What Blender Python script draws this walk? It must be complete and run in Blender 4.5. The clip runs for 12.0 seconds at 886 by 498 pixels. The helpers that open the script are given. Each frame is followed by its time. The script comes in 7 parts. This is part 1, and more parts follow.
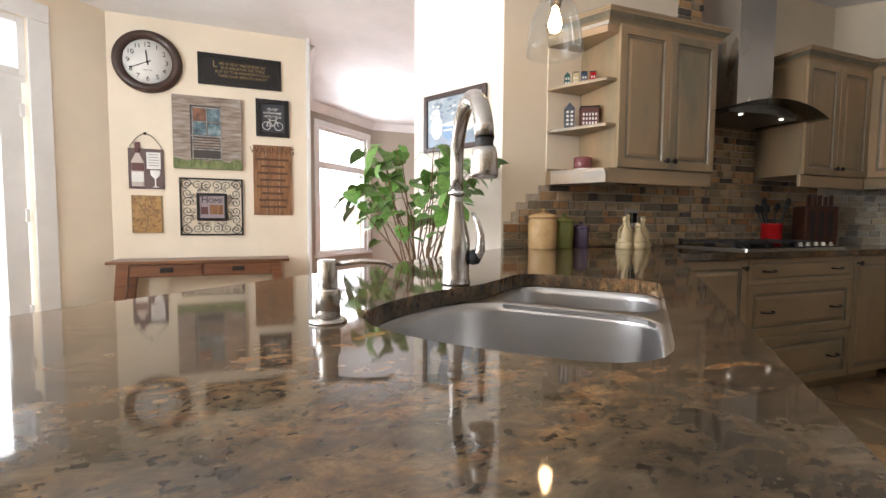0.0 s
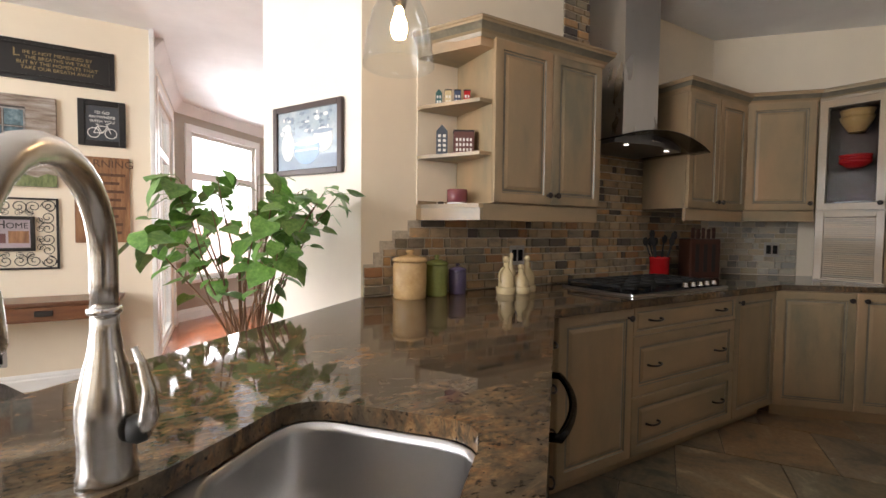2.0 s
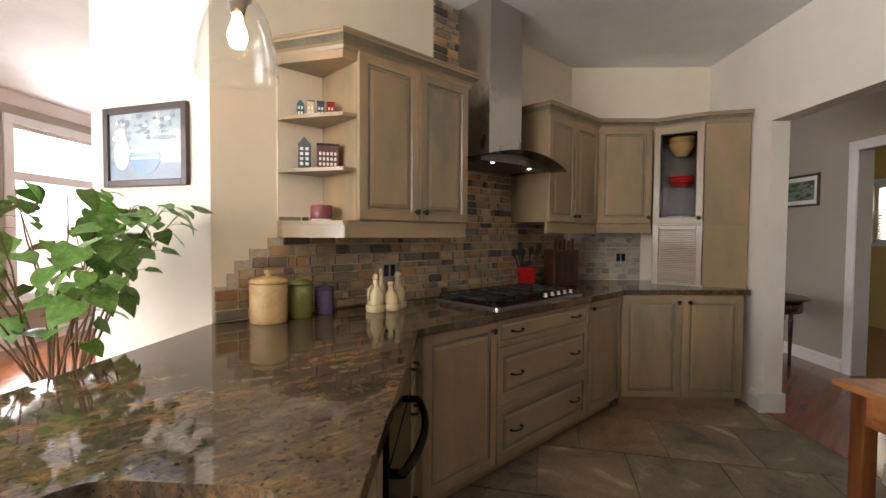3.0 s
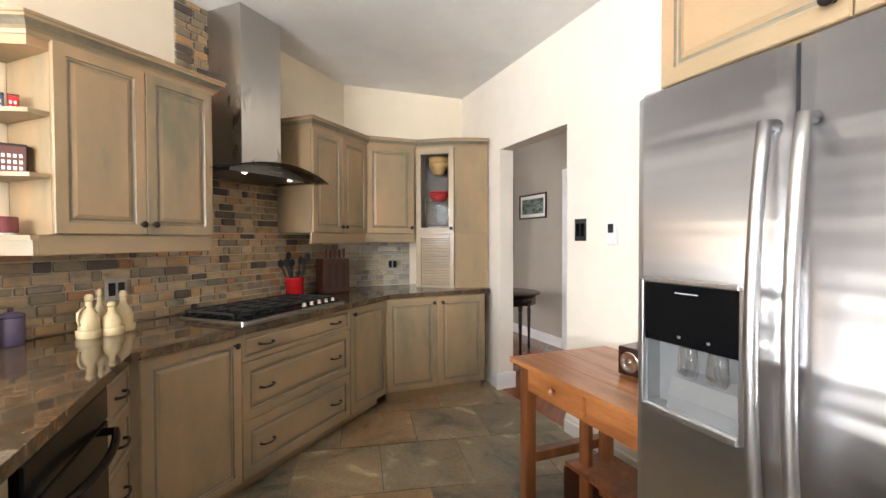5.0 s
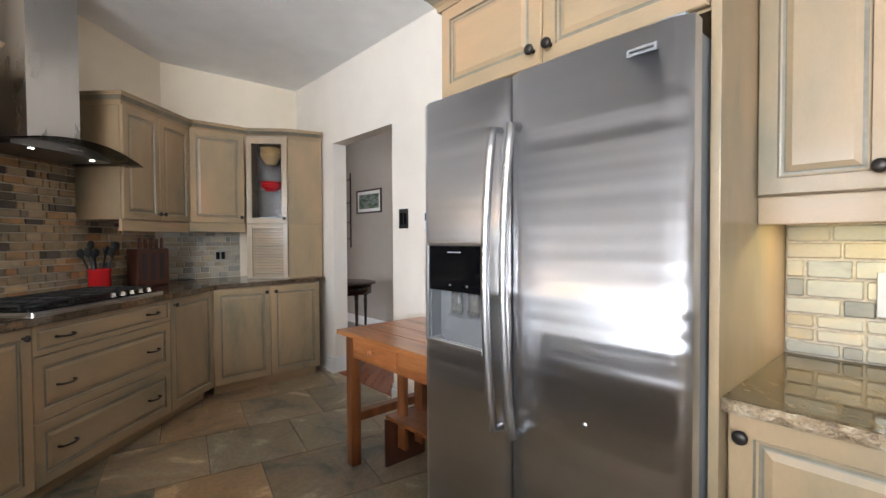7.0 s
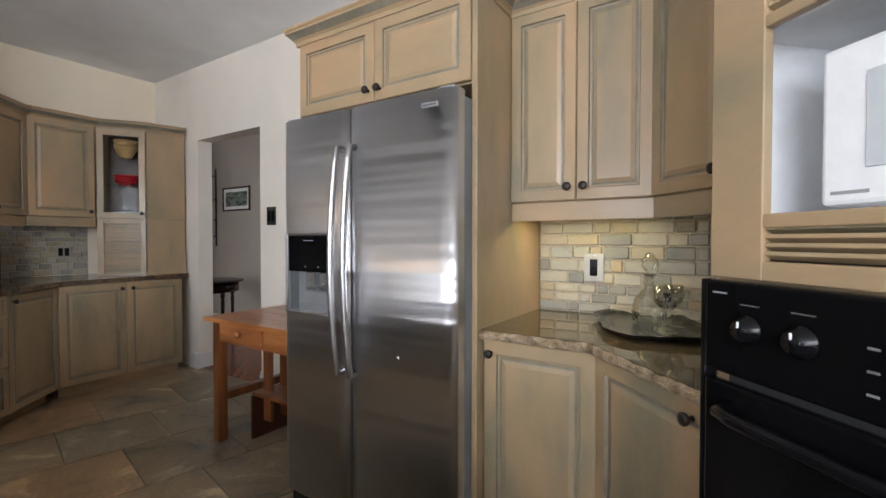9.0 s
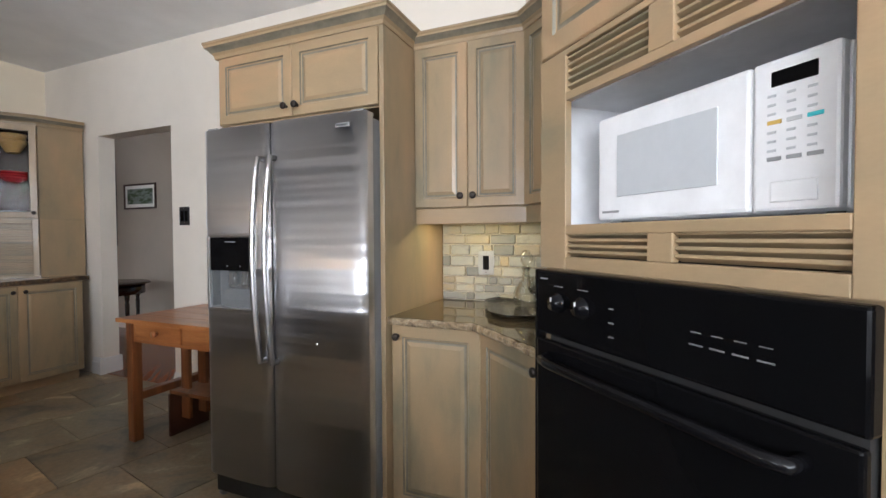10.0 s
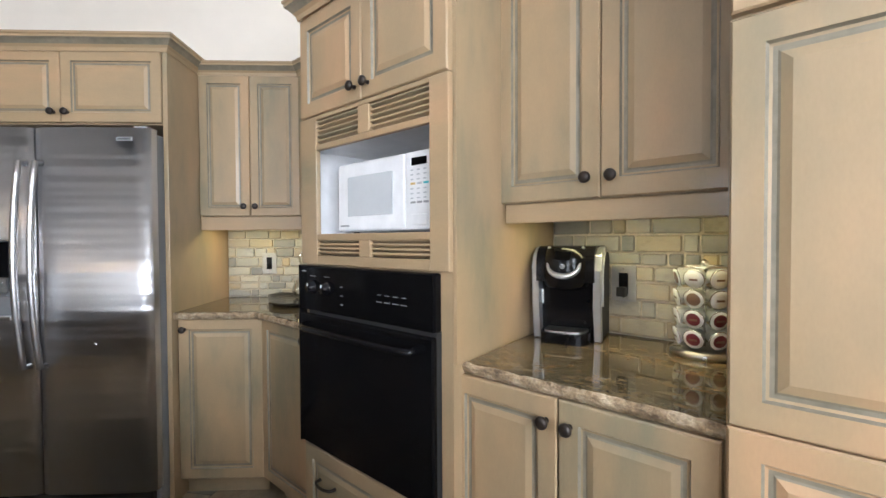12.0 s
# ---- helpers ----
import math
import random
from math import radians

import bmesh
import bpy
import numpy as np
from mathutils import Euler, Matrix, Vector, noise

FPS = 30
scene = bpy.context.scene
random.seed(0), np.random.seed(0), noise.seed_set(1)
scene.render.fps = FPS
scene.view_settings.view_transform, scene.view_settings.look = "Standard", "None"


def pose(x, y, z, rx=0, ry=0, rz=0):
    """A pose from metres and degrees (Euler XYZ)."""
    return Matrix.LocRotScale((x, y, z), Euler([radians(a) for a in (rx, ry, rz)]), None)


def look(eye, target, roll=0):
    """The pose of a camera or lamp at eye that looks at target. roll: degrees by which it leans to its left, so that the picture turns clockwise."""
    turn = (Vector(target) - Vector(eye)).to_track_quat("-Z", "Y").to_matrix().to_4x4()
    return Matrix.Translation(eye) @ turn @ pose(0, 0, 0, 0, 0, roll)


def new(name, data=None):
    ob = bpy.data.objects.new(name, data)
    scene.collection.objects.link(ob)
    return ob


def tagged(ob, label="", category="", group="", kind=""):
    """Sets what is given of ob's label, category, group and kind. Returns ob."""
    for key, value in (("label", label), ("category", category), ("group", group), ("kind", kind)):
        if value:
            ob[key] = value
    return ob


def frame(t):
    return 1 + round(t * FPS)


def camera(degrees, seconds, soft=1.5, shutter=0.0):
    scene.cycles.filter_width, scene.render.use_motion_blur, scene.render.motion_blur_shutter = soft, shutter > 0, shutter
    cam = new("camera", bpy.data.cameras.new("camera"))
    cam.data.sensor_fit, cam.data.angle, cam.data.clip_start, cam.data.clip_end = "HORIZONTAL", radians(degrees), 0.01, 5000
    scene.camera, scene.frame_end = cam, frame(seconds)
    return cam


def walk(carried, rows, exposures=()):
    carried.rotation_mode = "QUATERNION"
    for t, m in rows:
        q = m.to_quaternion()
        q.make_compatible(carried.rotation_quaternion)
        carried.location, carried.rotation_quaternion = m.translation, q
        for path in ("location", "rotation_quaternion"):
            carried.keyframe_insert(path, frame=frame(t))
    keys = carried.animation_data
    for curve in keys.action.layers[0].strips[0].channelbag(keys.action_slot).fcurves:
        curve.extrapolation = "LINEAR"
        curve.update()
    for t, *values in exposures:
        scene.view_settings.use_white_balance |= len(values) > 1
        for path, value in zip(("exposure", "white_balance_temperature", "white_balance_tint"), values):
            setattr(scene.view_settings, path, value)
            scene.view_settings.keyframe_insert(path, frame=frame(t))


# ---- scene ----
cam = camera(89.6, 12.0)
PATH = [
    (0, (0.185, 0.071, 1.073), (0.886, 1.94, 0.952), 0.4),
    (0.5, (0.296, 0.182, 1.12), (1.006, 2.049, 1.002), 0.4),
    (1, (0.428, 0.271, 1.178), (1.167, 2.126, 1.064), 0.3),
    (1.5, (0.582, 0.347, 1.214), (1.423, 2.16, 1.118), 0.5),
    (2, (0.704, 0.368, 1.259), (1.715, 2.091, 1.175), 0.6),
    (2.5, (0.784, 0.351, 1.306), (1.99, 1.944, 1.23), 0.6),
    (3, (0.845, 0.317, 1.335), (2.227, 1.761, 1.267), 0.4),
    (5, (0.96, -0.065, 1.369), (2.801, 0.717, 1.329), -0.2),
    (5.5, (0.945, -0.13, 1.35), (2.855, 0.459, 1.31), -0.2),
    (6, (0.888, -0.163, 1.331), (2.845, 0.249, 1.291), -0.2),
    (6.5, (0.803, -0.2, 1.309), (2.787, 0.046, 1.267), -0.3),
    (7, (0.712, -0.237, 1.278), (2.708, -0.122, 1.233), -0.3),
    (7.5, (0.617, -0.28, 1.242), (2.616, -0.308, 1.199), -0.3),
    (9.5, (0.078, -0.355, 1.234), (1.995, -0.924, 1.189), -0.1),
    (10, (-0.071, -0.325, 1.249), (1.782, -1.076, 1.197), -0.3),
    (10.5, (-0.221, -0.314, 1.246), (1.524, -1.29, 1.208), -0.1),
    (11, (-0.363, -0.291, 1.251), (1.234, -1.495, 1.208), -0.4),
    (11.5, (-0.496, -0.211, 1.26), (0.975, -1.565, 1.219), -0.3),
    (12, (-0.61, -0.128, 1.257), (0.744, -1.599, 1.213), -0.3),
]
EXPOSURES = [(0, 0.0, 6350, 12), (2.0, -0.04, 6550, 13), (3.2, 0.18, 6750, 13), (5, 1.2, 6450, 10), (5.5, 1.25, 6250, 9), (6.5, 0.98, 5950, 9), (7.5, 0.45, 5950, 10), (9.5, 0.1, 6000, 11), (12, 0.15, 5850, 10)]
walk(cam, [(t, look(eye, target, roll)) for t, eye, target, roll in PATH], EXPOSURES)

# ---- world and light ----
world = bpy.data.worlds.new("world")
scene.world = world
world.use_nodes = True
wn = world.node_tree
sky = wn.nodes.new("ShaderNodeTexSky")
sky.sky_type, sky.sun_disc = "NISHITA", False
sky.sun_elevation, sky.sun_rotation = radians(40), radians(250)
wn.links.new(sky.outputs[0], wn.nodes["Background"].inputs[0])
wn.nodes["Background"].inputs[1].default_value = 0.12


def area(name, m, w, h, power, colour=(1, 1, 1)):
    lamp = bpy.data.lights.new(name, "AREA")
    lamp.shape, lamp.size, lamp.size_y, lamp.energy, lamp.color = "RECTANGLE", w, h, power, colour
    ob = new(name, lamp)
    ob.matrix_world = m
    return ob


DAY = (0.96, 0.98, 1.0)
R2 = math.sqrt(0.5)


def sd(s, d):
    """World x, y from the plan's diagonal axes: s along the fridge wall, d out of it."""
    return (s - d) * R2, (s + d) * R2


sun = bpy.data.lights.new("sun", "SUN")
sun.energy, sun.angle, sun.color = 3.0, radians(0.5), (1.0, 0.95, 0.87)
new("sun", sun).matrix_world = look((-6, 3, 7), (0.6, 0.2, 0.5))
# daylight standing in the openings of the breakfast area, the sitting room and the far window
area("window_light_west", look((-3.35, 1.1, 2.2), (1.3, -1.0, 0.9)), 2.8, 0.7, 85, DAY)
area("garden_glow_west", look((-3.35, 1.1, 1.4), (0, 0.9, 5.6)), 2.8, 0.6, 125, DAY)
area("window_light_bay", look((-2.05, 3.85, 1.3), (1.0, -1.0, 1.2)), 1.0, 2.3, 58, DAY)
area("window_light_back", look((1.17, 7.92, 2.25), (3.0, 5.9, 1.6)), 1.1, 0.6, 45, DAY)
area("window_light_side", look((0.75, 6.4, 1.3), (3.0, 5.6, 1.2)), 1.2, 2.1, 60, DAY)
# added warm fill from above to brighten the hall; no fitting is built
area("hall_light", look((5.6, 0.2, 2.8), (5.6, 0.2, 0)), 0.5, 0.5, 3, (1.0, 0.9, 0.8))


# ---- materials ----
def mat(name, base, rough=0.5, metal=0.0, **opts):
    """Procedural surface: two scales of colour variation, bump, optional streaks."""
    m = bpy.data.materials.new(name)
    m.use_nodes = True
    nt = m.node_tree
    b = nt.nodes["Principled BSDF"]
    b.inputs["Roughness"].default_value = rough
    b.inputs["Metallic"].default_value = metal
    cols = opts.get("cols") or [tuple(c * 0.9 for c in base), tuple(min(1, c * 1.07) for c in base)]
    scale = opts.get("scale", 3.0)
    stretch = opts.get("stretch", (1, 1, 1))
    co = nt.nodes.new("ShaderNodeTexCoord")
    mp = nt.nodes.new("ShaderNodeMapping")
    mp.inputs["Scale"].default_value = stretch
    nt.links.new(co.outputs["Object"], mp.inputs[0])
    vec = mp.outputs[0]
    if opts.get("shift"):
        info = nt.nodes.new("ShaderNodeObjectInfo")
        mul = nt.nodes.new("ShaderNodeVectorMath")
        mul.operation = "MULTIPLY_ADD"
        mul.inputs[1].default_value = (37, 17, 53)
        nt.links.new(info.outputs["Random"], mul.inputs[0])
        nt.links.new(vec, mul.inputs[2])
        vec = mul.outputs[0]
    n1 = nt.nodes.new("ShaderNodeTexNoise")
    n1.inputs["Scale"].default_value = scale
    n1.inputs["Detail"].default_value = opts.get("detail", 6)
    n1.inputs["Roughness"].default_value = opts.get("nrough", 0.6)
    n1.inputs["Distortion"].default_value = opts.get("distort", 0.0)
    nt.links.new(vec, n1.inputs["Vector"])
    ramp = nt.nodes.new("ShaderNodeValToRGB")
    el = ramp.color_ramp.elements
    lo, hi = opts.get("span", (0.3, 0.7))
    while len(el) < len(cols):
        el.new(0.5)
    for i, c in enumerate(cols):
        el[i].position = lo + (hi - lo) * i / (len(cols) - 1)
        el[i].color = (*c, 1)
    nt.links.new(n1.outputs["Fac"], ramp.inputs[0])
    colour = ramp.outputs[0]
    n2 = nt.nodes.new("ShaderNodeTexNoise")
    n2.inputs["Scale"].default_value = opts.get("fine", 60.0)
    n2.inputs["Detail"].default_value = 3
    nt.links.new(vec, n2.inputs["Vector"])
    grain = opts.get("grain", 0.12)
    if grain:
        mix = nt.nodes.new("ShaderNodeMix")
        mix.data_type, mix.blend_type = "RGBA", "OVERLAY"
        mix.inputs[0].default_value = grain
        nt.links.new(colour, mix.inputs[6])
        nt.links.new(n2.outputs["Fac"], mix.inputs[7])
        colour = mix.outputs[2]
    if opts.get("tints"):
        info = nt.nodes.new("ShaderNodeObjectInfo")
        tr = nt.nodes.new("ShaderNodeValToRGB")
        tr.color_ramp.interpolation = "CONSTANT"
        tl = opts["tints"]
        te = tr.color_ramp.elements
        while len(te) < len(tl):
            te.new(0.5)
        for i, c in enumerate(tl):
            te[i].position = i / len(tl)
            te[i].color = (*c, 1)
        nt.links.new(info.outputs["Random"], tr.inputs[0])
        mix = nt.nodes.new("ShaderNodeMix")
        mix.data_type, mix.blend_type = "RGBA", "MULTIPLY"
        mix.inputs[0].default_value = 1
        nt.links.new(tr.outputs[0], mix.inputs[6])
        nt.links.new(colour, mix.inputs[7])
        colour = mix.outputs[2]
    nt.links.new(colour, b.inputs["Base Color"])
    if opts.get("bump"):
        bp = nt.nodes.new("ShaderNodeBump")
        bp.inputs["Strength"].default_value = opts["bump"]
        bp.inputs["Distance"].default_value = opts.get("bump_d", 0.004)
        nt.links.new((n2 if opts.get("bump_fine", True) else n1).outputs["Fac"], bp.inputs["Height"])
        nt.links.new(bp.outputs[0], b.inputs["Normal"])
    if opts.get("rvar"):
        rr = nt.nodes.new("ShaderNodeMapRange")
        rr.inputs[3].default_value, rr.inputs[4].default_value = rough * (1 - opts["rvar"]), rough * (1 + opts["rvar"])
        nt.links.new(n1.outputs["Fac"], rr.inputs[0])
        nt.links.new(rr.outputs[0], b.inputs["Roughness"])
    if opts.get("aniso"):
        b.inputs["Anisotropic"].default_value = opts["aniso"]
    if opts.get("spec"):
        b.inputs["Specular IOR Level"].default_value = opts["spec"]
    if opts.get("coat"):
        b.inputs["Coat Weight"].default_value = opts["coat"]
        b.inputs["Coat Roughness"].default_value = 0.08
    if opts.get("emit"):
        b.inputs["Emission Color"].default_value = (*opts.get("emit_col", base), 1)
        b.inputs["Emission Strength"].default_value = opts["emit"]
    if opts.get("glass"):
        b.inputs["Transmission Weight"].default_value = 1.0
        b.inputs["IOR"].default_value = opts["glass"]
    if opts.get("sub"):
        b.inputs["Subsurface Weight"].default_value = opts["sub"]
        b.inputs["Subsurface Radius"].default_value = (0.01, 0.02, 0.005)
    return m


WALL = mat("wall_cream", (0.83, 0.73, 0.58), 0.85, scale=0.8, grain=0.05, fine=220, bump=0.08, bump_d=0.001)
WALL_LIGHT = mat("wall_ivory", (0.84, 0.77, 0.68), 0.85, scale=0.8, grain=0.05, fine=220, bump=0.08, bump_d=0.001)
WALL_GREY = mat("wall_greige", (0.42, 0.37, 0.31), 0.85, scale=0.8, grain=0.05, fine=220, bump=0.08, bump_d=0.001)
WALL_YELLOW = mat("wall_yellow", (0.75, 0.52, 0.16), 0.85, scale=0.8, grain=0.05)
CEIL = mat("ceiling_white", (0.89, 0.89, 0.89), 0.9, scale=1.2, grain=0.06, fine=300, bump=0.1, bump_d=0.001)
TRIM = mat("trim_white", (0.80, 0.79, 0.77), 0.4, scale=2, grain=0.03)
CAB = mat("cabinet_wood", (0.42, 0.32, 0.19), 0.40, scale=2.2, stretch=(1.6, 1.6, 0.6), shift=True, fine=130, grain=0.07,
          cols=[(0.21, 0.18, 0.115), (0.305, 0.225, 0.132), (0.355, 0.248, 0.14), (0.41, 0.262, 0.145)], span=(0.31, 0.70), detail=4, bump=0.05, bump_d=0.001, coat=0.15)
CABH = mat("cabinet_wood_across", (0.42, 0.32, 0.19), 0.40, scale=2.2, stretch=(0.6, 1.6, 1.6), shift=True, fine=130, grain=0.07,
           cols=[(0.21, 0.18, 0.115), (0.305, 0.225, 0.132), (0.355, 0.248, 0.14), (0.41, 0.262, 0.145)], span=(0.31, 0.70), detail=4, bump=0.05, bump_d=0.001, coat=0.15)
GLAZE = mat("grey_green_glaze", (0.22, 0.22, 0.19), 0.36, scale=9, grain=0.2, cols=[(0.145, 0.13, 0.095), (0.235, 0.205, 0.15)], shift=True)

def granite(name, cols, rust, pale, turn=35.0, rough=0.05):
    """Polished granite: mottled ground, long rusty drifts with pale crystals, dark specks."""
    m = bpy.data.materials.new(name)
    m.use_nodes = True
    nt = m.node_tree
    b = nt.nodes["Principled BSDF"]
    b.inputs["Roughness"].default_value = rough

    def link(a, c):
        nt.links.new(a, c)

    co = nt.nodes.new("ShaderNodeTexCoord")

    def grain(scale, detail, stretch=(1, 1, 1), distort=0.0, nrough=0.6):
        mp, n = nt.nodes.new("ShaderNodeMapping"), nt.nodes.new("ShaderNodeTexNoise")
        mp.inputs["Rotation"].default_value = (0, 0, radians(turn))
        mp.inputs["Scale"].default_value = stretch
        link(co.outputs["Object"], mp.inputs[0])
        link(mp.outputs[0], n.inputs["Vector"])
        for k, v in (("Scale", scale), ("Detail", detail), ("Distortion", distort), ("Roughness", nrough)):
            n.inputs[k].default_value = v
        return n.outputs["Fac"]

    def ramp(fac, stops):
        r = nt.nodes.new("ShaderNodeValToRGB")
        el = r.color_ramp.elements
        while len(el) < len(stops):
            el.new(0.5)
        for e, (p, c) in zip(el, stops):
            e.position, e.color = p, (*c, 1)
        link(fac, r.inputs[0])
        return r.outputs[0]

    def mix(fac, a, c, mode="MIX"):
        x = nt.nodes.new("ShaderNodeMix")
        x.data_type, x.blend_type = "RGBA", mode
        link(fac, x.inputs[0])
        link(a, x.inputs[6])
        link(c, x.inputs[7])
        return x.outputs[2]

    W0, W1 = (0, 0, 0), (1, 1, 1)
    n = len(cols) - 1
    ground = ramp(grain(17, 9, (1, 1.5, 1), 0.8, 0.72), [(0.34 + 0.32 * i / n, c) for i, c in enumerate(cols)])
    drift = ramp(grain(2.4, 8, (1, 2.0, 1), 0.9, 0.68), [(0.45, W0), (0.61, W1)])
    break_up = ramp(grain(30, 8, (1, 1.7, 1), 0.5, 0.75), [(0.42, W0), (0.60, W1)])
    warm = ramp(grain(38, 5, (1, 1, 1), 0.5, 0.7), [(0.38, rust), (0.62, pale)])
    both = nt.nodes.new("ShaderNodeMath")
    both.operation = "MULTIPLY"
    link(drift, both.inputs[0])
    link(break_up, both.inputs[1])
    colour = mix(both.outputs[0], ground, warm)
    speck = ramp(grain(75, 3, (1, 1.3, 1), 0.0, 0.5), [(0.60, W0), (0.68, W1)])
    dark = nt.nodes.new("ShaderNodeRGB")
    dark.outputs[0].default_value = (0.02, 0.014, 0.01, 1)
    colour = mix(speck, colour, dark.outputs[0])
    link(colour, b.inputs["Base Color"])
    return m


GRANITE = granite("granite", [(0.026, 0.021, 0.016), (0.066, 0.050, 0.033), (0.095, 0.068, 0.043), (0.13, 0.098, 0.062)], (0.17, 0.075, 0.03), (0.36, 0.215, 0.10))
# same granite, lighter olive palette: the light on these counters put into colour
GRANITE_LIT = granite("granite_lit", [(0.050, 0.040, 0.024), (0.088, 0.070, 0.042), (0.115, 0.09, 0.054), (0.16, 0.125, 0.075)], (0.17, 0.095, 0.04), (0.27, 0.20, 0.11), 10.0)
GRANITE_EDGE = mat("granite_rough_edge", (0.3, 0.25, 0.2), 0.35, scale=30, fine=160, grain=0.6, bump=0.9, bump_d=0.01,
                   cols=[(0.10, 0.065, 0.035), (0.33, 0.24, 0.145), (0.5, 0.41, 0.29)])
STEEL = mat("brushed_steel", (0.66, 0.66, 0.67), 0.3, 1.0, aniso=0.72, scale=1.5, stretch=(0.25, 1, 5), fine=60, grain=0.02, rvar=0.1, cols=[(0.56, 0.56, 0.58), (0.62, 0.62, 0.64)], bump=0.9, bump_d=0.016, bump_fine=False, detail=2)
STEEL_V = mat("brushed_steel_dark", (0.50, 0.48, 0.46), 0.28, 1.0, scale=2, stretch=(3, 3, 1), fine=60, grain=0.03, rvar=0.1, cols=[(0.48, 0.465, 0.45), (0.52, 0.505, 0.49)])
SINK = mat("sink_steel", (0.55, 0.54, 0.53), 0.3, 1.0, scale=3, fine=120, grain=0.03, rvar=0.1, cols=[(0.52, 0.51, 0.50), (0.57, 0.56, 0.55)])
NICKEL = mat("brushed_nickel", (0.60, 0.57, 0.53), 0.25, 1.0, scale=6, stretch=(1, 1, 20), grain=0.05)
SATIN = mat("satin_steel", (0.56, 0.56, 0.57), 0.34, 1.0, scale=6, stretch=(20, 20, 1), grain=0.04)
CHROME = mat("chrome", (0.8, 0.8, 0.8), 0.08, 1.0, grain=0)
BRONZE = mat("oil_rubbed_bronze", (0.035, 0.028, 0.024), 0.35, 0.6, scale=20)
BLACK = mat("black_enamel", (0.005, 0.005, 0.006), 0.14, scale=8, grain=0.02, spec=0.2)
BLACK_GLASS = mat("black_glass", (0.004, 0.004, 0.0045), 0.09, grain=0, spec=0.10)
BLACK_MATT = mat("black_matt", (0.018, 0.018, 0.018), 0.6, scale=20, bump=0.1)
MARK = mat("dim_printed_mark", (0.20, 0.20, 0.20), 0.5, grain=0)
GREY_PLASTIC = mat("grey_plastic", (0.27, 0.275, 0.28), 0.4, scale=10, grain=0.03)
WHITE_PLASTIC = mat("white_plastic", (0.78, 0.78, 0.79), 0.28, scale=10, grain=0.02)
DARK_GREY = mat("dark_grey_plastic", (0.15, 0.155, 0.16), 0.35, scale=10, grain=0.03)
PALE_GREY = mat("pale_grey_window", (0.50, 0.52, 0.54), 0.2, scale=20, grain=0.02, cols=[(0.50, 0.52, 0.54), (0.53, 0.55, 0.57)])
GLASS = mat("clear_glass", (0.97, 0.98, 0.98), 0.0, glass=1.45, grain=0, cols=[(0.97, 0.98, 0.98), (1, 1, 1)])


def thin_glass(name, blend=0.06):
    """Thin clear pane: see-through, with gloss towards the rim."""
    m = bpy.data.materials.new(name)
    m.use_nodes = True
    nt = m.node_tree
    nt.nodes.remove(nt.nodes["Principled BSDF"])
    tr, gl = nt.nodes.new("ShaderNodeBsdfTransparent"), nt.nodes.new("ShaderNodeBsdfGlossy")
    tr.inputs[0].default_value = (0.97, 0.98, 0.98, 1)
    gl.inputs["Roughness"].default_value = 0.02
    fr, mx = nt.nodes.new("ShaderNodeLayerWeight"), nt.nodes.new("ShaderNodeMixShader")
    fr.inputs[0].default_value = blend
    nt.links.new(fr.outputs["Facing"], mx.inputs[0])
    nt.links.new(tr.outputs[0], mx.inputs[1])
    nt.links.new(gl.outputs[0], mx.inputs[2])
    nt.links.new(mx.outputs[0], nt.nodes["Material Output"].inputs[0])
    return m


THIN_GLASS = thin_glass("thin_glass")
CLEAR_GREY = thin_glass("clear_grey_plastic", 0.45)
HOOD_GLASS = thin_glass("tinted_hood_glass", 0.10)
HOOD_GLASS.node_tree.nodes["Transparent BSDF"].inputs[0].default_value = (0.42, 0.43, 0.42, 1)
PINE = mat("red_pine", (0.40, 0.15, 0.045), 0.32, scale=3.5, stretch=(0.5, 5, 5), fine=70, grain=0.3, shift=True, distort=0.5,
           cols=[(0.19, 0.062, 0.018), (0.33, 0.12, 0.036), (0.45, 0.19, 0.065)], bump=0.08, bump_d=0.001, coat=0.2)
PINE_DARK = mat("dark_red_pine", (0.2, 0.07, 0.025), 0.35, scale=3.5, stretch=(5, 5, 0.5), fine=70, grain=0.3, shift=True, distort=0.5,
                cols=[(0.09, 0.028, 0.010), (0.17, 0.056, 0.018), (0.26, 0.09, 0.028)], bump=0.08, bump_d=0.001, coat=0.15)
PLATE = mat("dull_steel_plate", (0.42, 0.40, 0.37), 0.45, 0.8, scale=8, grain=0.05)
WALNUT = mat("brown_stained_oak", (0.16, 0.06, 0.025), 0.35, scale=4, stretch=(0.6, 6, 6), fine=70, grain=0.3, shift=True,
             cols=[(0.09, 0.032, 0.014), (0.19, 0.075, 0.03)], coat=0.15)
DARK_WOOD = mat("dark_mahogany", (0.03, 0.012, 0.008), 0.25, scale=4, stretch=(1, 1, 6), grain=0.2, coat=0.2)
KNIFE_WOOD = mat("red_brown_wood", (0.055, 0.018, 0.010), 0.35, scale=6, stretch=(5, 5, 1), grain=0.3)
HALL_FLOOR = mat("cherry_planks", (0.30, 0.085, 0.03), 0.22, scale=3, stretch=(0.5, 8, 1), fine=50, grain=0.25, shift=True,
                 cols=[(0.22, 0.055, 0.018), (0.38, 0.12, 0.045)], coat=0.3)
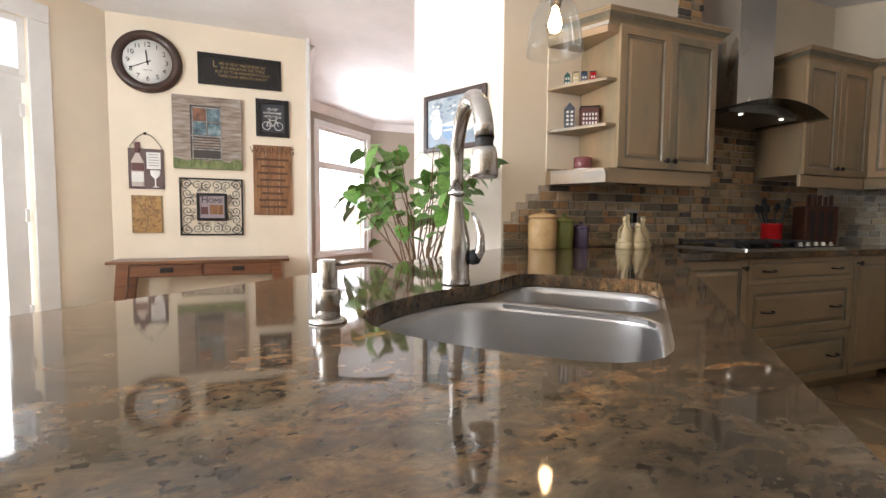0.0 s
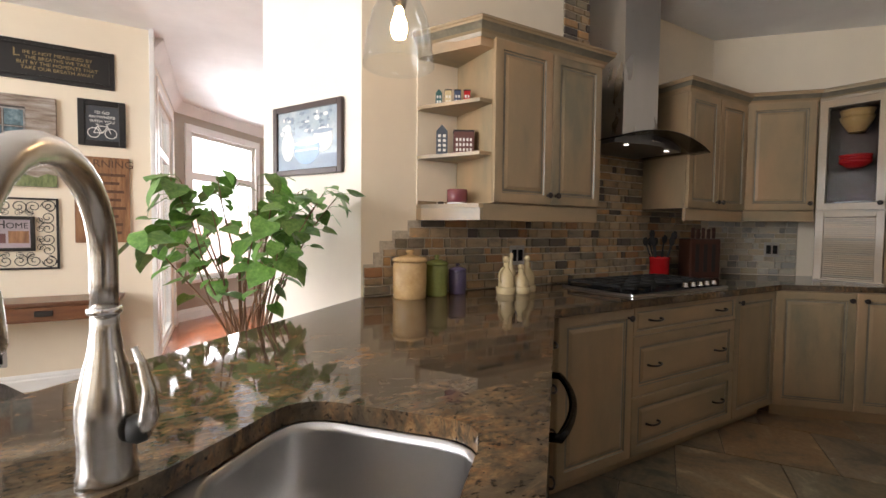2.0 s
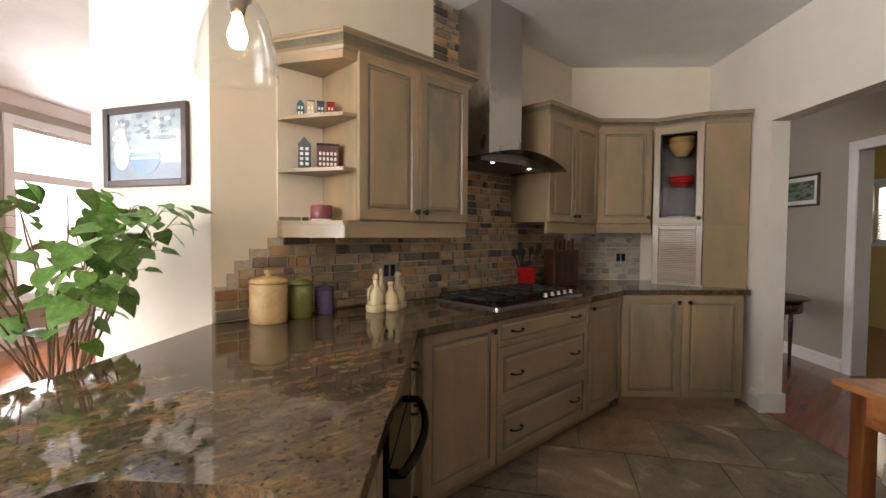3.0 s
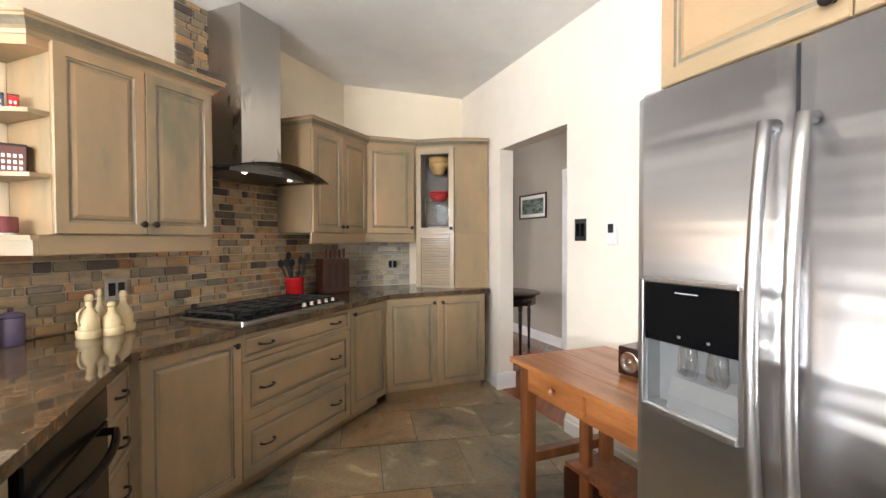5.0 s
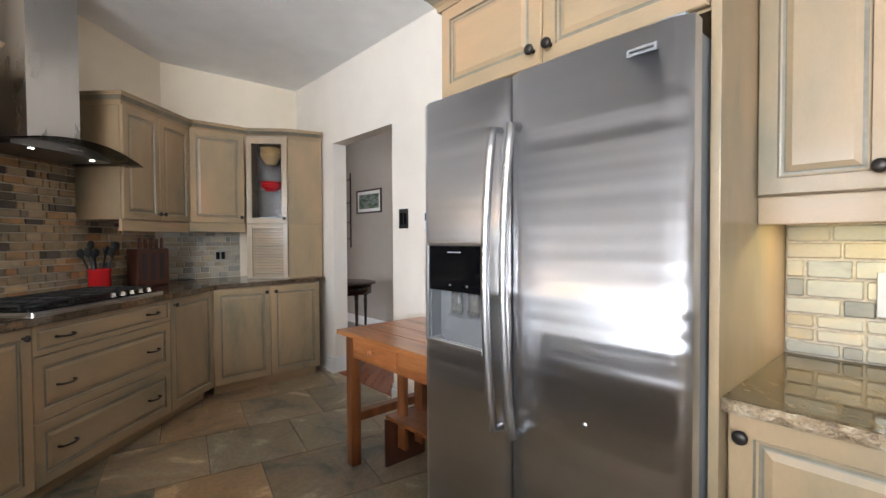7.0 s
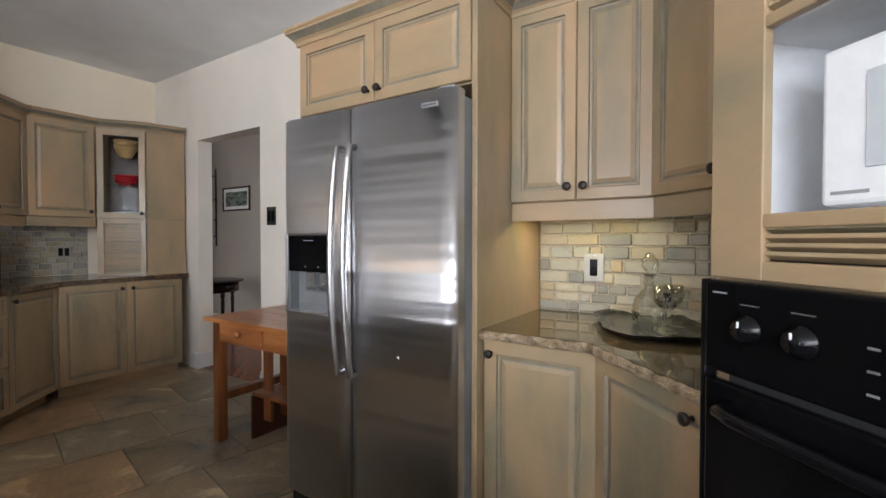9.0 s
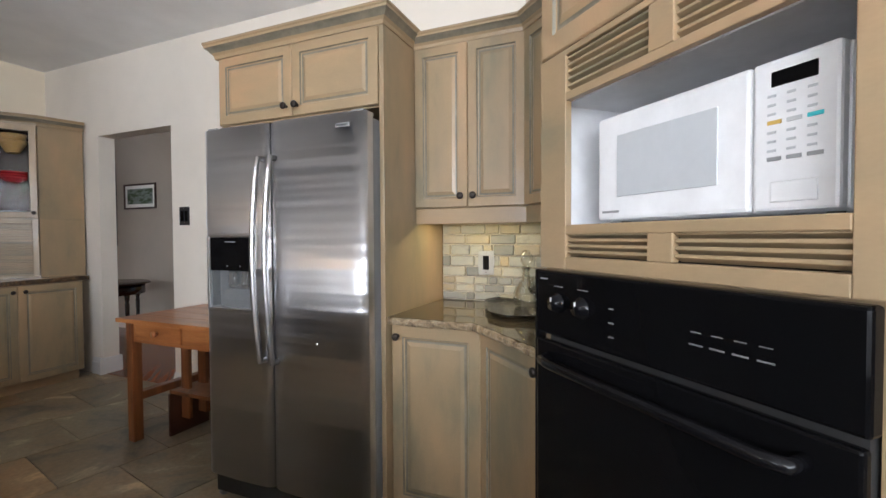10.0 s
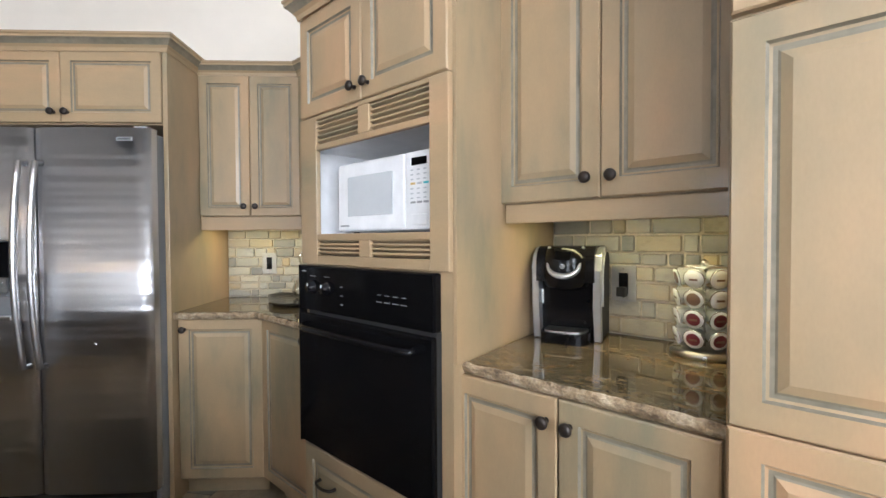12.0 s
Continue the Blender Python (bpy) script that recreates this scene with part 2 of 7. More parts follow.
SLATE_FLOOR = mat("slate_floor_tile", (0.2, 0.17, 0.12), 0.34, scale=2.2, detail=8, distort=1.2, shift=True, fine=45, grain=0.35, rvar=0.35,
                  cols=[(0.095, 0.088, 0.072), (0.20, 0.168, 0.122), (0.27, 0.20, 0.128), (0.29, 0.24, 0.17), (0.56, 0.45, 0.30)], span=(0.33, 0.68), bump=0.25, bump_d=0.004, bump_fine=False,
                  tints=[(1, 1, 1), (0.8, 0.85, 0.85), (1.15, 0.95, 0.75), (0.9, 0.92, 0.88), (1.1, 1.05, 0.95), (0.75, 0.75, 0.72)])
GROUT = mat("grout", (0.17, 0.145, 0.12), 0.9, scale=30, grain=0.3, bump=0.2)
GROUT_PALE = mat("grout_pale", (0.52, 0.45, 0.35), 0.9, scale=30, grain=0.3, bump=0.2)
STONE = mat("slate_splash_tile", (0.9, 0.9, 0.9), 0.5, scale=11, stretch=(0.8, 1, 1.6), shift=True, detail=7, fine=90, grain=0.45, bump=0.5, bump_d=0.005, bump_fine=False,
            cols=[(0.62, 0.62, 0.62), (1.0, 0.95, 0.88), (1.12, 1.08, 1.02), (1.45, 1.18, 0.85)], span=(0.32, 0.70),
            tints=[(0.286, 0.220, 0.133), (0.392, 0.240, 0.114), (0.233, 0.200, 0.138), (0.328, 0.250, 0.162), (0.100, 0.080, 0.062), (0.424, 0.300, 0.176), (0.212, 0.175, 0.129), (0.318, 0.165, 0.076),
                   (0.371, 0.290, 0.190), (0.169, 0.145, 0.110), (0.381, 0.270, 0.157), (0.275, 0.200, 0.124), (0.434, 0.330, 0.214), (0.069, 0.055, 0.046), (0.255, 0.220, 0.162), (0.361, 0.220, 0.110)])
STONE_PALE = mat("pale_splash_tile", (0.9, 0.9, 0.9), 0.5, scale=9, stretch=(0.8, 1, 1.6), shift=True, detail=7, fine=80, grain=0.35, bump=0.4, bump_d=0.005, bump_fine=False,
                 cols=[(0.56, 0.56, 0.55), (0.80, 0.785, 0.745), (0.87, 0.83, 0.755), (1.0, 0.88, 0.69)], span=(0.32, 0.70),
                 tints=[(0.476, 0.452, 0.392), (0.344, 0.341, 0.320), (0.508, 0.472, 0.400), (0.422, 0.362, 0.266), (0.499, 0.475, 0.427), (0.266, 0.263, 0.251), (0.479, 0.431, 0.341), (0.407, 0.395, 0.359), (0.453, 0.393, 0.303), (0.368, 0.356, 0.326)])
CERAMIC_Y = mat("mustard_glaze", (0.60, 0.44, 0.17), 0.18, scale=12, grain=0.15, cols=[(0.54, 0.34, 0.14), (0.70, 0.49, 0.25)])
CERAMIC_G = mat("green_glaze", (0.17, 0.19, 0.05), 0.16, scale=12, grain=0.15)
CERAMIC_P = mat("purple_glaze", (0.09, 0.07, 0.13), 0.16, scale=12, grain=0.15)
CERAMIC_C = mat("cream_glaze", (0.62, 0.50, 0.29), 0.18, scale=12, grain=0.1)
RED = mat("red_enamel", (0.42, 0.012, 0.014), 0.16, scale=12, grain=0.05)
LEAF = mat("leaf_green", (0.09, 0.2, 0.03), 0.38, scale=6, shift=True, fine=40, grain=0.2, sub=0.08,
           cols=[(0.065, 0.155, 0.025), (0.11, 0.245, 0.04), (0.18, 0.34, 0.07)])
TWIG = mat("twig_brown", (0.17, 0.10, 0.055), 0.8, scale=20, bump=0.3)
SOIL = mat("potting_soil", (0.03, 0.02, 0.013), 0.95, scale=40, bump=0.8)
TERRACOTTA = mat("terracotta", (0.38, 0.13, 0.05), 0.8, scale=8, bump=0.1)
PAPER = mat("white_paper", (0.78, 0.77, 0.73), 0.7, scale=6, grain=0.05)
INK = mat("ink_dark", (0.02, 0.018, 0.016), 0.7, grain=0.02)
GOLD = mat("dull_gold", (0.30, 0.21, 0.09), 0.5, 0.2, grain=0.1)
MIRROR_GLOW = mat("lamp_filament", (1, 0.72, 0.4), 0.4, grain=0, emit=60, emit_col=(1, 0.62, 0.30))
LED = mat("hood_lamp", (1, 0.95, 0.88), 0.4, grain=0, emit=5, emit_col=(1, 0.93, 0.82))
OUTSIDE = mat("outside_bright", (0.9, 0.93, 1.0), 0.9, scale=0.6, grain=0, emit=3.2, emit_col=(0.96, 0.98, 1.0))
OUT_BRICK = mat("outside_brick", (0.35, 0.13, 0.09), 0.9, scale=5, stretch=(3, 1, 12), grain=0.3, emit=2.0, emit_col=(1.0, 0.83, 0.78))


# ---- mesh helpers ----
def box(bm, x0, x1, y0, y1, z0, z1, bevel=0.0, mi=0):
    vs = [bm.verts.new(p) for p in ((x0, y0, z0), (x1, y0, z0), (x1, y1, z0), (x0, y1, z0), (x0, y0, z1), (x1, y0, z1), (x1, y1, z1), (x0, y1, z1))]
    fs = [bm.faces.new([vs[i] for i in f]) for f in ((0, 3, 2, 1), (4, 5, 6, 7), (0, 1, 5, 4), (1, 2, 6, 5), (2, 3, 7, 6), (3, 0, 4, 7))]
    for f in fs:
        f.material_index = mi
    if bevel:
        es = list({e for f in fs for e in f.edges})
        bmesh.ops.bevel(bm, geom=es, offset=bevel, segments=2, affect="EDGES", profile=0.5, clamp_overlap=True)
    return bm


def B(*args, bevel=0.0):
    return box(bmesh.new(), *args, bevel=bevel)


def prism(bm, pts, z0, z1, mi=0):
    lo = [bm.verts.new((x, y, z0)) for x, y in pts]
    hi = [bm.verts.new((x, y, z1)) for x, y in pts]
    n = len(pts)
    fs = [bm.faces.new(lo[::-1]), bm.faces.new(hi)]
    fs += [bm.faces.new((lo[i], lo[(i + 1) % n], hi[(i + 1) % n], hi[i])) for i in range(n)]
    for f in fs:
        f.material_index = mi
    bmesh.ops.recalc_face_normals(bm, faces=fs)
    return bm


def lathe(bm, prof, seg=24, centre=(0, 0, 0), m=None, caps=True):
    """Turned shape from (radius, height) pairs."""
    rings = []
    for r, z in prof:
        ring = []
        for i in range(seg):
            a = 2 * math.pi * i / seg
            p = Vector((r * math.cos(a), r * math.sin(a), z))
            p = (m @ p if m else p) + Vector(centre)
            ring.append(bm.verts.new(p))
        rings.append(ring)
    for a, b in zip(rings, rings[1:]):
        for i in range(seg):
            f = bm.faces.new((a[i], a[(i + 1) % seg], b[(i + 1) % seg], b[i]))
            f.smooth = True
    if caps:
        if prof[0][0] > 1e-4:
            bm.faces.new(rings[0][::-1])
        if prof[-1][0] > 1e-4:
            bm.faces.new(rings[-1])
    return bm


def tube(bm, pts, radius, seg=10):
    """Round bar along points; radius a number or one per point."""
    pts = [Vector(p) for p in pts]
    rr = radius if isinstance(radius, (list, tuple)) else [radius] * len(pts)
    rings, side = [], None
    for i, p in enumerate(pts):
        d = (pts[min(i + 1, len(pts) - 1)] - pts[max(i - 1, 0)]).normalized()
        if side is None:
            side = d.orthogonal().normalized()
        side = (side - d * side.dot(d)).normalized()
        up = d.cross(side)
        rings.append([bm.verts.new(p + (side * math.cos(2 * math.pi * k / seg) + up * math.sin(2 * math.pi * k / seg)) * rr[i]) for k in range(seg)])
    for a, b in zip(rings, rings[1:]):
        for k in range(seg):
            f = bm.faces.new((a[k], a[(k + 1) % seg], b[(k + 1) % seg], b[k]))
            f.smooth = True
    bm.faces.new(rings[0][::-1])
    bm.faces.new(rings[-1])
    return bm


def arc(p, q, bulge, n=10):
    """Points from p to q, bowed by the vector bulge in the middle."""
    p, q, b = Vector(p), Vector(q), Vector(bulge)
    return [p.lerp(q, i / n) + b * (1 - (2 * i / n - 1) ** 2) for i in range(n + 1)]


def mesh_of(name, bm, mats):
    me = bpy.data.meshes.new(name)
    bmesh.ops.recalc_face_normals(bm, faces=bm.faces[:])
    bm.to_mesh(me)
    bm.free()
    for m in mats if isinstance(mats, (list, tuple)) else [mats]:
        me.materials.append(m)
    return me


def part(name, bm, mats, parent=None, label="", m=None):
    me = bm if isinstance(bm, bpy.types.Mesh) else mesh_of(name, bm, mats)
    ob = new(name, me)
    if parent:
        ob.parent = parent
    if m:
        ob.matrix_basis = m
    if label:
        tagged(ob, label)
    return ob


def thing(name, m, label, category, group="", kind=""):
    ob = new(name)
    ob.empty_display_size = 0.05
    ob.matrix_basis = m
    return tagged(ob, label, category, group, kind)


def struct(name, bm, mats, label, category):
    return tagged(part(name, bm, mats), label, category, kind="structure")


def letters(body, size, material, parent, m, name="lettering", thick=0.001, align="CENTER", label=""):
    cu = bpy.data.curves.new(name, "FONT")
    cu.body, cu.size, cu.align_x, cu.align_y, cu.extrude = body, size, align, "CENTER", thick
    tmp = bpy.data.objects.new(name, cu)
    scene.collection.objects.link(tmp)
    me = bpy.data.meshes.new_from_object(tmp.evaluated_get(bpy.context.evaluated_depsgraph_get()))
    bpy.data.objects.remove(tmp)
    me.materials.clear()
    me.materials.append(material)
    return part(name, me, None, parent, label, m)


FACE = pose(0, 0, 0, 90, 0, 0)  # stands lettering upright, to be read from -y

# ---- structure ----
CEILING = 2.885


def wall_run(name, p, q, thick, material, label, z0=0.0, z1=CEILING, holes=()):
    """Wall from p to q (plan), thickness to the left of the way; holes: (from, to, low, high) along it."""
    p, q = Vector((*p, 0)), Vector((*q, 0))
    n = (q - p).length
    m = Matrix.Translation(p) @ Matrix.Rotation(math.atan2(q.y - p.y, q.x - p.x), 4, "Z")
    bm = bmesh.new()
    xs = sorted({0.0, n, *[h[0] for h in holes], *[h[1] for h in holes]})
    zs = sorted({z0, z1, *[h[2] for h in holes], *[h[3] for h in holes]})
    for a, b in zip(xs, xs[1:]):
        for c, d in zip(zs, zs[1:]):
            if not any(h[0] <= (a + b) / 2 <= h[1] and h[2] <= (c + d) / 2 <= h[3] for h in holes):
                box(bm, a, b, 0, thick, c, d)
    bmesh.ops.remove_doubles(bm, verts=bm.verts[:], dist=1e-5)
    ob = struct(name, bm, material, label, "wall")
    ob.matrix_basis = m
    return ob


floor = struct("floor", prism(bmesh.new(), [(-3.5, -1.9), (5.7, -1.9), (5.7, 2.7), (-3.5, 4.9)], -0.2, -0.008), GROUT, "kitchen floor of large slate-look tiles laid aslant", "floor")
hall_floor = struct("floor_hall", prism(bmesh.new(), [sd(2.0, -2.745), sd(9.0, -2.745), sd(9.0, -8.5), sd(2.0, -8.5)], -0.2, 0.004), HALL_FLOOR, "glossy reddish cherry plank floor in the hall", "floor")
sit_floor = struct("floor_sitting_room", B(0.5, 6.0, 2.75, 8.5, -0.15, 0.004), HALL_FLOOR, "glossy reddish wood floor of the sitting room", "floor")
struct("ceiling", B(-3.7, 10.5, -2.2, 8.3, CEILING, CEILING + 0.15), CEIL, "plain white ceiling", "ceiling")

wall_run("wall_cooktop", (1.49, 2.53), (4.61, 2.53), 0.22, WALL, "cream painted wall behind the cooktop")
wall_run("wall_corner", (4.61, 2.53), sd(5.035, -2.74), 0.15, WALL, "short cream wall set at an angle in the corner")
DL, DR = 4.215, 3.245
wall_run("wall_doorway", sd(5.05, -2.73), sd(-0.6, -2.73), 0.14, WALL_LIGHT, "ivory painted wall with an open doorway to the hall",
         holes=[(5.05 - DL, 5.05 - DR, 0.0, 2.19)])
wall_run("wall_coffee", (2.4, -1.73), (-3.4, -1.73), 0.15, WALL_LIGHT, "ivory wall behind the oven and coffee counter")
wall_run("wall_west", (-3.4, -1.73), (-3.4, 2.62), 0.15, WALL, "cream wall with a wide window", holes=[(1.3, 4.3, 1.0, 2.6)])
wall_run("wall_bay", (-3.4, 2.62), (-1.18, 4.85), 0.15, WALL, "cream wall with a glazed garden door", holes=[(1.50, 2.59, 0.0, 2.60)])
wall_run("wall_gallery", (-1.18, 4.85), (0.49, 4.85), 0.14, WALL, "cream wall hung with a clock and pictures")
wall_run("wall_picture", (1.13, 3.195), (1.49, 2.53), 0.12, WALL_LIGHT, "ivory wall end with a framed picture")
wall_run("wall_sitting_side", (0.49, 4.99), (0.64, 7.18), 0.14, WALL_LIGHT, "pale wall with a tall glazed door", holes=[(0.40, 1.80, 0.05, 2.55)])
BACK = ((0.64, 7.18), (1.88, 8.35))
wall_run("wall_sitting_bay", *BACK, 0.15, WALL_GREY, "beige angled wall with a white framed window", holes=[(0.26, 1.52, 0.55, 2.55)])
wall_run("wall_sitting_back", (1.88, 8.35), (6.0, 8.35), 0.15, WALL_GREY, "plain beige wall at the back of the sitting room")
wall_run("wall_sitting_east", (6.0, 8.35), (6.0, 2.76), 0.15, WALL_LIGHT, "plain pale wall closing the sitting room")
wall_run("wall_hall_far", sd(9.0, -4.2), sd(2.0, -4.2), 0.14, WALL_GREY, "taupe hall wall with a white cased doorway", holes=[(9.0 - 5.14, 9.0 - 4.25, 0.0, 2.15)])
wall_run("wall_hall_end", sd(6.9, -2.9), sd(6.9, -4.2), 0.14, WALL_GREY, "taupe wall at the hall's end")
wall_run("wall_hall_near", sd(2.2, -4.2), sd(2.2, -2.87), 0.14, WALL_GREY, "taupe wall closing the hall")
wall_run("wall_laundry", sd(8.4, -6.6), sd(3.2, -6.6), 0.12, WALL_YELLOW, "warm yellow wall with a small window", holes=[(0.82, 1.4, 1.25, 2.1)])


def casing(name, m, w, h, width=0.09, label="white painted door casing", depth=0.02, sill=False):
    """Trim round an opening of w x h; local x along it, faces -y."""
    ob = tagged(new(name), label, "trim", kind="structure")
    ob.matrix_basis = m
    for nm, a in (("casing_leg", (-width, 0, -depth, 0, 0, h)), ("casing_leg", (w, w + width, -depth, 0, 0, h)), ("casing_head", (-width, w + width, -depth - 0.004, 0, h, h + width))):
        part(nm, B(*a, bevel=0.005), TRIM, ob)
    if sill:
        part("window_sill", B(-width - 0.02, w + width + 0.02, -0.05, 0, -0.05, 0, bevel=0.005), TRIM, ob)
    return ob


def window(name, m, w, h, bars_x=(), bars_z=(), label="white framed window", glass=True, fr=0.05, drop=0.0):
    """Framed window in an opening; local x along, z up, faces -y."""
    ob = tagged(new(name), label, "window", kind="structure")
    ob.matrix_basis = m
    bm = bmesh.new()
    for a in ((0, fr, 0, h), (w - fr, w, 0, h), (fr, w - fr, 0, fr), (fr, w - fr, h - fr, h)):
        box(bm, a[0], a[1], 0.02, 0.08, a[2], a[3], 0.004)
    part("window_frame", bm, TRIM, ob)
    for x in bars_x:
        part("glazing_bar", B(x - 0.012, x + 0.012, 0.03, 0.07, fr, h - fr), TRIM, ob)
    for z, t in bars_z:
        part("glazing_bar", B(fr, w - fr, 0.025, 0.075, z - t, z + t), TRIM, ob)
    if glass:
        g = part("pane", B(fr, w - fr, 0.045, 0.05, fr, h - fr), THIN_GLASS, ob)
        g.visible_shadow = False
    return ob


def along(p, q, dist, z=0.0, off=0.0):
    """Pose on a wall: local x along p->q, local -y out of its right side."""
    a = math.atan2(q[1] - p[1], q[0] - p[0])
    return Matrix.Translation((p[0] + math.cos(a) * dist, p[1] + math.sin(a) * dist, z)) @ Matrix.Rotation(a, 4, "Z") @ Matrix.Translation((0, off, 0))


window("window_1", along((-3.4, -1.73), (-3.4, 2.62), 1.3, 1.0), 3.0, 1.6, (1.0, 2.0), label="wide white window of the breakfast area")
casing("trim_window_west", along((-3.4, -1.73), (-3.4, 2.62), 1.3, 1.0), 3.0, 1.6, sill=True, label="white window trim")
bay = ((-3.4, 2.62), (-1.18, 4.85))
casing("trim_garden_door", along(*bay, 1.50), 1.09, 2.60, 0.14, "wide white casing round the garden door")
window("window_2", along(*bay, 1.50, 2.16), 1.09, 0.44, (0.55,), label="white transom window over the garden door")
gd = tagged(new("door_1"), "white garden door with a tall glass pane and transom over it", "door", kind="structure")
gd.matrix_basis = along(*bay, 1.50)
bm = bmesh.new()
for a in ((0.03, 0.18, 0.01, 2.12), (0.92, 1.06, 0.01, 2.12), (0.18, 0.92, 0.01, 0.25), (0.18, 0.92, 1.95, 2.12), (0.0, 1.09, 2.12, 2.18)):
    box(bm, a[0], a[1], 0.03, 0.075, a[2], a[3], 0.004)
part("door_leaf", bm, TRIM, gd)
part("pane", B(0.18, 0.92, 0.05, 0.055, 0.25, 1.95), THIN_GLASS, gd).visible_shadow = False
for z in (0.3, 1.05, 1.85):
    part("hinge", B(1.04, 1.065, 0.005, 0.03, z, z + 0.1, bevel=0.003), TRIM, gd)
side = ((0.49, 4.99), (0.64, 7.18))
window("window_3", along(*side, 0.40, 0.05), 1.4, 2.5, (0.7,), ((2.0, 0.04),), label="tall glazed white door and transom")
casing("trim_side_window", along(*side, 0.40, 0.05), 1.4, 2.5, 0.1, "white casing round the glazed door")
window("window_4", along(*BACK, 0.26, 0.55), 1.26, 2.0, (), ((1.42, 0.05),), label="white window with a small transom light")
casing("trim_back_window", along(*BACK, 0.26, 0.55), 1.26, 2.0, 0.10, "white window trim", sill=True)
lau = (sd(8.4, -6.6), sd(3.2, -6.6))
window("window_5", along(*lau, 0.82, 1.25), 0.58, 0.85, (0.29,), label="small white window with a dark blind")
casing("trim_laundry_window", along(*lau, 0.82, 1.25), 0.58, 0.85, 0.08, "white window trim", sill=True)
hall = (sd(9.0, -4.2), sd(2.0, -4.2))
casing("trim_hall_door", along(*hall, 9.0 - 5.14), 0.89, 2.15, 0.09, "white painted casing of the hall doorway")
# bright outdoors behind the panes
struct("backdrop", B(-7.0, -6.9, -4, 9, -1, 6), OUTSIDE, "bright overexposed garden outside", "backdrop")
struct("backdrop_garden", B(-6, 6, 13, 13.1, -1, 8), OUTSIDE, "bright overexposed sky outside", "backdrop")
struct("backdrop_side", B(-4.1, -4.0, 5.2, 12.5, -1, 6), OUTSIDE, "bright overexposed garden outside", "backdrop")
lb = struct("backdrop_laundry", B(0, 3, 0.5, 0.6, 0, 3), OUTSIDE, "bright daylight outside", "backdrop")
lb.matrix_basis = along(*lau, 0, 0.3)
struct("brick_house_outside", B(0.4, 3.2, 11.5, 11.7, 0, 1.45, bevel=0.02), OUT_BRICK, "sunlit red brick wall beyond the window", "backdrop")


def baseboard(name, m, length, h=0.13):
    bm = bmesh.new()
    prof = [(0, 0), (-0.022, 0), (-0.022, h - 0.045), (-0.013, h - 0.035), (-0.013, h - 0.02), (-0.006, h), (0, h)]
    a = [bm.verts.new((0, y, z)) for y, z in prof]
    b = [bm.verts.new((length, y, z)) for y, z in prof]
    k = len(prof)
    for i in range(k):
        bm.faces.new((a[i], a[(i + 1) % k], b[(i + 1) % k], b[i]))
    bm.faces.new(a)
    bm.faces.new(b[::-1])
    ob = struct(name, bm, TRIM, "white moulded baseboard", "baseboard")
    ob.matrix_basis = m
    return ob


dw_line = (sd(5.05, -2.73), sd(-0.6, -2.73))
baseboard("baseboard_doorway", along(*dw_line, 0.70, 0, -0.0005), 0.155, 0.15)
jl = tagged(new("baseboard_jamb"), "white moulded baseboard wrapping the door jamb", "baseboard", kind="structure")
jl.matrix_basis = Matrix.Translation((*sd(DL + 0.0005, -2.712), 0)) @ Matrix.Rotation(radians(135), 4, "Z")
part("jamb_base", B(-0.024, 0.175, -0.022, 0.0005, 0, 0.15, bevel=0.004), TRIM, jl, m=Matrix.Rotation(radians(180), 4, "Z"))
baseboard("baseboard_doorway_right", along(*dw_line, 5.05 - DR, 0, -0.0005), 1.0)
baseboard("baseboard_hall", along(*hall, 9.0 - 6.9, 0, -0.0005), 6.9 - 5.24)
baseboard("baseboard_gallery", along((-1.18, 4.85), (0.49, 4.85), 0, 0, -0.0005), 1.67)
baseboard("baseboard_sitting", along(*BACK, 0.01, 0, -0.0005), 1.68, 0.16)
baseboard("baseboard_sitting_back", along((1.88, 8.35), (6.0, 8.35), 0.02, 0, -0.0005), 4.08, 0.16)
baseboard("baseboard_sitting_side", along(*side, 1.91, 0, -0.0005), 0.26, 0.16)


def cove(name, p, q):
    """White cove between wall and ceiling, along a wall's right side."""
    n = (Vector(q) - Vector(p)).length
    bm = bmesh.new()
    prof = [(0, CEILING - 0.13), (-0.012, CEILING - 0.13), (-0.03, CEILING - 0.10), (-0.08, CEILING - 0.03), (-0.10, CEILING - 0.012), (-0.10, CEILING - 0.001), (0, CEILING - 0.001)]
    a, b = ([bm.verts.new((x, y, z)) for y, z in prof] for x in (0.0, n))
    for i in range(len(prof)):
        k = (i + 1) % len(prof)
        bm.faces.new((a[i], a[k], b[k], b[i]))
    bm.faces.new(a)
    bm.faces.new(b[::-1])
    struct(name, bm, CEIL, "white cove moulding under the ceiling", "trim").matrix_basis = along(p, q, 0, 0, -0.0005)


cove("trim_cove_bay", *BACK)
cove("trim_cove_back", (1.88, 8.35), (6.0, 8.35))
cove("trim_cove_side", *side)
struct("trim_gallery_end", B(0.492, 0.53, 4.80, 4.99, 0, CEILING, bevel=0.008), TRIM, "white wooden corner trim at the wall's end", "trim")


# ---- cabinets ----
RINGS = ((0.0, 0.0, 0), (0.0, -0.016, 0), (0.004, -0.02, 0), (0.050, -0.02, 0), (0.054, -0.0125, 1), (0.059, -0.0115, 0), (0.066, -0.0115, 1), (0.070, -0.013, 1), (0.086, -0.0185, 0))


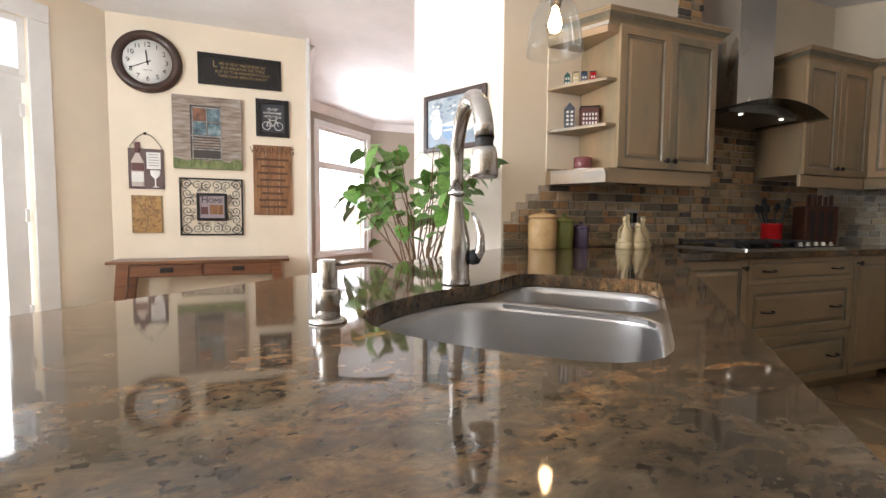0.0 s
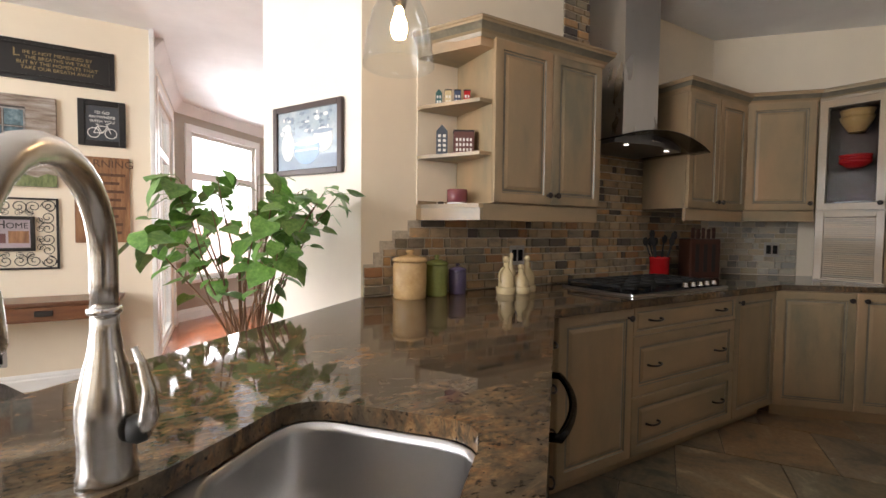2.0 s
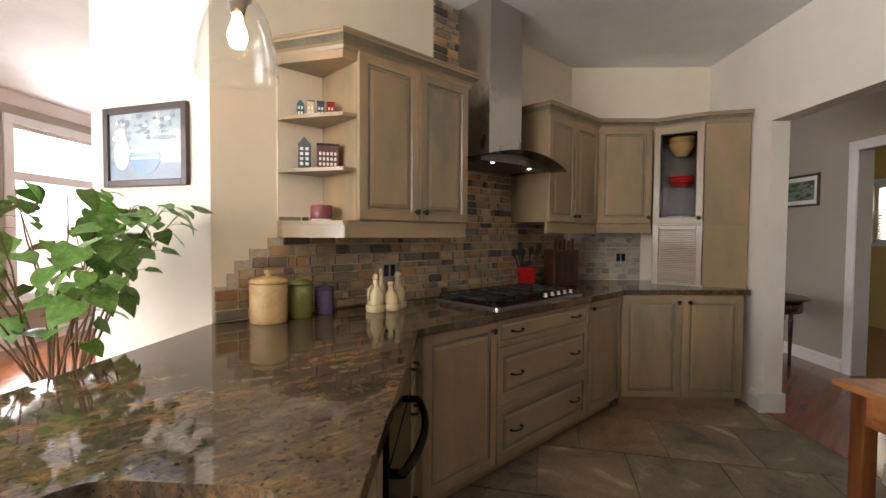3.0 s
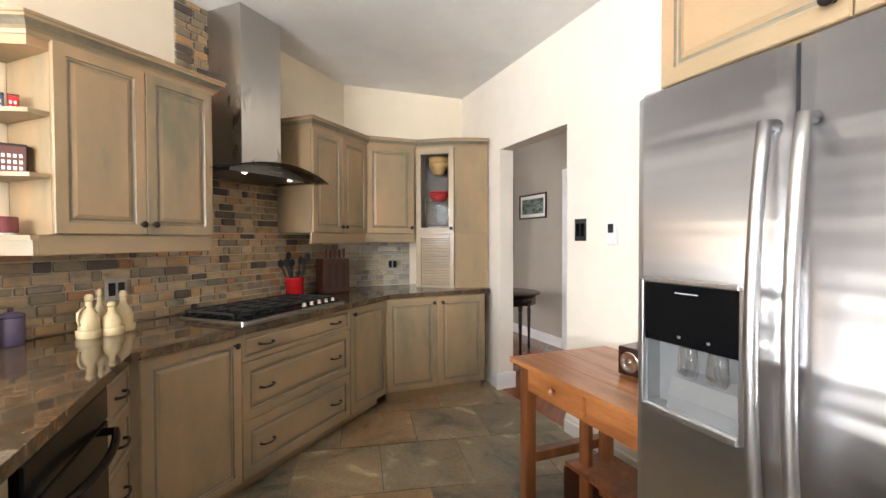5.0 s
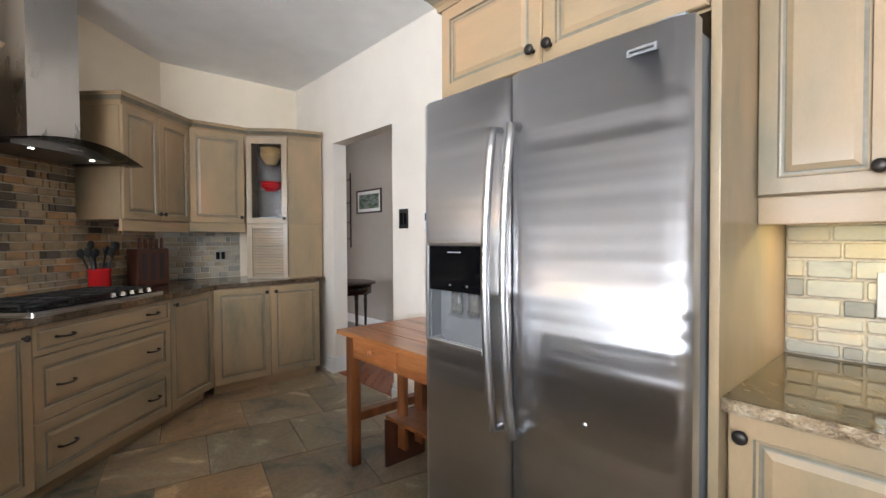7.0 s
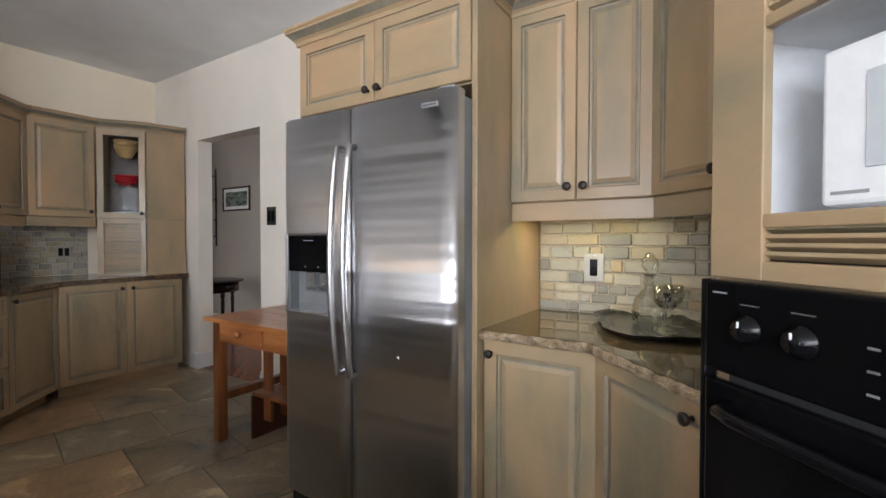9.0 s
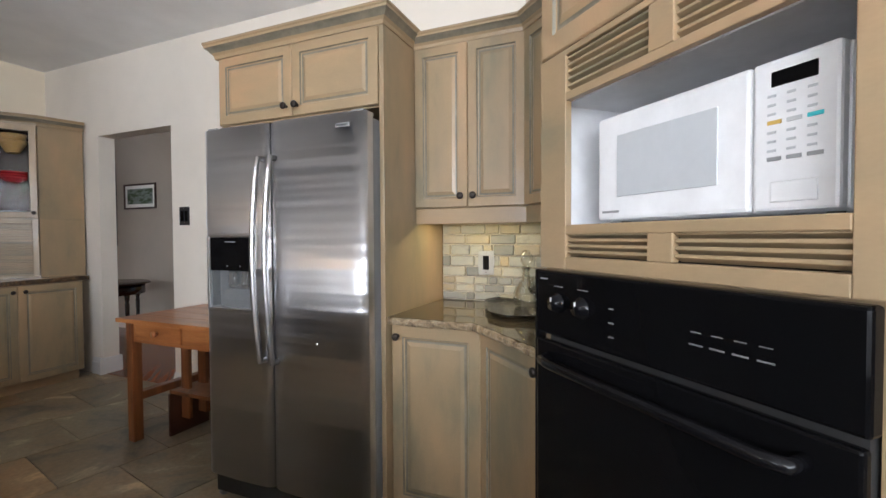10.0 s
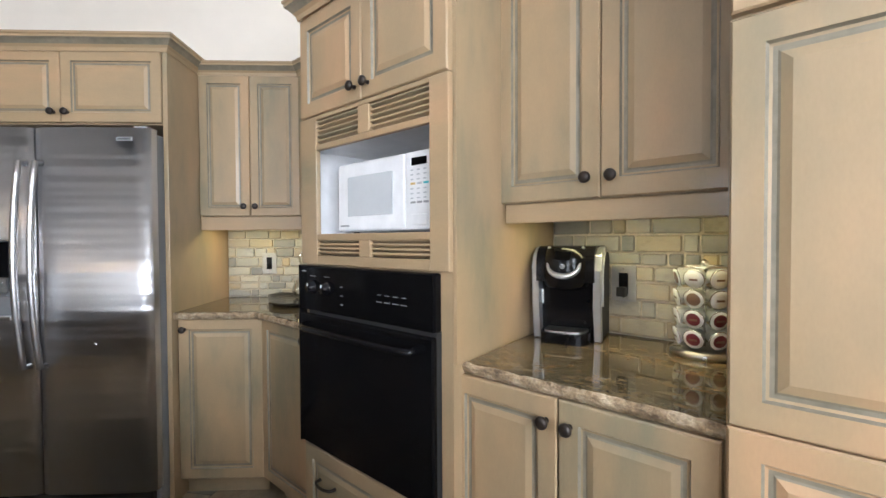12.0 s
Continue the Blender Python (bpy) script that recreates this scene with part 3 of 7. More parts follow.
def raised_panel(w, h, glass=False, k=1.0):
    """Frame-and-raised-panel front; front towards -y, corner at 0, 0."""
    bm = bmesh.new()
    loops, kinds = [], []
    for inset, y, mi in RINGS[:5] if glass else RINGS:
        i = inset * k
        loops.append([bm.verts.new(p) for p in ((i, y, i), (w - i, y, i), (w - i, y, h - i), (i, y, h - i))])
        kinds.append(mi)
    if glass:
        loops.append([bm.verts.new((v.co.x, 0.0, v.co.z)) for v in loops[-1]])
        kinds.append(0)
    for (a, b), mi in zip(zip(loops, loops[1:]), kinds[1:]):
        for i in range(4):
            f = bm.faces.new((a[i], a[(i + 1) % 4], b[(i + 1) % 4], b[i]))
            f.material_index = mi
    if not glass:
        bm.faces.new(loops[-1])
        bm.faces.new(loops[0][::-1])
    return bm


KNOB = lathe(bmesh.new(), [(0.008, 0), (0.006, 0.004), (0.0055, 0.014), (0.010, 0.017), (0.0155, 0.021), (0.0165, 0.026), (0.0145, 0.031), (0.008, 0.0335), (0.0, 0.034)], 16,
             m=Matrix.Rotation(radians(90), 4, "X"))
KNOB = mesh_of("knob", KNOB, BRONZE)
bm = bmesh.new()
tube(bm, [(-0.048, 0, 0), (-0.047, -0.014, 0.0), *arc((-0.045, -0.021, 0), (0.045, -0.021, 0), (0, -0.009, -0.003), 8), (0.047, -0.014, 0), (0.048, 0, 0)], [0.007, 0.006] + [0.0055] * 9 + [0.006, 0.007], 8)
PULL = mesh_of("pull_handle", bm, BRONZE)


def front(parent, name, x, z, w, h, material=None, knob=None, pulls=(), k=1.0, y=0.0):
    """A door or drawer front on a cabinet, with its knob or pulls (local to the front)."""
    g = 0.0015
    d = part(name, raised_panel(w - 2 * g, h - 2 * g, k=k), [material or CAB, GLAZE], parent, m=Matrix.Translation((x + g, y, z + g)))
    if knob:
        part("knob", KNOB, None, d, "dark bronze knob", Matrix.Translation((knob[0], -0.019, knob[1])))
    for p in pulls:
        part("pull_handle", PULL, None, d, "dark bronze pull", Matrix.Translation((p[0], -0.019, p[1])))
    return d


def crown(parent, pts, z, scale=1.0, name="crown_moulding"):
    """Moulding along plan points (local), stepping outwards to the right of the way."""
    prof = [(0.0, 0.0), (0.006, 0.0), (0.010, 0.018), (0.020, 0.030), (0.034, 0.046), (0.046, 0.055), (0.046, 0.066), (0.052, 0.072), (0.052, 0.082), (0.0, 0.082)]
    bm = bmesh.new()
    P = [Vector(p) for p in pts]
    rows = []
    for i, p in enumerate(P):
        dirs = []
        if i:
            dirs.append((p - P[i - 1]).normalized())
        if i < len(P) - 1:
            dirs.append((P[i + 1] - p).normalized())
        ns = [Vector((d.y, -d.x)) for d in dirs]
        n = sum(ns, Vector((0, 0)))
        n = n / n.length
        n = n / max(0.3, n.dot(ns[0]))
        rows.append([bm.verts.new((p.x + n.x * o * scale, p.y + n.y * o * scale, z + h * scale)) for o, h in prof])
    k = len(prof)
    for a, b in zip(rows, rows[1:]):
        for j in range(k):
            bm.faces.new((a[j], a[(j + 1) % k], b[(j + 1) % k], b[j])).material_index = 1 if j in (3, 4) else 0
    bm.faces.new(rows[0])
    bm.faces.new(rows[-1][::-1])
    return part(name, bm, [CABH, GLAZE], parent)


def at(x, y, rz, z=0.0):
    return pose(x, y, z, 0, 0, rz)


CABLABEL = "tan glazed wooden "

# base cabinets along the cooktop wall: fronts at y = 1.84
c = thing("base_cabinet", at(2.165, 1.84, 0), CABLABEL + "base cabinet with one door beside the drawers", "cabinet", "base cabinets")
part("body", B(0, 0.525, 0.0, 0.66, 0.09, 0.875), CAB, c)
part("toe_kick", B(0, 0.525, 0.06, 0.64, 0, 0.09), CABH, c)
front(c, "door", 0, 0.09, 0.525, 0.785, knob=(0.48, 0.735))
c = thing("drawer_cabinet", at(2.69, 1.84, 0), CABLABEL + "base cabinet with three drawers under the cooktop", "cabinet", "base cabinets")
part("body", B(0.001, 0.975, 0.0, 0.66, 0.09, 0.875), CAB, c)
part("toe_kick", B(0.001, 0.975, 0.06, 0.64, 0, 0.09), CABH, c)
front(c, "drawer", 0, 0.725, 0.975, 0.15, CABH, pulls=((0.17, 0.075), (0.80, 0.075)), k=0.45)
front(c, "drawer", 0, 0.405, 0.975, 0.318, CABH, pulls=((0.17, 0.155), (0.80, 0.155)))
front(c, "drawer", 0, 0.09, 0.975, 0.313, CABH, pulls=((0.17, 0.155), (0.80, 0.155)))
c = thing("base_cabinet", at(3.665, 1.84, 0), CABLABEL + "narrow base cabinet with one door", "cabinet", "base cabinets")
part("body", B(0.001, 0.52, 0.0, 0.66, 0.09, 0.875), CAB, c)
part("toe_kick", B(0.001, 0.5, 0.06, 0.64, 0, 0.09), CABH, c)
front(c, "door", 0, 0.09, 0.52, 0.785, knob=(0.04, 0.735))
c = thing("corner_base_cabinet", at(4.19, 1.835, -45), CABLABEL + "corner base cabinet with two doors", "cabinet", "base cabinets")
part("body", prism(bmesh.new(), [(0.005, 0), (0.925, 0), (0.925, 0.5), (0.005, 0.5)], 0.09, 0.875), CAB, c)
part("toe_kick", B(0.02, 0.92, 0.06, 0.5, 0, 0.09), CABH, c)
front(c, "door", 0.005, 0.09, 0.46, 0.785, knob=(0.42, 0.735))
front(c, "door", 0.465, 0.09, 0.46, 0.785, knob=(0.04, 0.735))

# peninsula: fronts on d = -0.20
px, py = sd(2.985, -0.20)
c = thing("drawer_cabinet", at(*sd(2.51, -0.19), 45), CABLABEL + "narrow bank of drawers beside the dishwasher", "cabinet", "base cabinets")
part("body", B(0, 0.30, 0.0, 0.5, 0.09, 0.875), CAB, c)
for z, h in ((0.69, 0.185), (0.505, 0.183), (0.30, 0.203), (0.09, 0.208)):
    front(c, "drawer", 0, z, 0.30, h, CABH, pulls=((0.15, h / 2),), k=0.5)
dish = thing("dishwasher", at(*sd(1.90, -0.19), 45), "black dishwasher with a curved black bar handle", "dishwasher")
part("body", B(0.003, 0.597, 0.0, 0.55, 0.09, 0.87), BLACK_MATT, dish)
part("door", B(0.004, 0.596, -0.03, -0.002, 0.11, 0.75, bevel=0.006), BLACK, dish)
part("control_panel", B(0.004, 0.596, -0.03, -0.002, 0.755, 0.868, bevel=0.006), BLACK, dish)
part("handle", tube(bmesh.new(), [(0.04, -0.03, 0.72), *arc((0.04, -0.06, 0.72), (0.56, -0.06, 0.72), (0, -0.04, -0.0), 12), (0.56, -0.03, 0.72)], 0.013, 10), BLACK, dish, "curved glossy black bar handle")
part("toe_kick", B(0.01, 0.59, 0.05, 0.5, 0, 0.09), BLACK_MATT, dish)
c = thing("sink_cabinet", at(*sd(-0.55, -0.19), 45), CABLABEL + "cabinet under the sink counter", "cabinet", "base cabinets")
part("body", B(0, 2.44, 0.0, 0.02, 0.09, 0.872), CAB, c)
part("back_panel", B(0, 3.2, 0.66, 0.69, 0.0, 0.872), CAB, c)
part("end_panel", B(0, 0.02, 0.02, 0.66, 0.0, 0.872), CAB, c)
part("toe_kick", B(0, 2.44, 0.06, 0.08, 0, 0.09), CABH, c)
for i in range(4):
    front(c, "door", 0.02 + i * 0.6, 0.09, 0.6, 0.785, knob=(0.55 if i % 2 == 0 else 0.05, 0.735))


# ---- counters ----
def slab(outer, hole, z0, z1, bevel=0.004):
    """Flat slab of any outline, with one hole."""
    bm = bmesh.new()
    loops = []
    for pts in (outer, hole) if hole else (outer,):
        vs = [bm.verts.new((x, y, z1)) for x, y in pts]
        loops.append([bm.edges.new((vs[i], vs[(i + 1) % len(vs)])) for i in range(len(vs))])
    bmesh.ops.triangle_fill(bm, use_beauty=True, use_dissolve=False, edges=[e for l in loops for e in l])
    top = bm.faces[:]
    bmesh.ops.recalc_face_normals(bm, faces=top)
    if top and top[0].normal.z < 0:
        bmesh.ops.reverse_faces(bm, faces=top)
    low = bmesh.ops.extrude_face_region(bm, geom=top)
    bmesh.ops.translate(bm, vec=(0, 0, z0 - z1), verts=[v for v in low["geom"] if isinstance(v, bmesh.types.BMVert)])
    rim = [e for e in bm.edges if abs(e.verts[0].co.z - z1) < 1e-5 and abs(e.verts[1].co.z - z1) < 1e-5 and any(abs(f.normal.z) < 0.5 for f in e.link_faces)]
    bmesh.ops.recalc_face_normals(bm, faces=bm.faces[:])
    return bm


def rounded(pts, r, n=5):
    """Outline with rounded corners; r per corner or one for all."""
    out = []
    k = len(pts)
    for i, p in enumerate(pts):
        ri = r[i] if isinstance(r, (list, tuple)) else r
        p = Vector(p)
        a, b = (Vector(pts[i - 1]) - p), (Vector(pts[(i + 1) % k]) - p)
        a, b = p + a.normalized() * min(ri, a.length * 0.49), p + b.normalized() * min(ri, b.length * 0.49)
        for j in range(n + 1):
            t = j / n
            out.append(tuple(a * (1 - t) ** 2 + p * 2 * t * (1 - t) + b * t * t))
    return out


TOP = 0.915
SINK_SD = rounded([(0.705, -0.12), (1.535, -0.12), (1.555, 0.275), (1.36, 0.285), (1.23, 0.30), (1.05, 0.375), (0.80, 0.375), (0.70, 0.22)],
                  [0.13, 0.09, 0.10, 0.10, 0.12, 0.16, 0.2, 0.16], 6)
outer = [sd(-0.6, -0.23), (2.12, 1.80), (4.205, 1.80), (4.955, 1.155), sd(4.41, -2.725), sd(5.03, -2.725), (4.605, 2.522), (1.49, 2.522), sd(0.6, 0.86), sd(-0.6, 0.88)]
counter = tagged(part("countertop", slab(outer, [sd(s, d) for s, d in SINK_SD], 0.877, TOP), GRANITE), "polished brown and gold granite countertop with a sink cut-out", "countertop")


def bowl(name, pts, depth, parent):
    """Pressed steel bowl under an outline, with a rounded bottom."""
    bm = bmesh.new()
    c = sum((Vector(p) for p in pts), Vector((0, 0))) / len(pts)
    rings = []
    for f, z in ((1.04, 0.0), (1.0, 0.0), (0.995, -0.02), (0.975, -depth * 0.75), (0.95, -depth * 0.9), (0.88, -depth * 0.985), (0.75, -depth), (0.12, -depth - 0.004)):
        rings.append([bm.verts.new((*(c + (Vector(p) - c) * f), 0.876 + z)) for p in pts])
    n = len(pts)
    for a, b in zip(rings, rings[1:]):
        for i in range(n):
            bm.faces.new((a[i], a[(i + 1) % n], b[(i + 1) % n], b[i])).smooth = True
    ob = part(name, bm, SINK, parent)
    lat = lathe(bmesh.new(), [(0.055, 0.0), (0.05, 0.004), (0.035, -0.002), (0.0, -0.004)], 20, (c.x, c.y, 0.876 - depth), caps=False)
    part("drain", lat, CHROME, ob)
    return ob


snk = thing("sink", pose(0, 0, 0), "double-bowl undermount stainless steel sink", "sink")
bowl("basin", [sd(*p) for p in rounded([(0.712, -0.112), (1.205, -0.112), (1.225, 0.285), (1.05, 0.368), (0.80, 0.368), (0.708, 0.22)], [0.13, 0.10, 0.1, 0.16, 0.2, 0.16], 6)], 0.21, snk)
bowl("basin", [sd(*p) for p in rounded([(1.245, -0.112), (1.527, -0.112), (1.545, 0.268), (1.255, 0.275)], [0.09, 0.09, 0.09, 0.08], 6)], 0.17, snk)
bm = bmesh.new()
prism(bm, [(1.11, -0.125), (1.335, -0.125), (1.315, -0.112), (1.27, -0.095), (1.252, -0.05), (1.248, 0.0), (1.256, 0.19), (1.262, 0.25), (1.29, 0.272), (1.34, 0.29),
           (1.12, 0.34), (1.18, 0.31), (1.215, 0.27), (1.217, 0.2), (1.203, 0.0), (1.196, -0.05), (1.175, -0.09), (1.14, -0.109)], -0.010, -0.0005)
part("divider", bm, SINK, snk, m=pose(0, 0, 0.8755, 0, 0, 45))

fx, fy = 0.613, 1.118
fau = thing("faucet", pose(fx, fy, TOP), "brushed nickel pull-down kitchen faucet with a side lever", "faucet")
part("body", lathe(bmesh.new(), [(0.036, 0), (0.037, 0.004), (0.034, 0.02), (0.034, 0.05), (0.036, 0.085), (0.035, 0.11), (0.029, 0.14), (0.021, 0.175), (0.017, 0.205), (0.0165, 0.226)], 28), NICKEL, fau)
part("collar", lathe(bmesh.new(), [(0.0165, 0.225), (0.0205, 0.227), (0.0205, 0.234), (0.0165, 0.236)], 24), CHROME, fau)
dx, dy = -0.20, -0.98
rs = 0.14
neck = [(0, 0, 0.23), (0, 0, 0.27)]
for i in range(0, 15):
    a = math.pi * i / 14 * 0.97
    neck.append((dx * (rs - rs * math.cos(a)), dy * (rs - rs * math.cos(a)), 0.305 + 0.118 * math.sin(a)))
part("spout", tube(bmesh.new(), neck, [0.0165, 0.0165] + [0.0165 + 0.0025 * i / 14 for i in range(15)], 18), NICKEL, fau)
hd = Vector(neck[-1])
part("joint", lathe(bmesh.new(), [(0.019, 0), (0.017, -0.006), (0.017, -0.012), (0.021, -0.018)], 22, hd), BLACK_MATT, fau)
part("spray_head", lathe(bmesh.new(), [(0.021, -0.016), (0.024, -0.026), (0.0265, -0.055), (0.027, -0.068), (0.0245, -0.074), (0.019, -0.075)], 24, hd), NICKEL, fau)
part("lever_hub", lathe(bmesh.new(), [(0.0, -0.014), (0.016, -0.012), (0.02, 0.0), (0.018, 0.012), (0.0, 0.016)], 18, (0.036, -0.026, 0.07), Matrix.Rotation(radians(90), 4, "Y")), BLACK_MATT, fau)
part("lever", tube(bmesh.new(), [(0.040, -0.030, 0.064), (0.050, -0.037, 0.088), (0.051, -0.038, 0.125), (0.043, -0.032, 0.16), (0.034, -0.026, 0.182)], [0.013, 0.013, 0.009, 0.0065, 0.005], 14), NICKEL, fau)
soap = thing("soap_dispenser", pose(0.26, 0.785, TOP), "brushed nickel soap pump set in the counter", "soap dispenser")
part("flange", lathe(bmesh.new(), [(0.03, 0), (0.03, 0.003), (0.026, 0.007), (0.02, 0.008)], 28), NICKEL, soap)
part("base", lathe(bmesh.new(), [(0.0195, 0.006), (0.0195, 0.050), (0.0185, 0.0525), (0.0155, 0.053)], 28), NICKEL, soap)
part("pump_head", lathe(bmesh.new(), [(0.0150, 0.053), (0.0155, 0.055), (0.0155, 0.095), (0.0145, 0.0975), (0, 0.098)], 28), NICKEL, soap)
part("nozzle", tube(bmesh.new(), [(0.008, -0.003, 0.091), (0.05, -0.016, 0.0955), (0.085, -0.027, 0.0935), (0.098, -0.031, 0.087)], [0.0042, 0.0042, 0.0038, 0.0032], 10), NICKEL, soap)

# ---- upper cabinets on the cooktop wall ----
u = thing("wall_cabinet", at(2.05, 2.19, 0), CABLABEL + "wall cabinet with two doors and open end shelves", "cabinet", "wall cabinets")
part("body", B(0, 0.775, 0, 0.33, 1.40, 2.215), CAB, u)
part("light_rail", B(-0.05, 0.775, -0.004, 0.018, 1.31, 1.398, bevel=0.004), CABH, u)
front(u, "door", 0, 1.40, 0.39, 0.815, knob=(0.36, 0.05))
front(u, "door", 0.39, 1.40, 0.385, 0.815, knob=(0.03, 0.05))
SHELF = [(-0.25, 0.335), (-0.248, 0.29), (-0.075, 0.0), (-0.002, 0.0), (-0.002, 0.335)]
part("shelf", prism(bmesh.new(), SHELF, 1.375, 1.395), CABH, u)
part("bottom_board", prism(bmesh.new(), [(-0.25, 0.335), (-0.25, 0.28), (-0.07, -0.006), (-0.052, -0.006), (-0.052, 0.335)], 1.312, 1.374), CABH, u)
for z in (1.635, 1.895):
    part("shelf", prism(bmesh.new(), SHELF, z, z + 0.018), CABH, u)
part("shelf_top", prism(bmesh.new(), SHELF, 2.165, 2.215), CABH, u)
part("shelf_back", B(-0.25, -0.003, 0.329, 0.337, 1.396, 2.165), WALL, u)
crown(u, [(-0.25, 0.33), (-0.075, -0.004), (0.775, -0.02), (0.775, 0.335)], 2.205)
u = thing("wall_cabinet", at(3.70, 2.19, 0), CABLABEL + "wall cabinet with two narrow doors", "cabinet", "wall cabinets")
part("body", B(0, 0.76, 0, 0.335, 1.43, 2.235), CAB, u)
part("light_rail", B(0, 0.75, -0.004, 0.018, 1.345, 1.428, bevel=0.004), CABH, u)
front(u, "door", 0.005, 1.43, 0.375, 0.80, knob=(0.345, 0.05))
front(u, "door", 0.38, 1.43, 0.375, 0.80, knob=(0.03, 0.05))
crown(u, [(0, 0.335), (0, -0.012), (0.755, -0.012)], 2.225)
u = thing("corner_wall_cabinet", at(4.465, 2.19, -45), CABLABEL + "corner wall cabinet with one door", "cabinet", "wall cabinets")
part("body", prism(bmesh.new(), [(0, 0), (0.47, 0), (0.47, 0.31), (0, 0.31)], 1.435, 2.25), CAB, u)
part("light_rail", B(0, 0.47, -0.004, 0.018, 1.35, 1.433, bevel=0.004), CABH, u)
front(u, "door", 0.005, 1.435, 0.455, 0.81, knob=(0.42, 0.05))
crown(u, [(0.0, -0.012), (0.47, -0.012)], 2.235)
# glass-fronted tower standing on the counter: faces -x, and its side panel at an angle
u = thing("counter_cabinet", at(4.815, 1.855, -81), CABLABEL + "counter cabinet with a glass door over a shutter", "cabinet", "wall cabinets")
a1 = Vector((0.385, 0))
a2 = a1 + Vector((math.cos(radians(21)), math.sin(radians(21)))) * 0.315
sh = [(0, 0), tuple(a1), tuple(a2), (0.5, 0.42), (0.02, 0.30)]
part("base_board", prism(bmesh.new(), sh, 0.917, 0.93), CAB, u)
part("middle_shelf", prism(bmesh.new(), sh, 1.42, 1.44), CAB, u)
part("glass_shelf", prism(bmesh.new(), [(0.02, 0.02), (0.36, 0.02), (0.36, 0.28), (0.02, 0.28)], 1.74, 1.746), THIN_GLASS, u)
part("top_board", prism(bmesh.new(), sh, 2.23, 2.25), CAB, u)
# dark back: the shade inside the cabinet is put into its colour
part("back_panel", prism(bmesh.new(), [(0.0, 0.29), (0.5, 0.40), (0.5, 0.415), (0.0, 0.305)], 0.93, 2.23), KNIFE_WOOD, u)
part("side_panel", prism(bmesh.new(), [(0.0, 0.012), (0.012, 0.012), (0.012, 0.30), (0.0, 0.30)], 0.93, 2.23), CAB, u)
bm = prism(bmesh.new(), [(0.385, 0.0), tuple(a2), (a2.x - 0.006, a2.y + 0.015), (0.379, 0.016)], 0.93, 1.424)
part("end_panel", bm, CAB, u)
bm = prism(bmesh.new(), [(0.385, 0.0), tuple(a2), (a2.x - 0.006, a2.y + 0.015), (0.379, 0.016)], 1.430, 2.23)
part("end_panel", bm, CAB, u)
gdoor = part("door", raised_panel(0.375, 0.80, True), [CAB, GLAZE], u, m=Matrix.Translation((0.005, 0, 1.435)))
part("pane", B(0.05, 0.325, -0.009, -0.006, 0.05, 0.75), THIN_GLASS, gdoor)
part("knob", KNOB, None, gdoor, "dark bronze knob", Matrix.Translation((0.35, -0.019, 0.045)))
bm = bmesh.new()
for a in ((0.005, 0.055, 0.93, 1.42), (0.335, 0.38, 0.93, 1.42), (0.055, 0.335, 1.385, 1.42)):
    box(bm, a[0], a[1], -0.016, 0, a[2], a[3], 0.003)
part("shutter_frame", bm, CAB, u)
slat = mesh_of("slat", B(0.055, 0.335, -0.008, 0.004, 0, 0.0135, bevel=0.003), CABH)
for i in range(30):
    part("slat", slat, None, u, m=Matrix.Translation((0, 0, 0.932 + i * 0.0150)))
crown(u, [(0, -0.012), (0.385, -0.012), tuple(a2 + Vector((0.004, -0.012)))], 2.235)

# ---- fridge and its surround ----
FR = at(*sd(1.60, -1.70), -135)
f = thing("refrigerator", FR, "side-by-side stainless steel refrigerator with a dispenser in the door", "refrigerator")
part("body", B(0.015, 0.895, 0.055, 0.70, 0.03, 1.745, bevel=0.006), GREY_PLASTIC, f)
part("hinge_cover", B(0.02, 0.08, 0.01, 0.09, 1.75, 1.768, bevel=0.004), GREY_PLASTIC, f)
part("hinge_cover", B(0.83, 0.89, 0.01, 0.09, 1.75, 1.768, bevel=0.004), GREY_PLASTIC, f)
part("kick_grille", B(0.03, 0.88, 0.02, 0.05, 0.03, 0.115, bevel=0.004), BLACK_MATT, f)
for x in (0.05, 0.85):
    part("caster", lathe(bmesh.new(), [(0.018, -0.01), (0.018, 0.01)], 14, (x, 0.04, 0.018), Matrix.Rotation(radians(90), 4, "Y")), GREY_PLASTIC, f)


def fridge_door(x0, x1, hole=None):
    """Slightly bowed steel door front, optionally with a rectangular cut-out."""
    bm = bmesh.new()
    zs = [0.125, *([hole[2], hole[3]] if hole else []), 1.757]
    n = 14
    xs = sorted({x0 + (x1 - x0) * i / n for i in range(n + 1)} | ({hole[0], hole[1]} if hole else set()))

    def bow(x):
        t = (x - x0) / (x1 - x0) * 2 - 1
        return -0.008 * (1 - t * t) + (0.012 * max(0, abs(t) - 0.94) / 0.06)
    grid = [[bm.verts.new((x, bow(x), z)) for z in zs] for x in xs]
    back = [[bm.verts.new((x, 0.052, z)) for z in zs] for x in xs]
    for i in range(len(xs) - 1):
        for j in range(len(zs) - 1):
            if hole and hole[0] <= (xs[i] + xs[i + 1]) / 2 <= hole[1] and j == 1:
                continue
            fc = bm.faces.new((grid[i][j], grid[i + 1][j], grid[i + 1][j + 1], grid[i][j + 1]))
            fc.smooth = True
        for j, s in ((0, 1), (-1, -1)):
            bm.faces.new((grid[i][j], back[i][j], back[i + 1][j], grid[i + 1][j]))
    for i in (0, -1):
        for j in range(len(zs) - 1):
            bm.faces.new((grid[i][j], grid[i][j + 1], back[i][j + 1], back[i][j]))
    return bm


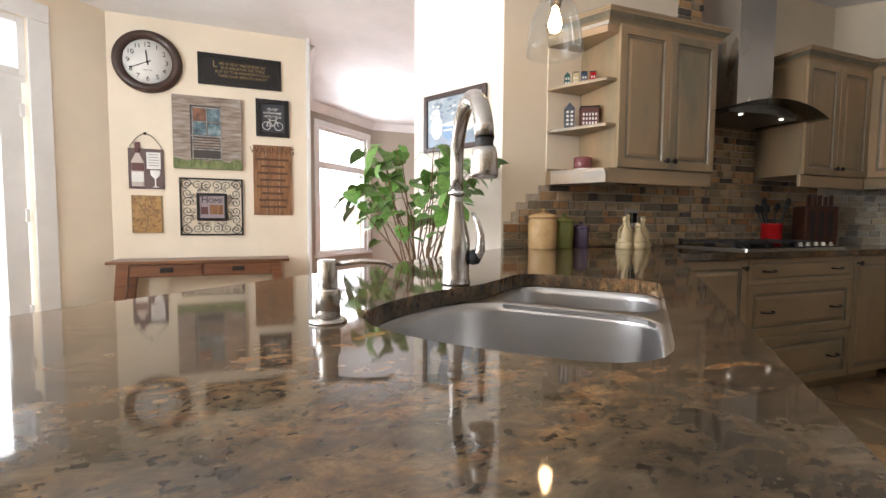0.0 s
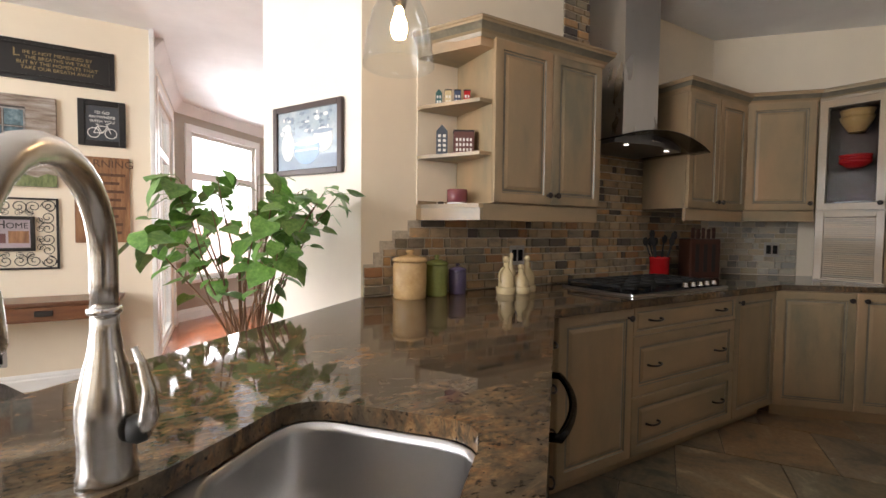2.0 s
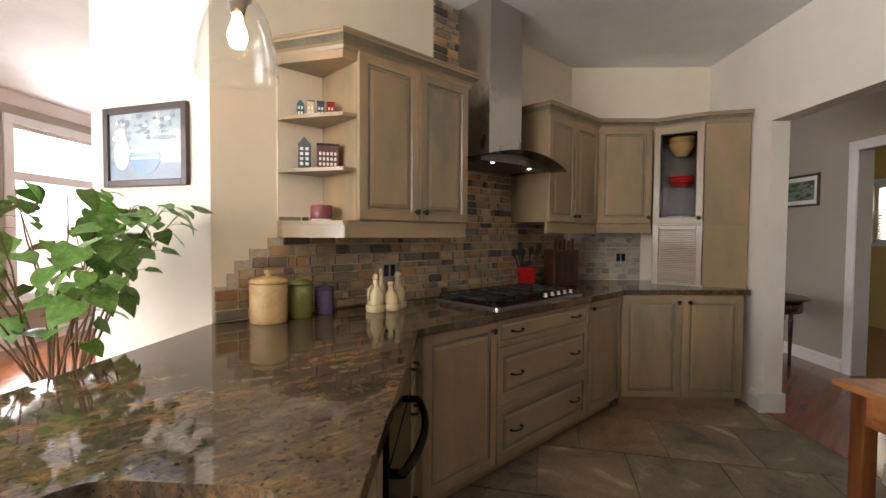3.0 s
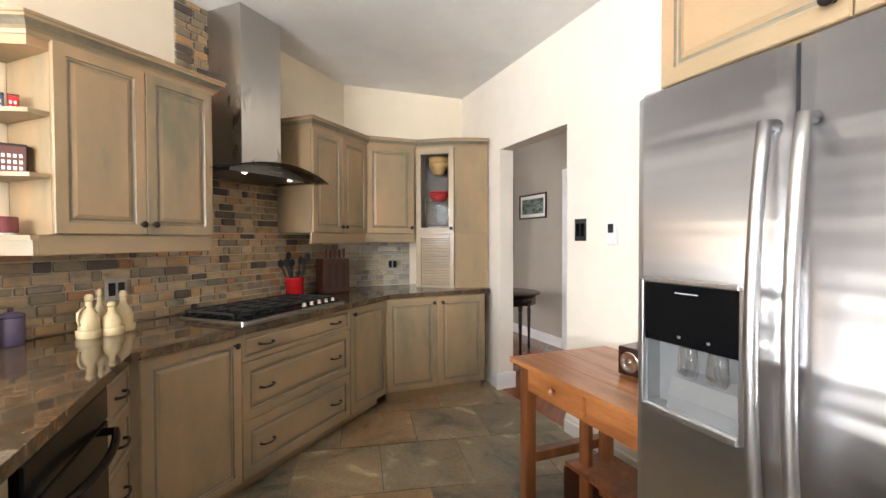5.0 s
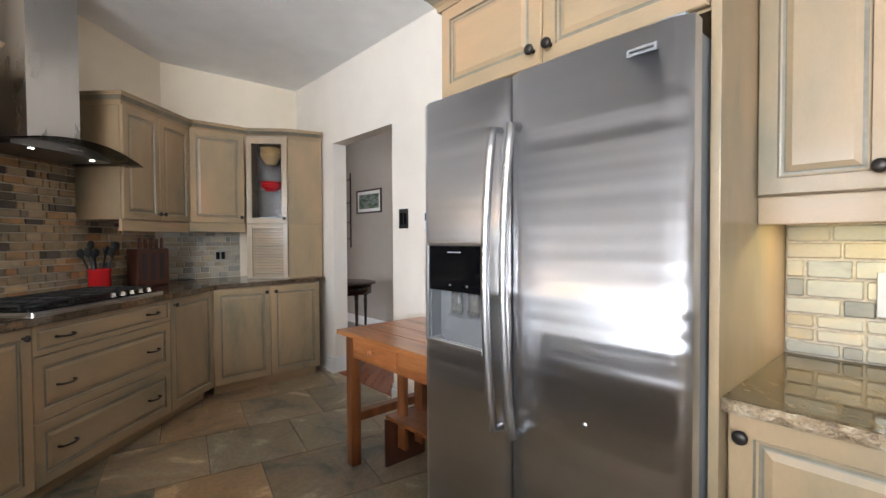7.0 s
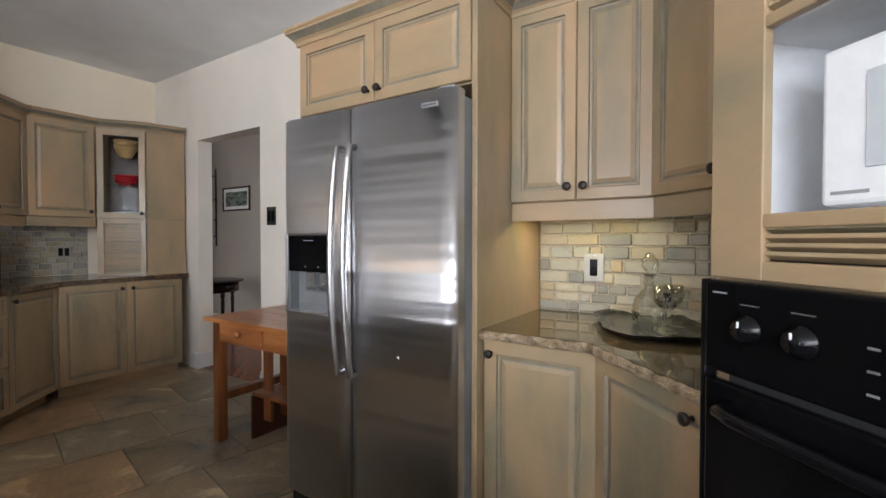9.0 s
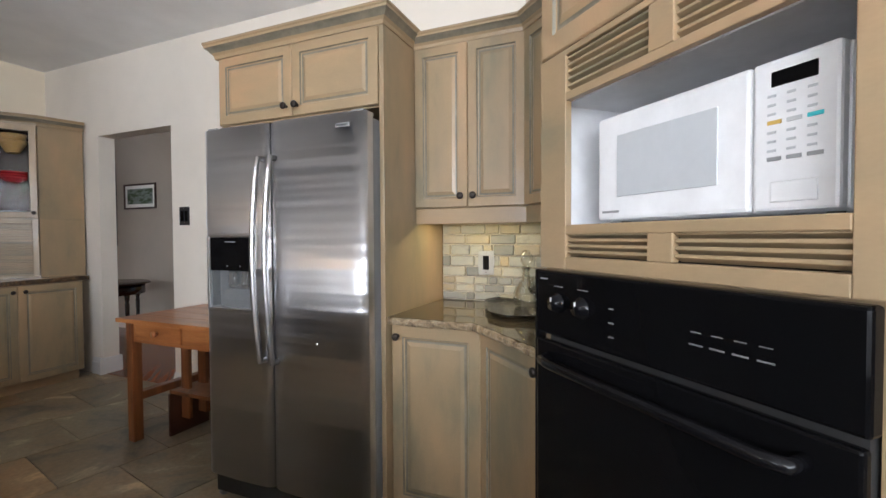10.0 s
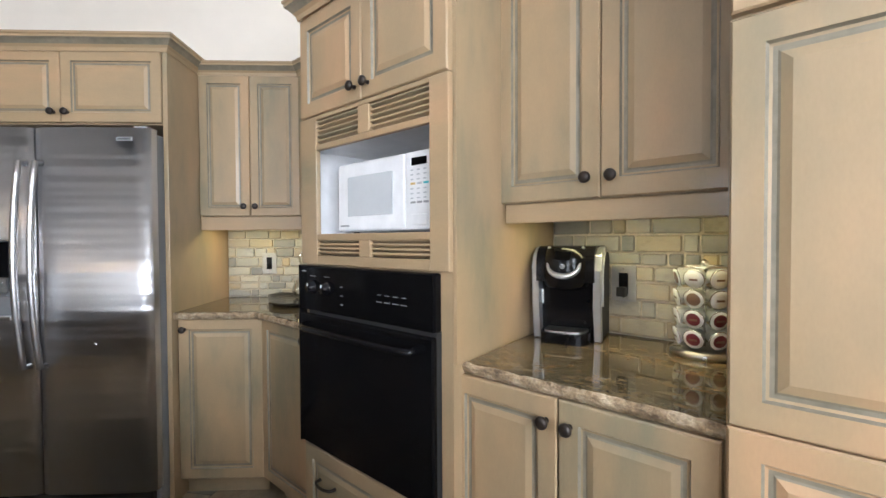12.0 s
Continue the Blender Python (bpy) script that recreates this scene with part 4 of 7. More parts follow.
DISP = (0.035, 0.315, 0.915, 1.262)
ld = part("freezer_door", fridge_door(0.003, 0.402, DISP), STEEL, f)
rd = part("fridge_door", fridge_door(0.410, 0.907), STEEL, f)
part("gasket", B(0.402, 0.410, 0.03, 0.052, 0.125, 1.755), BLACK_MATT, f)
for x, par in ((0.372, ld), (0.442, rd)):
    part("handle", tube(bmesh.new(), [(x, 0.0, 1.60), *arc((x, -0.035, 1.60), (x, -0.035, 0.705), (0, -0.035, 0), 16), (x, 0.0, 0.705)], 0.0135, 12), SATIN, par, "long bowed steel bar handle")
for a in ((DISP[0] - 0.008, DISP[0] + 0.008, -0.012, 0.03, DISP[2], DISP[3]), (DISP[1] - 0.008, DISP[1] + 0.008, -0.012, 0.03, DISP[2], DISP[3]),
          (DISP[0] + 0.008, DISP[1] - 0.008, -0.012, 0.03, DISP[3] - 0.008, DISP[3] + 0.006), (DISP[0] + 0.008, DISP[1] - 0.008, -0.016, 0.04, DISP[2] - 0.006, DISP[2] + 0.012)):
    part("surround_bar", B(*a, bevel=0.003), SATIN, ld)
part("control_panel", B(DISP[0] + 0.008, DISP[1] - 0.008, -0.007, 0.03, 1.10, DISP[3] - 0.008, bevel=0.003), BLACK_GLASS, ld, "black glossy control panel")
bm = bmesh.new()
box(bm, DISP[0] + 0.008, DISP[1] - 0.008, 0.045, 0.051, 0.92, 1.10)
box(bm, DISP[0] + 0.008, DISP[0] + 0.013, 0.0, 0.045, 0.92, 1.10)
box(bm, DISP[1] - 0.013, DISP[1] - 0.008, 0.0, 0.045, 0.92, 1.10)
part("recess", bm, DARK_GREY, ld)
bm = prism(bmesh.new(), [(0.044, 0.93), (0.0, 0.93), (0.004, 0.965), (0.02, 1.01), (0.044, 1.03)], DISP[0] + 0.075, DISP[1] - 0.014)
bm.transform(Matrix(((0, 0, 1, 0), (1, 0, 0, 0), (0, 1, 0, 0), (0, 0, 0, 1))))
part("ramp", bm, DARK_GREY, ld)
for x in (0.155, 0.235):
    part("paddle", lathe(bmesh.new(), [(0.016, 0.0), (0.026, -0.012), (0.030, -0.07), (0.022, -0.085), (0.0, -0.085)], 14, (x, 0.022, 1.103), Matrix.Diagonal((1, 0.45, 1, 1))), CLEAR_GREY, ld, "clear plastic dispenser paddle")
    part("paddle_mark", B(x - 0.006, x + 0.002, -0.0085, -0.0065, 1.119, 1.125), MARK, ld)
part("panel_mark", B(0.14, 0.205, -0.0085, -0.0065, 1.232, 1.2345), PALE_GREY, ld)
part("panel_display", B(0.095, 0.235, -0.0085, -0.0065, 1.17, 1.205), BLACK_GLASS, ld)
part("drip_tray", B(DISP[0] + 0.01, DISP[1] - 0.01, -0.01, 0.045, 0.918, 0.93, bevel=0.003), GREY_PLASTIC, ld)
part("badge", B(0.765, 0.835, -0.008, 0.002, 1.698, 1.716, bevel=0.002), GREY_PLASTIC, rd)
part("badge_bar", B(0.772, 0.828, -0.0095, -0.0075, 1.704, 1.709), BLACK_MATT, rd)
part("dimple", lathe(bmesh.new(), [(0.007, 0), (0.0055, 0.002), (0.0, 0.003)], 12, (0.66, -0.008, 0.80), Matrix.Rotation(radians(90), 4, "X")), STEEL, rd)

fc = thing("fridge_cabinet", at(*sd(1.612, -1.82), -135), CABLABEL + "cabinet over the refrigerator with a tall side panel", "cabinet", "wall cabinets")
part("body", B(0, 0.92, 0.002, 0.90, 1.80, 2.14), CAB, fc)
front(fc, "door", 0.004, 1.805, 0.457, 0.33, CABH, knob=(0.425, 0.045), k=0.9)
front(fc, "door", 0.461, 1.805, 0.455, 0.33, CABH, knob=(0.03, 0.045), k=0.9)
part("side_panel", B(0.921, 0.943, -0.02, 0.905, 0.0, 2.14, bevel=0.002), CAB, fc)
crown(fc, [(-0.002, 0.90), (-0.002, -0.022), (0.943, -0.022), (0.943, 0.30)], 2.13, 0.9)

# ---- nook beside the fridge ----
nb = struct("wall_nook", prism(bmesh.new(), [sd(0.668, -2.42), sd(-0.02, -2.42), sd(-0.3, -2.72), sd(0.668, -2.72)], 0.915, 1.41), WALL_LIGHT, "furred wall behind the nook counter", "wall")
u = thing("wall_cabinet", at(*sd(0.668, -2.10), -135), CABLABEL + "wall cabinet with two doors over the nook counter", "cabinet", "wall cabinets")
part("body", B(0, 0.53, 0, 0.62, 1.385, 2.13), CAB, u)
part("light_rail", B(0.0, 0.535, -0.008, 0.014, 1.31, 1.384, bevel=0.004), CABH, u)
front(u, "door", 0, 1.385, 0.265, 0.745, knob=(0.235, 0.05), k=0.85)
front(u, "door", 0.265, 1.385, 0.265, 0.745, knob=(0.03, 0.05), k=0.85)
crown(u, [(0, -0.02), (0.535, -0.02)], 2.125, 0.8)
cx, cy = sd(0.138, -2.10)
u = thing("wall_cabinet", at(cx, cy, 180), CABLABEL + "narrow wall cabinet next to the oven tower", "cabinet", "wall cabinets")
part("body", prism(bmesh.new(), [(0.001, 0), (cx - 0.937, 0), (cx - 0.937, 0.33), (0.06, 0.33)], 1.385, 2.13), CAB, u)
part("light_rail", B(0.006, cx - 0.937, -0.008, 0.014, 1.31, 1.384, bevel=0.004), CABH, u)
front(u, "door", 0.006, 1.385, 0.32, 0.745, knob=(0.285, 0.05), k=0.85)
front(u, "door", 0.326, 1.385, 0.32, 0.745, knob=(0.03, 0.05), k=0.85)
crown(u, [(0.0, -0.02), (cx - 0.937, -0.02)], 2.125, 0.8)
c = thing("base_cabinet", at(*sd(0.666, -1.86), -135), CABLABEL + "base cabinet with one door beside the refrigerator", "cabinet", "base cabinets")
part("body", prism(bmesh.new(), [(0, 0), (0.405, 0), (0.405, 0.3), (0.2, 0.55), (0, 0.55)], 0.10, 0.882), CAB, c)
part("toe_kick", prism(bmesh.new(), [(0, 0.06), (0.40, 0.06), (0.3, 0.3), (0, 0.55)], 0, 0.10), CABH, c)
front(c, "door", 0.002, 0.10, 0.40, 0.78, knob=(0.03, 0.73))
bx, by = sd(0.258, -1.862)
c = thing("base_cabinet", at(bx, by, 180), CABLABEL + "base cabinet with one door beside the oven", "cabinet", "base cabinets")
part("body", prism(bmesh.new(), [(0.004, 0), (bx - 0.945, 0), (bx - 0.945, 0.55), (0.3, 0.55)], 0.10, 0.882), CAB, c)
part("toe_kick", prism(bmesh.new(), [(0.06, 0.06), (bx - 0.945, 0.06), (bx - 0.945, 0.5), (0.3, 0.5)], 0, 0.10), CABH, c)
front(c, "door", 0.004, 0.10, bx - 0.945 - 0.004, 0.78, knob=(bx - 0.945 - 0.15, 0.73))


def rough_edge(parent, pts, z0=0.882, z1=TOP):
    """Hand-chipped stone edge along a front (plan points)."""
    bm = bmesh.new()
    P = []
    for p, q in zip(pts, pts[1:]):
        p, q = Vector(p), Vector(q)
        n = max(2, int((q - p).length / 0.018))
        d = (q - p).normalized()
        P += [(p.lerp(q, i / n), Vector((d.y, -d.x))) for i in range(n + (q == Vector(pts[-1])))]
    rows = []
    for i, (p, n) in enumerate(P):
        row = []
        for j, (o, z) in enumerate(((-0.004, z1), (0.002, z1 - 0.003), (0.008, z1 - 0.012), (0.007, z0 + 0.010), (0.0, z0), (-0.006, z0))):
            w = 0.0 if j in (0, 5) else 0.006 * noise.noise(Vector((p.x * 40, p.y * 40, j * 3.1)))
            row.append(bm.verts.new((p.x + n.x * (o + w), p.y + n.y * (o + w), z + (0 if j in (0, 5) else w * 0.4))))
        rows.append(row)
    for a, b in zip(rows, rows[1:]):
        for j in range(5):
            bm.faces.new((a[j], b[j], b[j + 1], a[j + 1]))
    return part("chipped_edge", bm, GRANITE_EDGE, parent, "rough chipped granite edge")


NOOK = [sd(0.667, -1.815), (1.49, -1.085), (0.94, -1.085), (0.94, -1.725), (1.68, -1.725), sd(0.667, -2.418)]
ct = tagged(part("countertop", slab(NOOK, None, 0.883, TOP), GRANITE_LIT), "polished brown granite counter in the nook, coloured lighter as lit", "countertop")
rough_edge(ct, [sd(0.667, -1.815), (1.49, -1.085), (0.94, -1.085)][::1])
COF = [(0.18, -1.085), (-0.443, -1.085), (-0.443, -1.725), (0.262, -1.725)]
ct = tagged(part("countertop", slab(COF, None, 0.883, TOP), GRANITE_LIT), "polished brown granite coffee counter, coloured lighter as lit", "countertop")
rough_edge(ct, [(0.262, -1.085), (-0.443, -1.085)])

# ---- oven tower ----
tw = thing("oven_tower", at(0.937, -1.035, 180), CABLABEL + "oven tower with louvred grilles and a microwave niche", "cabinet", "tall cabinets")
W = 0.75
for nm, a in (("side_board", (0, 0.03, 0.0, 0.69, 0.0, 2.1)), ("shelf_block", (0.031, W - 0.046, 0.0, 0.34, 1.0, 1.19)), ("shelf_block", (0.031, W - 0.046, 0.0, 0.34, 1.69, 2.1)),
              ("oven_bay", (0.031, W - 0.046, 0.1, 0.34, 0.1, 0.999)), ("back_board", (0.031, 0.66, 0.676, 0.69, 0.0, 2.1))):
    part(nm, B(*a), CAB, tw)
part("side_board", prism(bmesh.new(), [(W - 0.045, 0.0), (W - 0.001, 0.0), (W - 0.0445, 0.339), (W - 0.046, 0.339)], 0.0, 2.1), CAB, tw)
part("end_panel", prism(bmesh.new(), [(W, 0.0), (W + 0.012, 0.0), (W - 0.078, 0.69), (W - 0.09, 0.69)], 0.916, 2.1), CAB, tw)
part("niche_back", B(0.03, W - 0.045, 0.33, 0.338, 1.27, 1.60), WHITE_PLASTIC, tw)
part("niche_side", B(0.0305, 0.036, 0.03, 0.33, 1.27, 1.60), WHITE_PLASTIC, tw)
part("niche_side", B(W - 0.051, W - 0.0455, 0.03, 0.33, 1.27, 1.60), WHITE_PLASTIC, tw)
part("niche_floor", B(0.031, W - 0.046, 0.03, 0.33, 1.262, 1.272), WHITE_PLASTIC, tw)
part("niche_top", B(0.031, W - 0.046, 0.03, 0.33, 1.592, 1.60), WHITE_PLASTIC, tw)
bm = bmesh.new()
MX0, MX1 = 0.105, 0.68
for a in ((-0.0, MX0 - 0.0, 1.168, 1.705), (MX1, W + 0.002, 1.168, 1.705), (MX0, MX1, 1.168, 1.20), (MX0, MX1, 1.255, 1.278), (MX0, MX1, 1.58, 1.60), (MX0, MX1, 1.69, 1.705),
          (0.355, 0.413, 1.20, 1.255), (0.355, 0.413, 1.60, 1.69)):
    box(bm, a[0], a[1], -0.02, -0.001, a[2], a[3], 0.0025)
part("niche_frame", bm, CABH, tw)
lv = mesh_of("louvre", B(0, 0.25, -0.012, 0.01, -0.002, 0.006, bevel=0.002), CABH)
lw = mesh_of("louvre", B(0, 0.265, -0.012, 0.01, -0.002, 0.006, bevel=0.002), CABH)
for z in (1.207, 1.221, 1.235, 1.249, 1.61, 1.627, 1.644, 1.661, 1.678):
    part("louvre", lv, None, tw, m=pose(MX0, -0.004, z, -25))
    part("louvre", lw, None, tw, m=pose(0.414, -0.004, z, -25))
part("grille_backing", B(MX0, MX1, 0.03, 0.035, 1.198, 1.258), BLACK_MATT, tw)
front(tw, "door", 0.0, 1.708, 0.375, 0.37, knob=(0.34, 0.045))
front(tw, "door", 0.375, 1.708, 0.375, 0.37, knob=(0.035, 0.045))
front(tw, "drawer", 0.005, 0.11, 0.74, 0.375, CABH, pulls=((0.15, 0.26), (0.6, 0.26)))
crown(tw, [(0, 0.5), (0, -0.02), (W, -0.02), (W, 0.4)], 2.08, 0.9)
ov = thing("wall_oven", at(0.937, -1.035, 180), "black built-in wall oven with knobs and a bar handle", "oven")
part("body", B(0.04, 0.70, -0.015, 0.098, 0.50, 0.995), BLACK_MATT, ov)
part("control_panel", B(0.0, 0.708, -0.032, -0.001, 0.998, 1.163, bevel=0.006), BLACK_GLASS, ov)
part("oven_door", B(0.004, 0.704, -0.035, -0.015, 0.50, 0.985, bevel=0.006), BLACK_GLASS, ov)
part("handle", tube(bmesh.new(), [(0.06, -0.035, 0.945), (0.065, -0.062, 0.94), (0.1, -0.068, 0.938), (0.6, -0.068, 0.938), (0.635, -0.062, 0.94), (0.64, -0.035, 0.945)], 0.0125, 12), BLACK, ov)
part("side_trim", B(-0.012, -0.001, -0.03, -0.001, 0.49, 1.163, bevel=0.003), BLACK, ov)
for x in (0.095, 0.185):
    part("dial", lathe(bmesh.new(), [(0.026, 0), (0.025, 0.006), (0.020, 0.008), (0.017, 0.022), (0.0, 0.023)], 20, (x, -0.032, 1.085), Matrix.Rotation(radians(90), 4, "X")), BLACK, ov)
    part("pointer_mark", B(x - 0.0015, x + 0.0015, -0.0565, -0.054, 1.09, 1.10), WHITE_PLASTIC, ov)
    part("scale_mark", B(x - 0.018, x + 0.018, -0.0335, -0.0315, 1.125, 1.1265), MARK, ov)
for z in (1.035, 1.065, 1.095):
    part("indicator_mark", B(0.268, 0.282, -0.0335, -0.0315, z, z + 0.003), MARK, ov)
part("clock_mark", B(0.02, 0.05, -0.0335, -0.0315, 1.14, 1.143), GREY_PLASTIC, ov)
for i in range(4):
    part("button_mark", B(0.46 + i * 0.038, 0.485 + i * 0.038, -0.0335, -0.0315, 1.063, 1.0655), MARK, ov)
    part("button_mark", B(0.463 + i * 0.038, 0.482 + i * 0.038, -0.0335, -0.0315, 1.085, 1.0865), MARK, ov)
mw = thing("microwave", at(0.937 - 0.142, -1.095, 180, 1.273) @ Matrix.Diagonal((0.95, 1, 1.03, 1)), "white countertop microwave with a grey door window, standing in the niche", "microwave")
part("body", B(0, 0.52, 0.01, 0.26, 0.012, 0.25, bevel=0.008), WHITE_PLASTIC, mw)
part("door", B(0.002, 0.385, -0.014, 0.009, 0.014, 0.248, bevel=0.008), WHITE_PLASTIC, mw)
part("door_window", B(0.07, 0.325, -0.0165, -0.013, 0.065, 0.20, bevel=0.001), PALE_GREY, mw, "pale grey dotted window")
part("control_panel", B(0.388, 0.518, -0.014, 0.009, 0.014, 0.248, bevel=0.006), WHITE_PLASTIC, mw)
part("display", B(0.42, 0.488, -0.0165, -0.013, 0.205, 0.228, bevel=0.001), BLACK_GLASS, mw)
TEAL = mat("teal_key", (0.05, 0.45, 0.5), 0.5)
AMBER = mat("amber_key", (0.6, 0.4, 0.1), 0.5)
for r in range(8):
    for k in range(3):
        x, z = 0.414 + k * 0.030, 0.19 - r * 0.014
        part("key", B(x, x + (0.022 if r in (3, 7) else 0.013), -0.0155, -0.0135, z, z + (0.006 if r in (3, 7) else 0.0035)), (TEAL if (r == 3 and k == 2) else AMBER if (r == 3 and k == 0) else GREY_PLASTIC if r == 7 else PALE_GREY), mw)
part("open_button", B(0.42, 0.49, -0.0165, -0.013, 0.028, 0.06, bevel=0.003), WHITE_PLASTIC, mw)
part("maker_mark", B(0.02, 0.075, -0.0155, -0.0135, 0.03, 0.035), GREY_PLASTIC, mw)
for x in (0.03, 0.48):
    part("foot", lathe(bmesh.new(), [(0.012, 0.0), (0.012, 0.014)], 12, (x, 0.05, 0)), BLACK_MATT, mw)
    part("foot", lathe(bmesh.new(), [(0.012, 0.0), (0.012, 0.014)], 12, (x, 0.22, 0)), BLACK_MATT, mw)

# ---- coffee counter and pantry ----
u = thing("wall_cabinet", at(0.215, -1.31, 180), CABLABEL + "wall cabinet with two doors over the coffee counter", "cabinet", "wall cabinets")
part("body", prism(bmesh.new(), [(0.012, 0.0), (0.655, 0.0), (0.655, 0.41), (-0.045, 0.41)], 1.365, 2.14), CAB, u)
part("light_rail", B(0.012, 0.655, -0.006, 0.014, 1.305, 1.364, bevel=0.004), CABH, u)
front(u, "door", -0.008, 1.365, 0.333, 0.775, knob=(0.298, 0.055))
front(u, "door", 0.325, 1.365, 0.328, 0.775, knob=(0.035, 0.055))
crown(u, [(0.04, -0.02), (0.655, -0.02)], 2.13)
c = thing("base_cabinet", at(0.24, -1.095, 180), CABLABEL + "base cabinet with two doors under the coffee counter", "cabinet", "base cabinets")
part("body", B(0.055, 0.68, 0, 0.6, 0.10, 0.882), CAB, c)
part("toe_kick", B(0.055, 0.68, 0.06, 0.58, 0, 0.10), CABH, c)
front(c, "door", 0.005, 0.10, 0.335, 0.78, knob=(0.305, 0.72))
front(c, "door", 0.341, 0.10, 0.335, 0.78, knob=(0.03, 0.72))
pn = thing("pantry_cabinet", at(-0.446, -1.05, 180), CABLABEL + "tall pantry cabinet with panelled doors", "cabinet", "tall cabinets")
part("body", B(0, 0.75, 0.0, 0.67, 0.08, 2.3), CAB, pn)
part("toe_kick", B(0.0, 0.75, 0.05, 0.66, 0, 0.08), CABH, pn)
front(pn, "door", 0.003, 0.93, 0.74, 0.70, k=1.0)
front(pn, "door", 0.003, 0.09, 0.74, 0.84, k=1.0)
front(pn, "door", 0.003, 1.637, 0.74, 0.65, k=1.0)
crown(pn, [(0, 0.4), (0, -0.02), (0.75, -0.02)], 2.29)
under = ((sd(0.40, -2.19), 0.35, -135), ((-0.12, -1.47), 0.5, 180))
for (x, y), w, rz in under:
    lamp = thing("undercabinet_lamp", at(x, y, rz, 1.352), "slim lamp fixed under the wall cabinet", "lamp", "undercabinet lamps")
    part("housing", B(-w / 2, w / 2, -0.02, 0.02, 0.0, 0.03, bevel=0.003), WHITE_PLASTIC, lamp)
    area("undercabinet_light", pose(x, y, 1.348, 0, 0, rz), w, 0.03, 1.6, (1.0, 0.84, 0.38))

# ---- cooktop and hood ----
ck = thing("cooktop", at(2.75, 1.87, 0, TOP), "black five-burner gas cooktop with a steel front and knobs", "cooktop")
part("tray", prism(bmesh.new(), rounded([(0, 0), (0.93, 0), (0.93, 0.52), (0, 0.52)], 0.02), 0.001, 0.012), STEEL_V, ck)
part("glass_top", prism(bmesh.new(), rounded([(0.012, 0.03), (0.918, 0.03), (0.918, 0.51), (0.012, 0.51)], 0.02), 0.0122, 0.016), BLACK_GLASS, ck)
for i in range(5):
    part("dial", lathe(bmesh.new(), [(0.021, 0), (0.020, 0.008), (0.016, 0.011), (0.0145, 0.027), (0.011, 0.03), (0, 0.03)], 20, (0.55 + i * 0.075, 0.055, 0.016)), NICKEL, ck)
for x, y, r in ((0.18, 0.17, 0.045), (0.18, 0.39, 0.035), (0.465, 0.28, 0.06), (0.75, 0.20, 0.035), (0.75, 0.40, 0.045)):
    part("burner", lathe(bmesh.new(), [(r, 0), (r, 0.012), (r * 0.75, 0.014), (r * 0.75, 0.022), (0, 0.023)], 22, (x, y, 0.016)), BLACK_MATT, ck)
for x0, x1 in ((0.03, 0.32), (0.325, 0.61), (0.615, 0.90)):
    bm = bmesh.new()
    ya = 0.10
    for a in ((x0, x0 + 0.012, ya, 0.495), (x1 - 0.012, x1, ya, 0.495), (x0, x1, ya, ya + 0.012), (x0, x1, 0.483, 0.495), ((x0 + x1) / 2 - 0.006, (x0 + x1) / 2 + 0.006, ya, 0.495), (x0, x1, 0.29, 0.302), (x0, x1, 0.19, 0.2), (x0, x1, 0.39, 0.4)):
        box(bm, *a, 0.036, 0.048)
    for x in (x0, x1 - 0.012):
        for y in (ya, 0.483):
            box(bm, x, x + 0.012, y, y + 0.012, 0.016, 0.037)
    part("pan_grate", bm, BLACK_MATT, ck)
hood = thing("range_hood", at(3.26, 2.53, 0), "stainless chimney hood with a curved glass canopy", "range hood")
bm = prism(bmesh.new(), [(-0.172, -0.004), (-0.172, -0.30), (0.172, -0.30), (0.172, -0.004), (0.167, -0.004), (0.167, -0.295), (-0.167, -0.295), (-0.167, -0.004)], 1.85, CEILING - 0.004)
part("chimney", bm, STEEL_V, hood)
bm = bmesh.new()
n = 20
rows = []
for i in range(n + 1):
    t = i / n * 2 - 1
    z = 1.862 - 0.075 * t * t
    yf = -0.52 + 0.03 * t * t
    rows.append([bm.verts.new(p) for p in ((0.46 * t, yf, z), (0.46 * t, -0.005, z), (0.46 * t, -0.005, z + 0.006), (0.46 * t, yf, z + 0.006))])
for a, b in zip(rows, rows[1:]):
    for j in range(4):
        bm.faces.new((a[j], a[(j + 1) % 4], b[(j + 1) % 4], b[j])).smooth = True
bm.faces.new(rows[0]); bm.faces.new(rows[-1][::-1])

part("glass_canopy", bm, [HOOD_GLASS], hood, "curved smoked glass canopy")
part("canopy_edge", tube(bmesh.new(), [(0.46 * t, -0.522 + 0.03 * t * t, 1.865 - 0.075 * t * t) for t in [i / 12 - 1 for i in range(25)]], 0.0035, 6), BLACK, hood, "dark polished glass edge")
bm = bmesh.new()
rows = []
for i in range(13):
    t = i / 12 * 2 - 1
    yf = -0.42 + 0.05 * t * t
    rows.append([bm.verts.new(p) for p in ((0.33 * t, yf, 1.795), (0.33 * t, -0.01, 1.795), (0.33 * t, -0.01, 1.855 - 0.04 * t * t), (0.33 * t, yf, 1.855 - 0.04 * t * t))])
for a, b in zip(rows, rows[1:]):
    for j in range(4):
        bm.faces.new((a[j], a[(j + 1) % 4], b[(j + 1) % 4], b[j]))
bm.faces.new(rows[0]); bm.faces.new(rows[-1][::-1])
HOOD_DARK = mat("hood_dark_steel", (0.16, 0.155, 0.15), 0.35, 0.8, scale=12, grain=0.05)
part("motor_box", bm, HOOD_DARK, hood)
for x in (-0.2, 0.2):
    part("lamp_lens", lathe(bmesh.new(), [(0.014, 0), (0.012, -0.003), (0, -0.003)], 18, (x, -0.35, 1.794)), LED, hood)
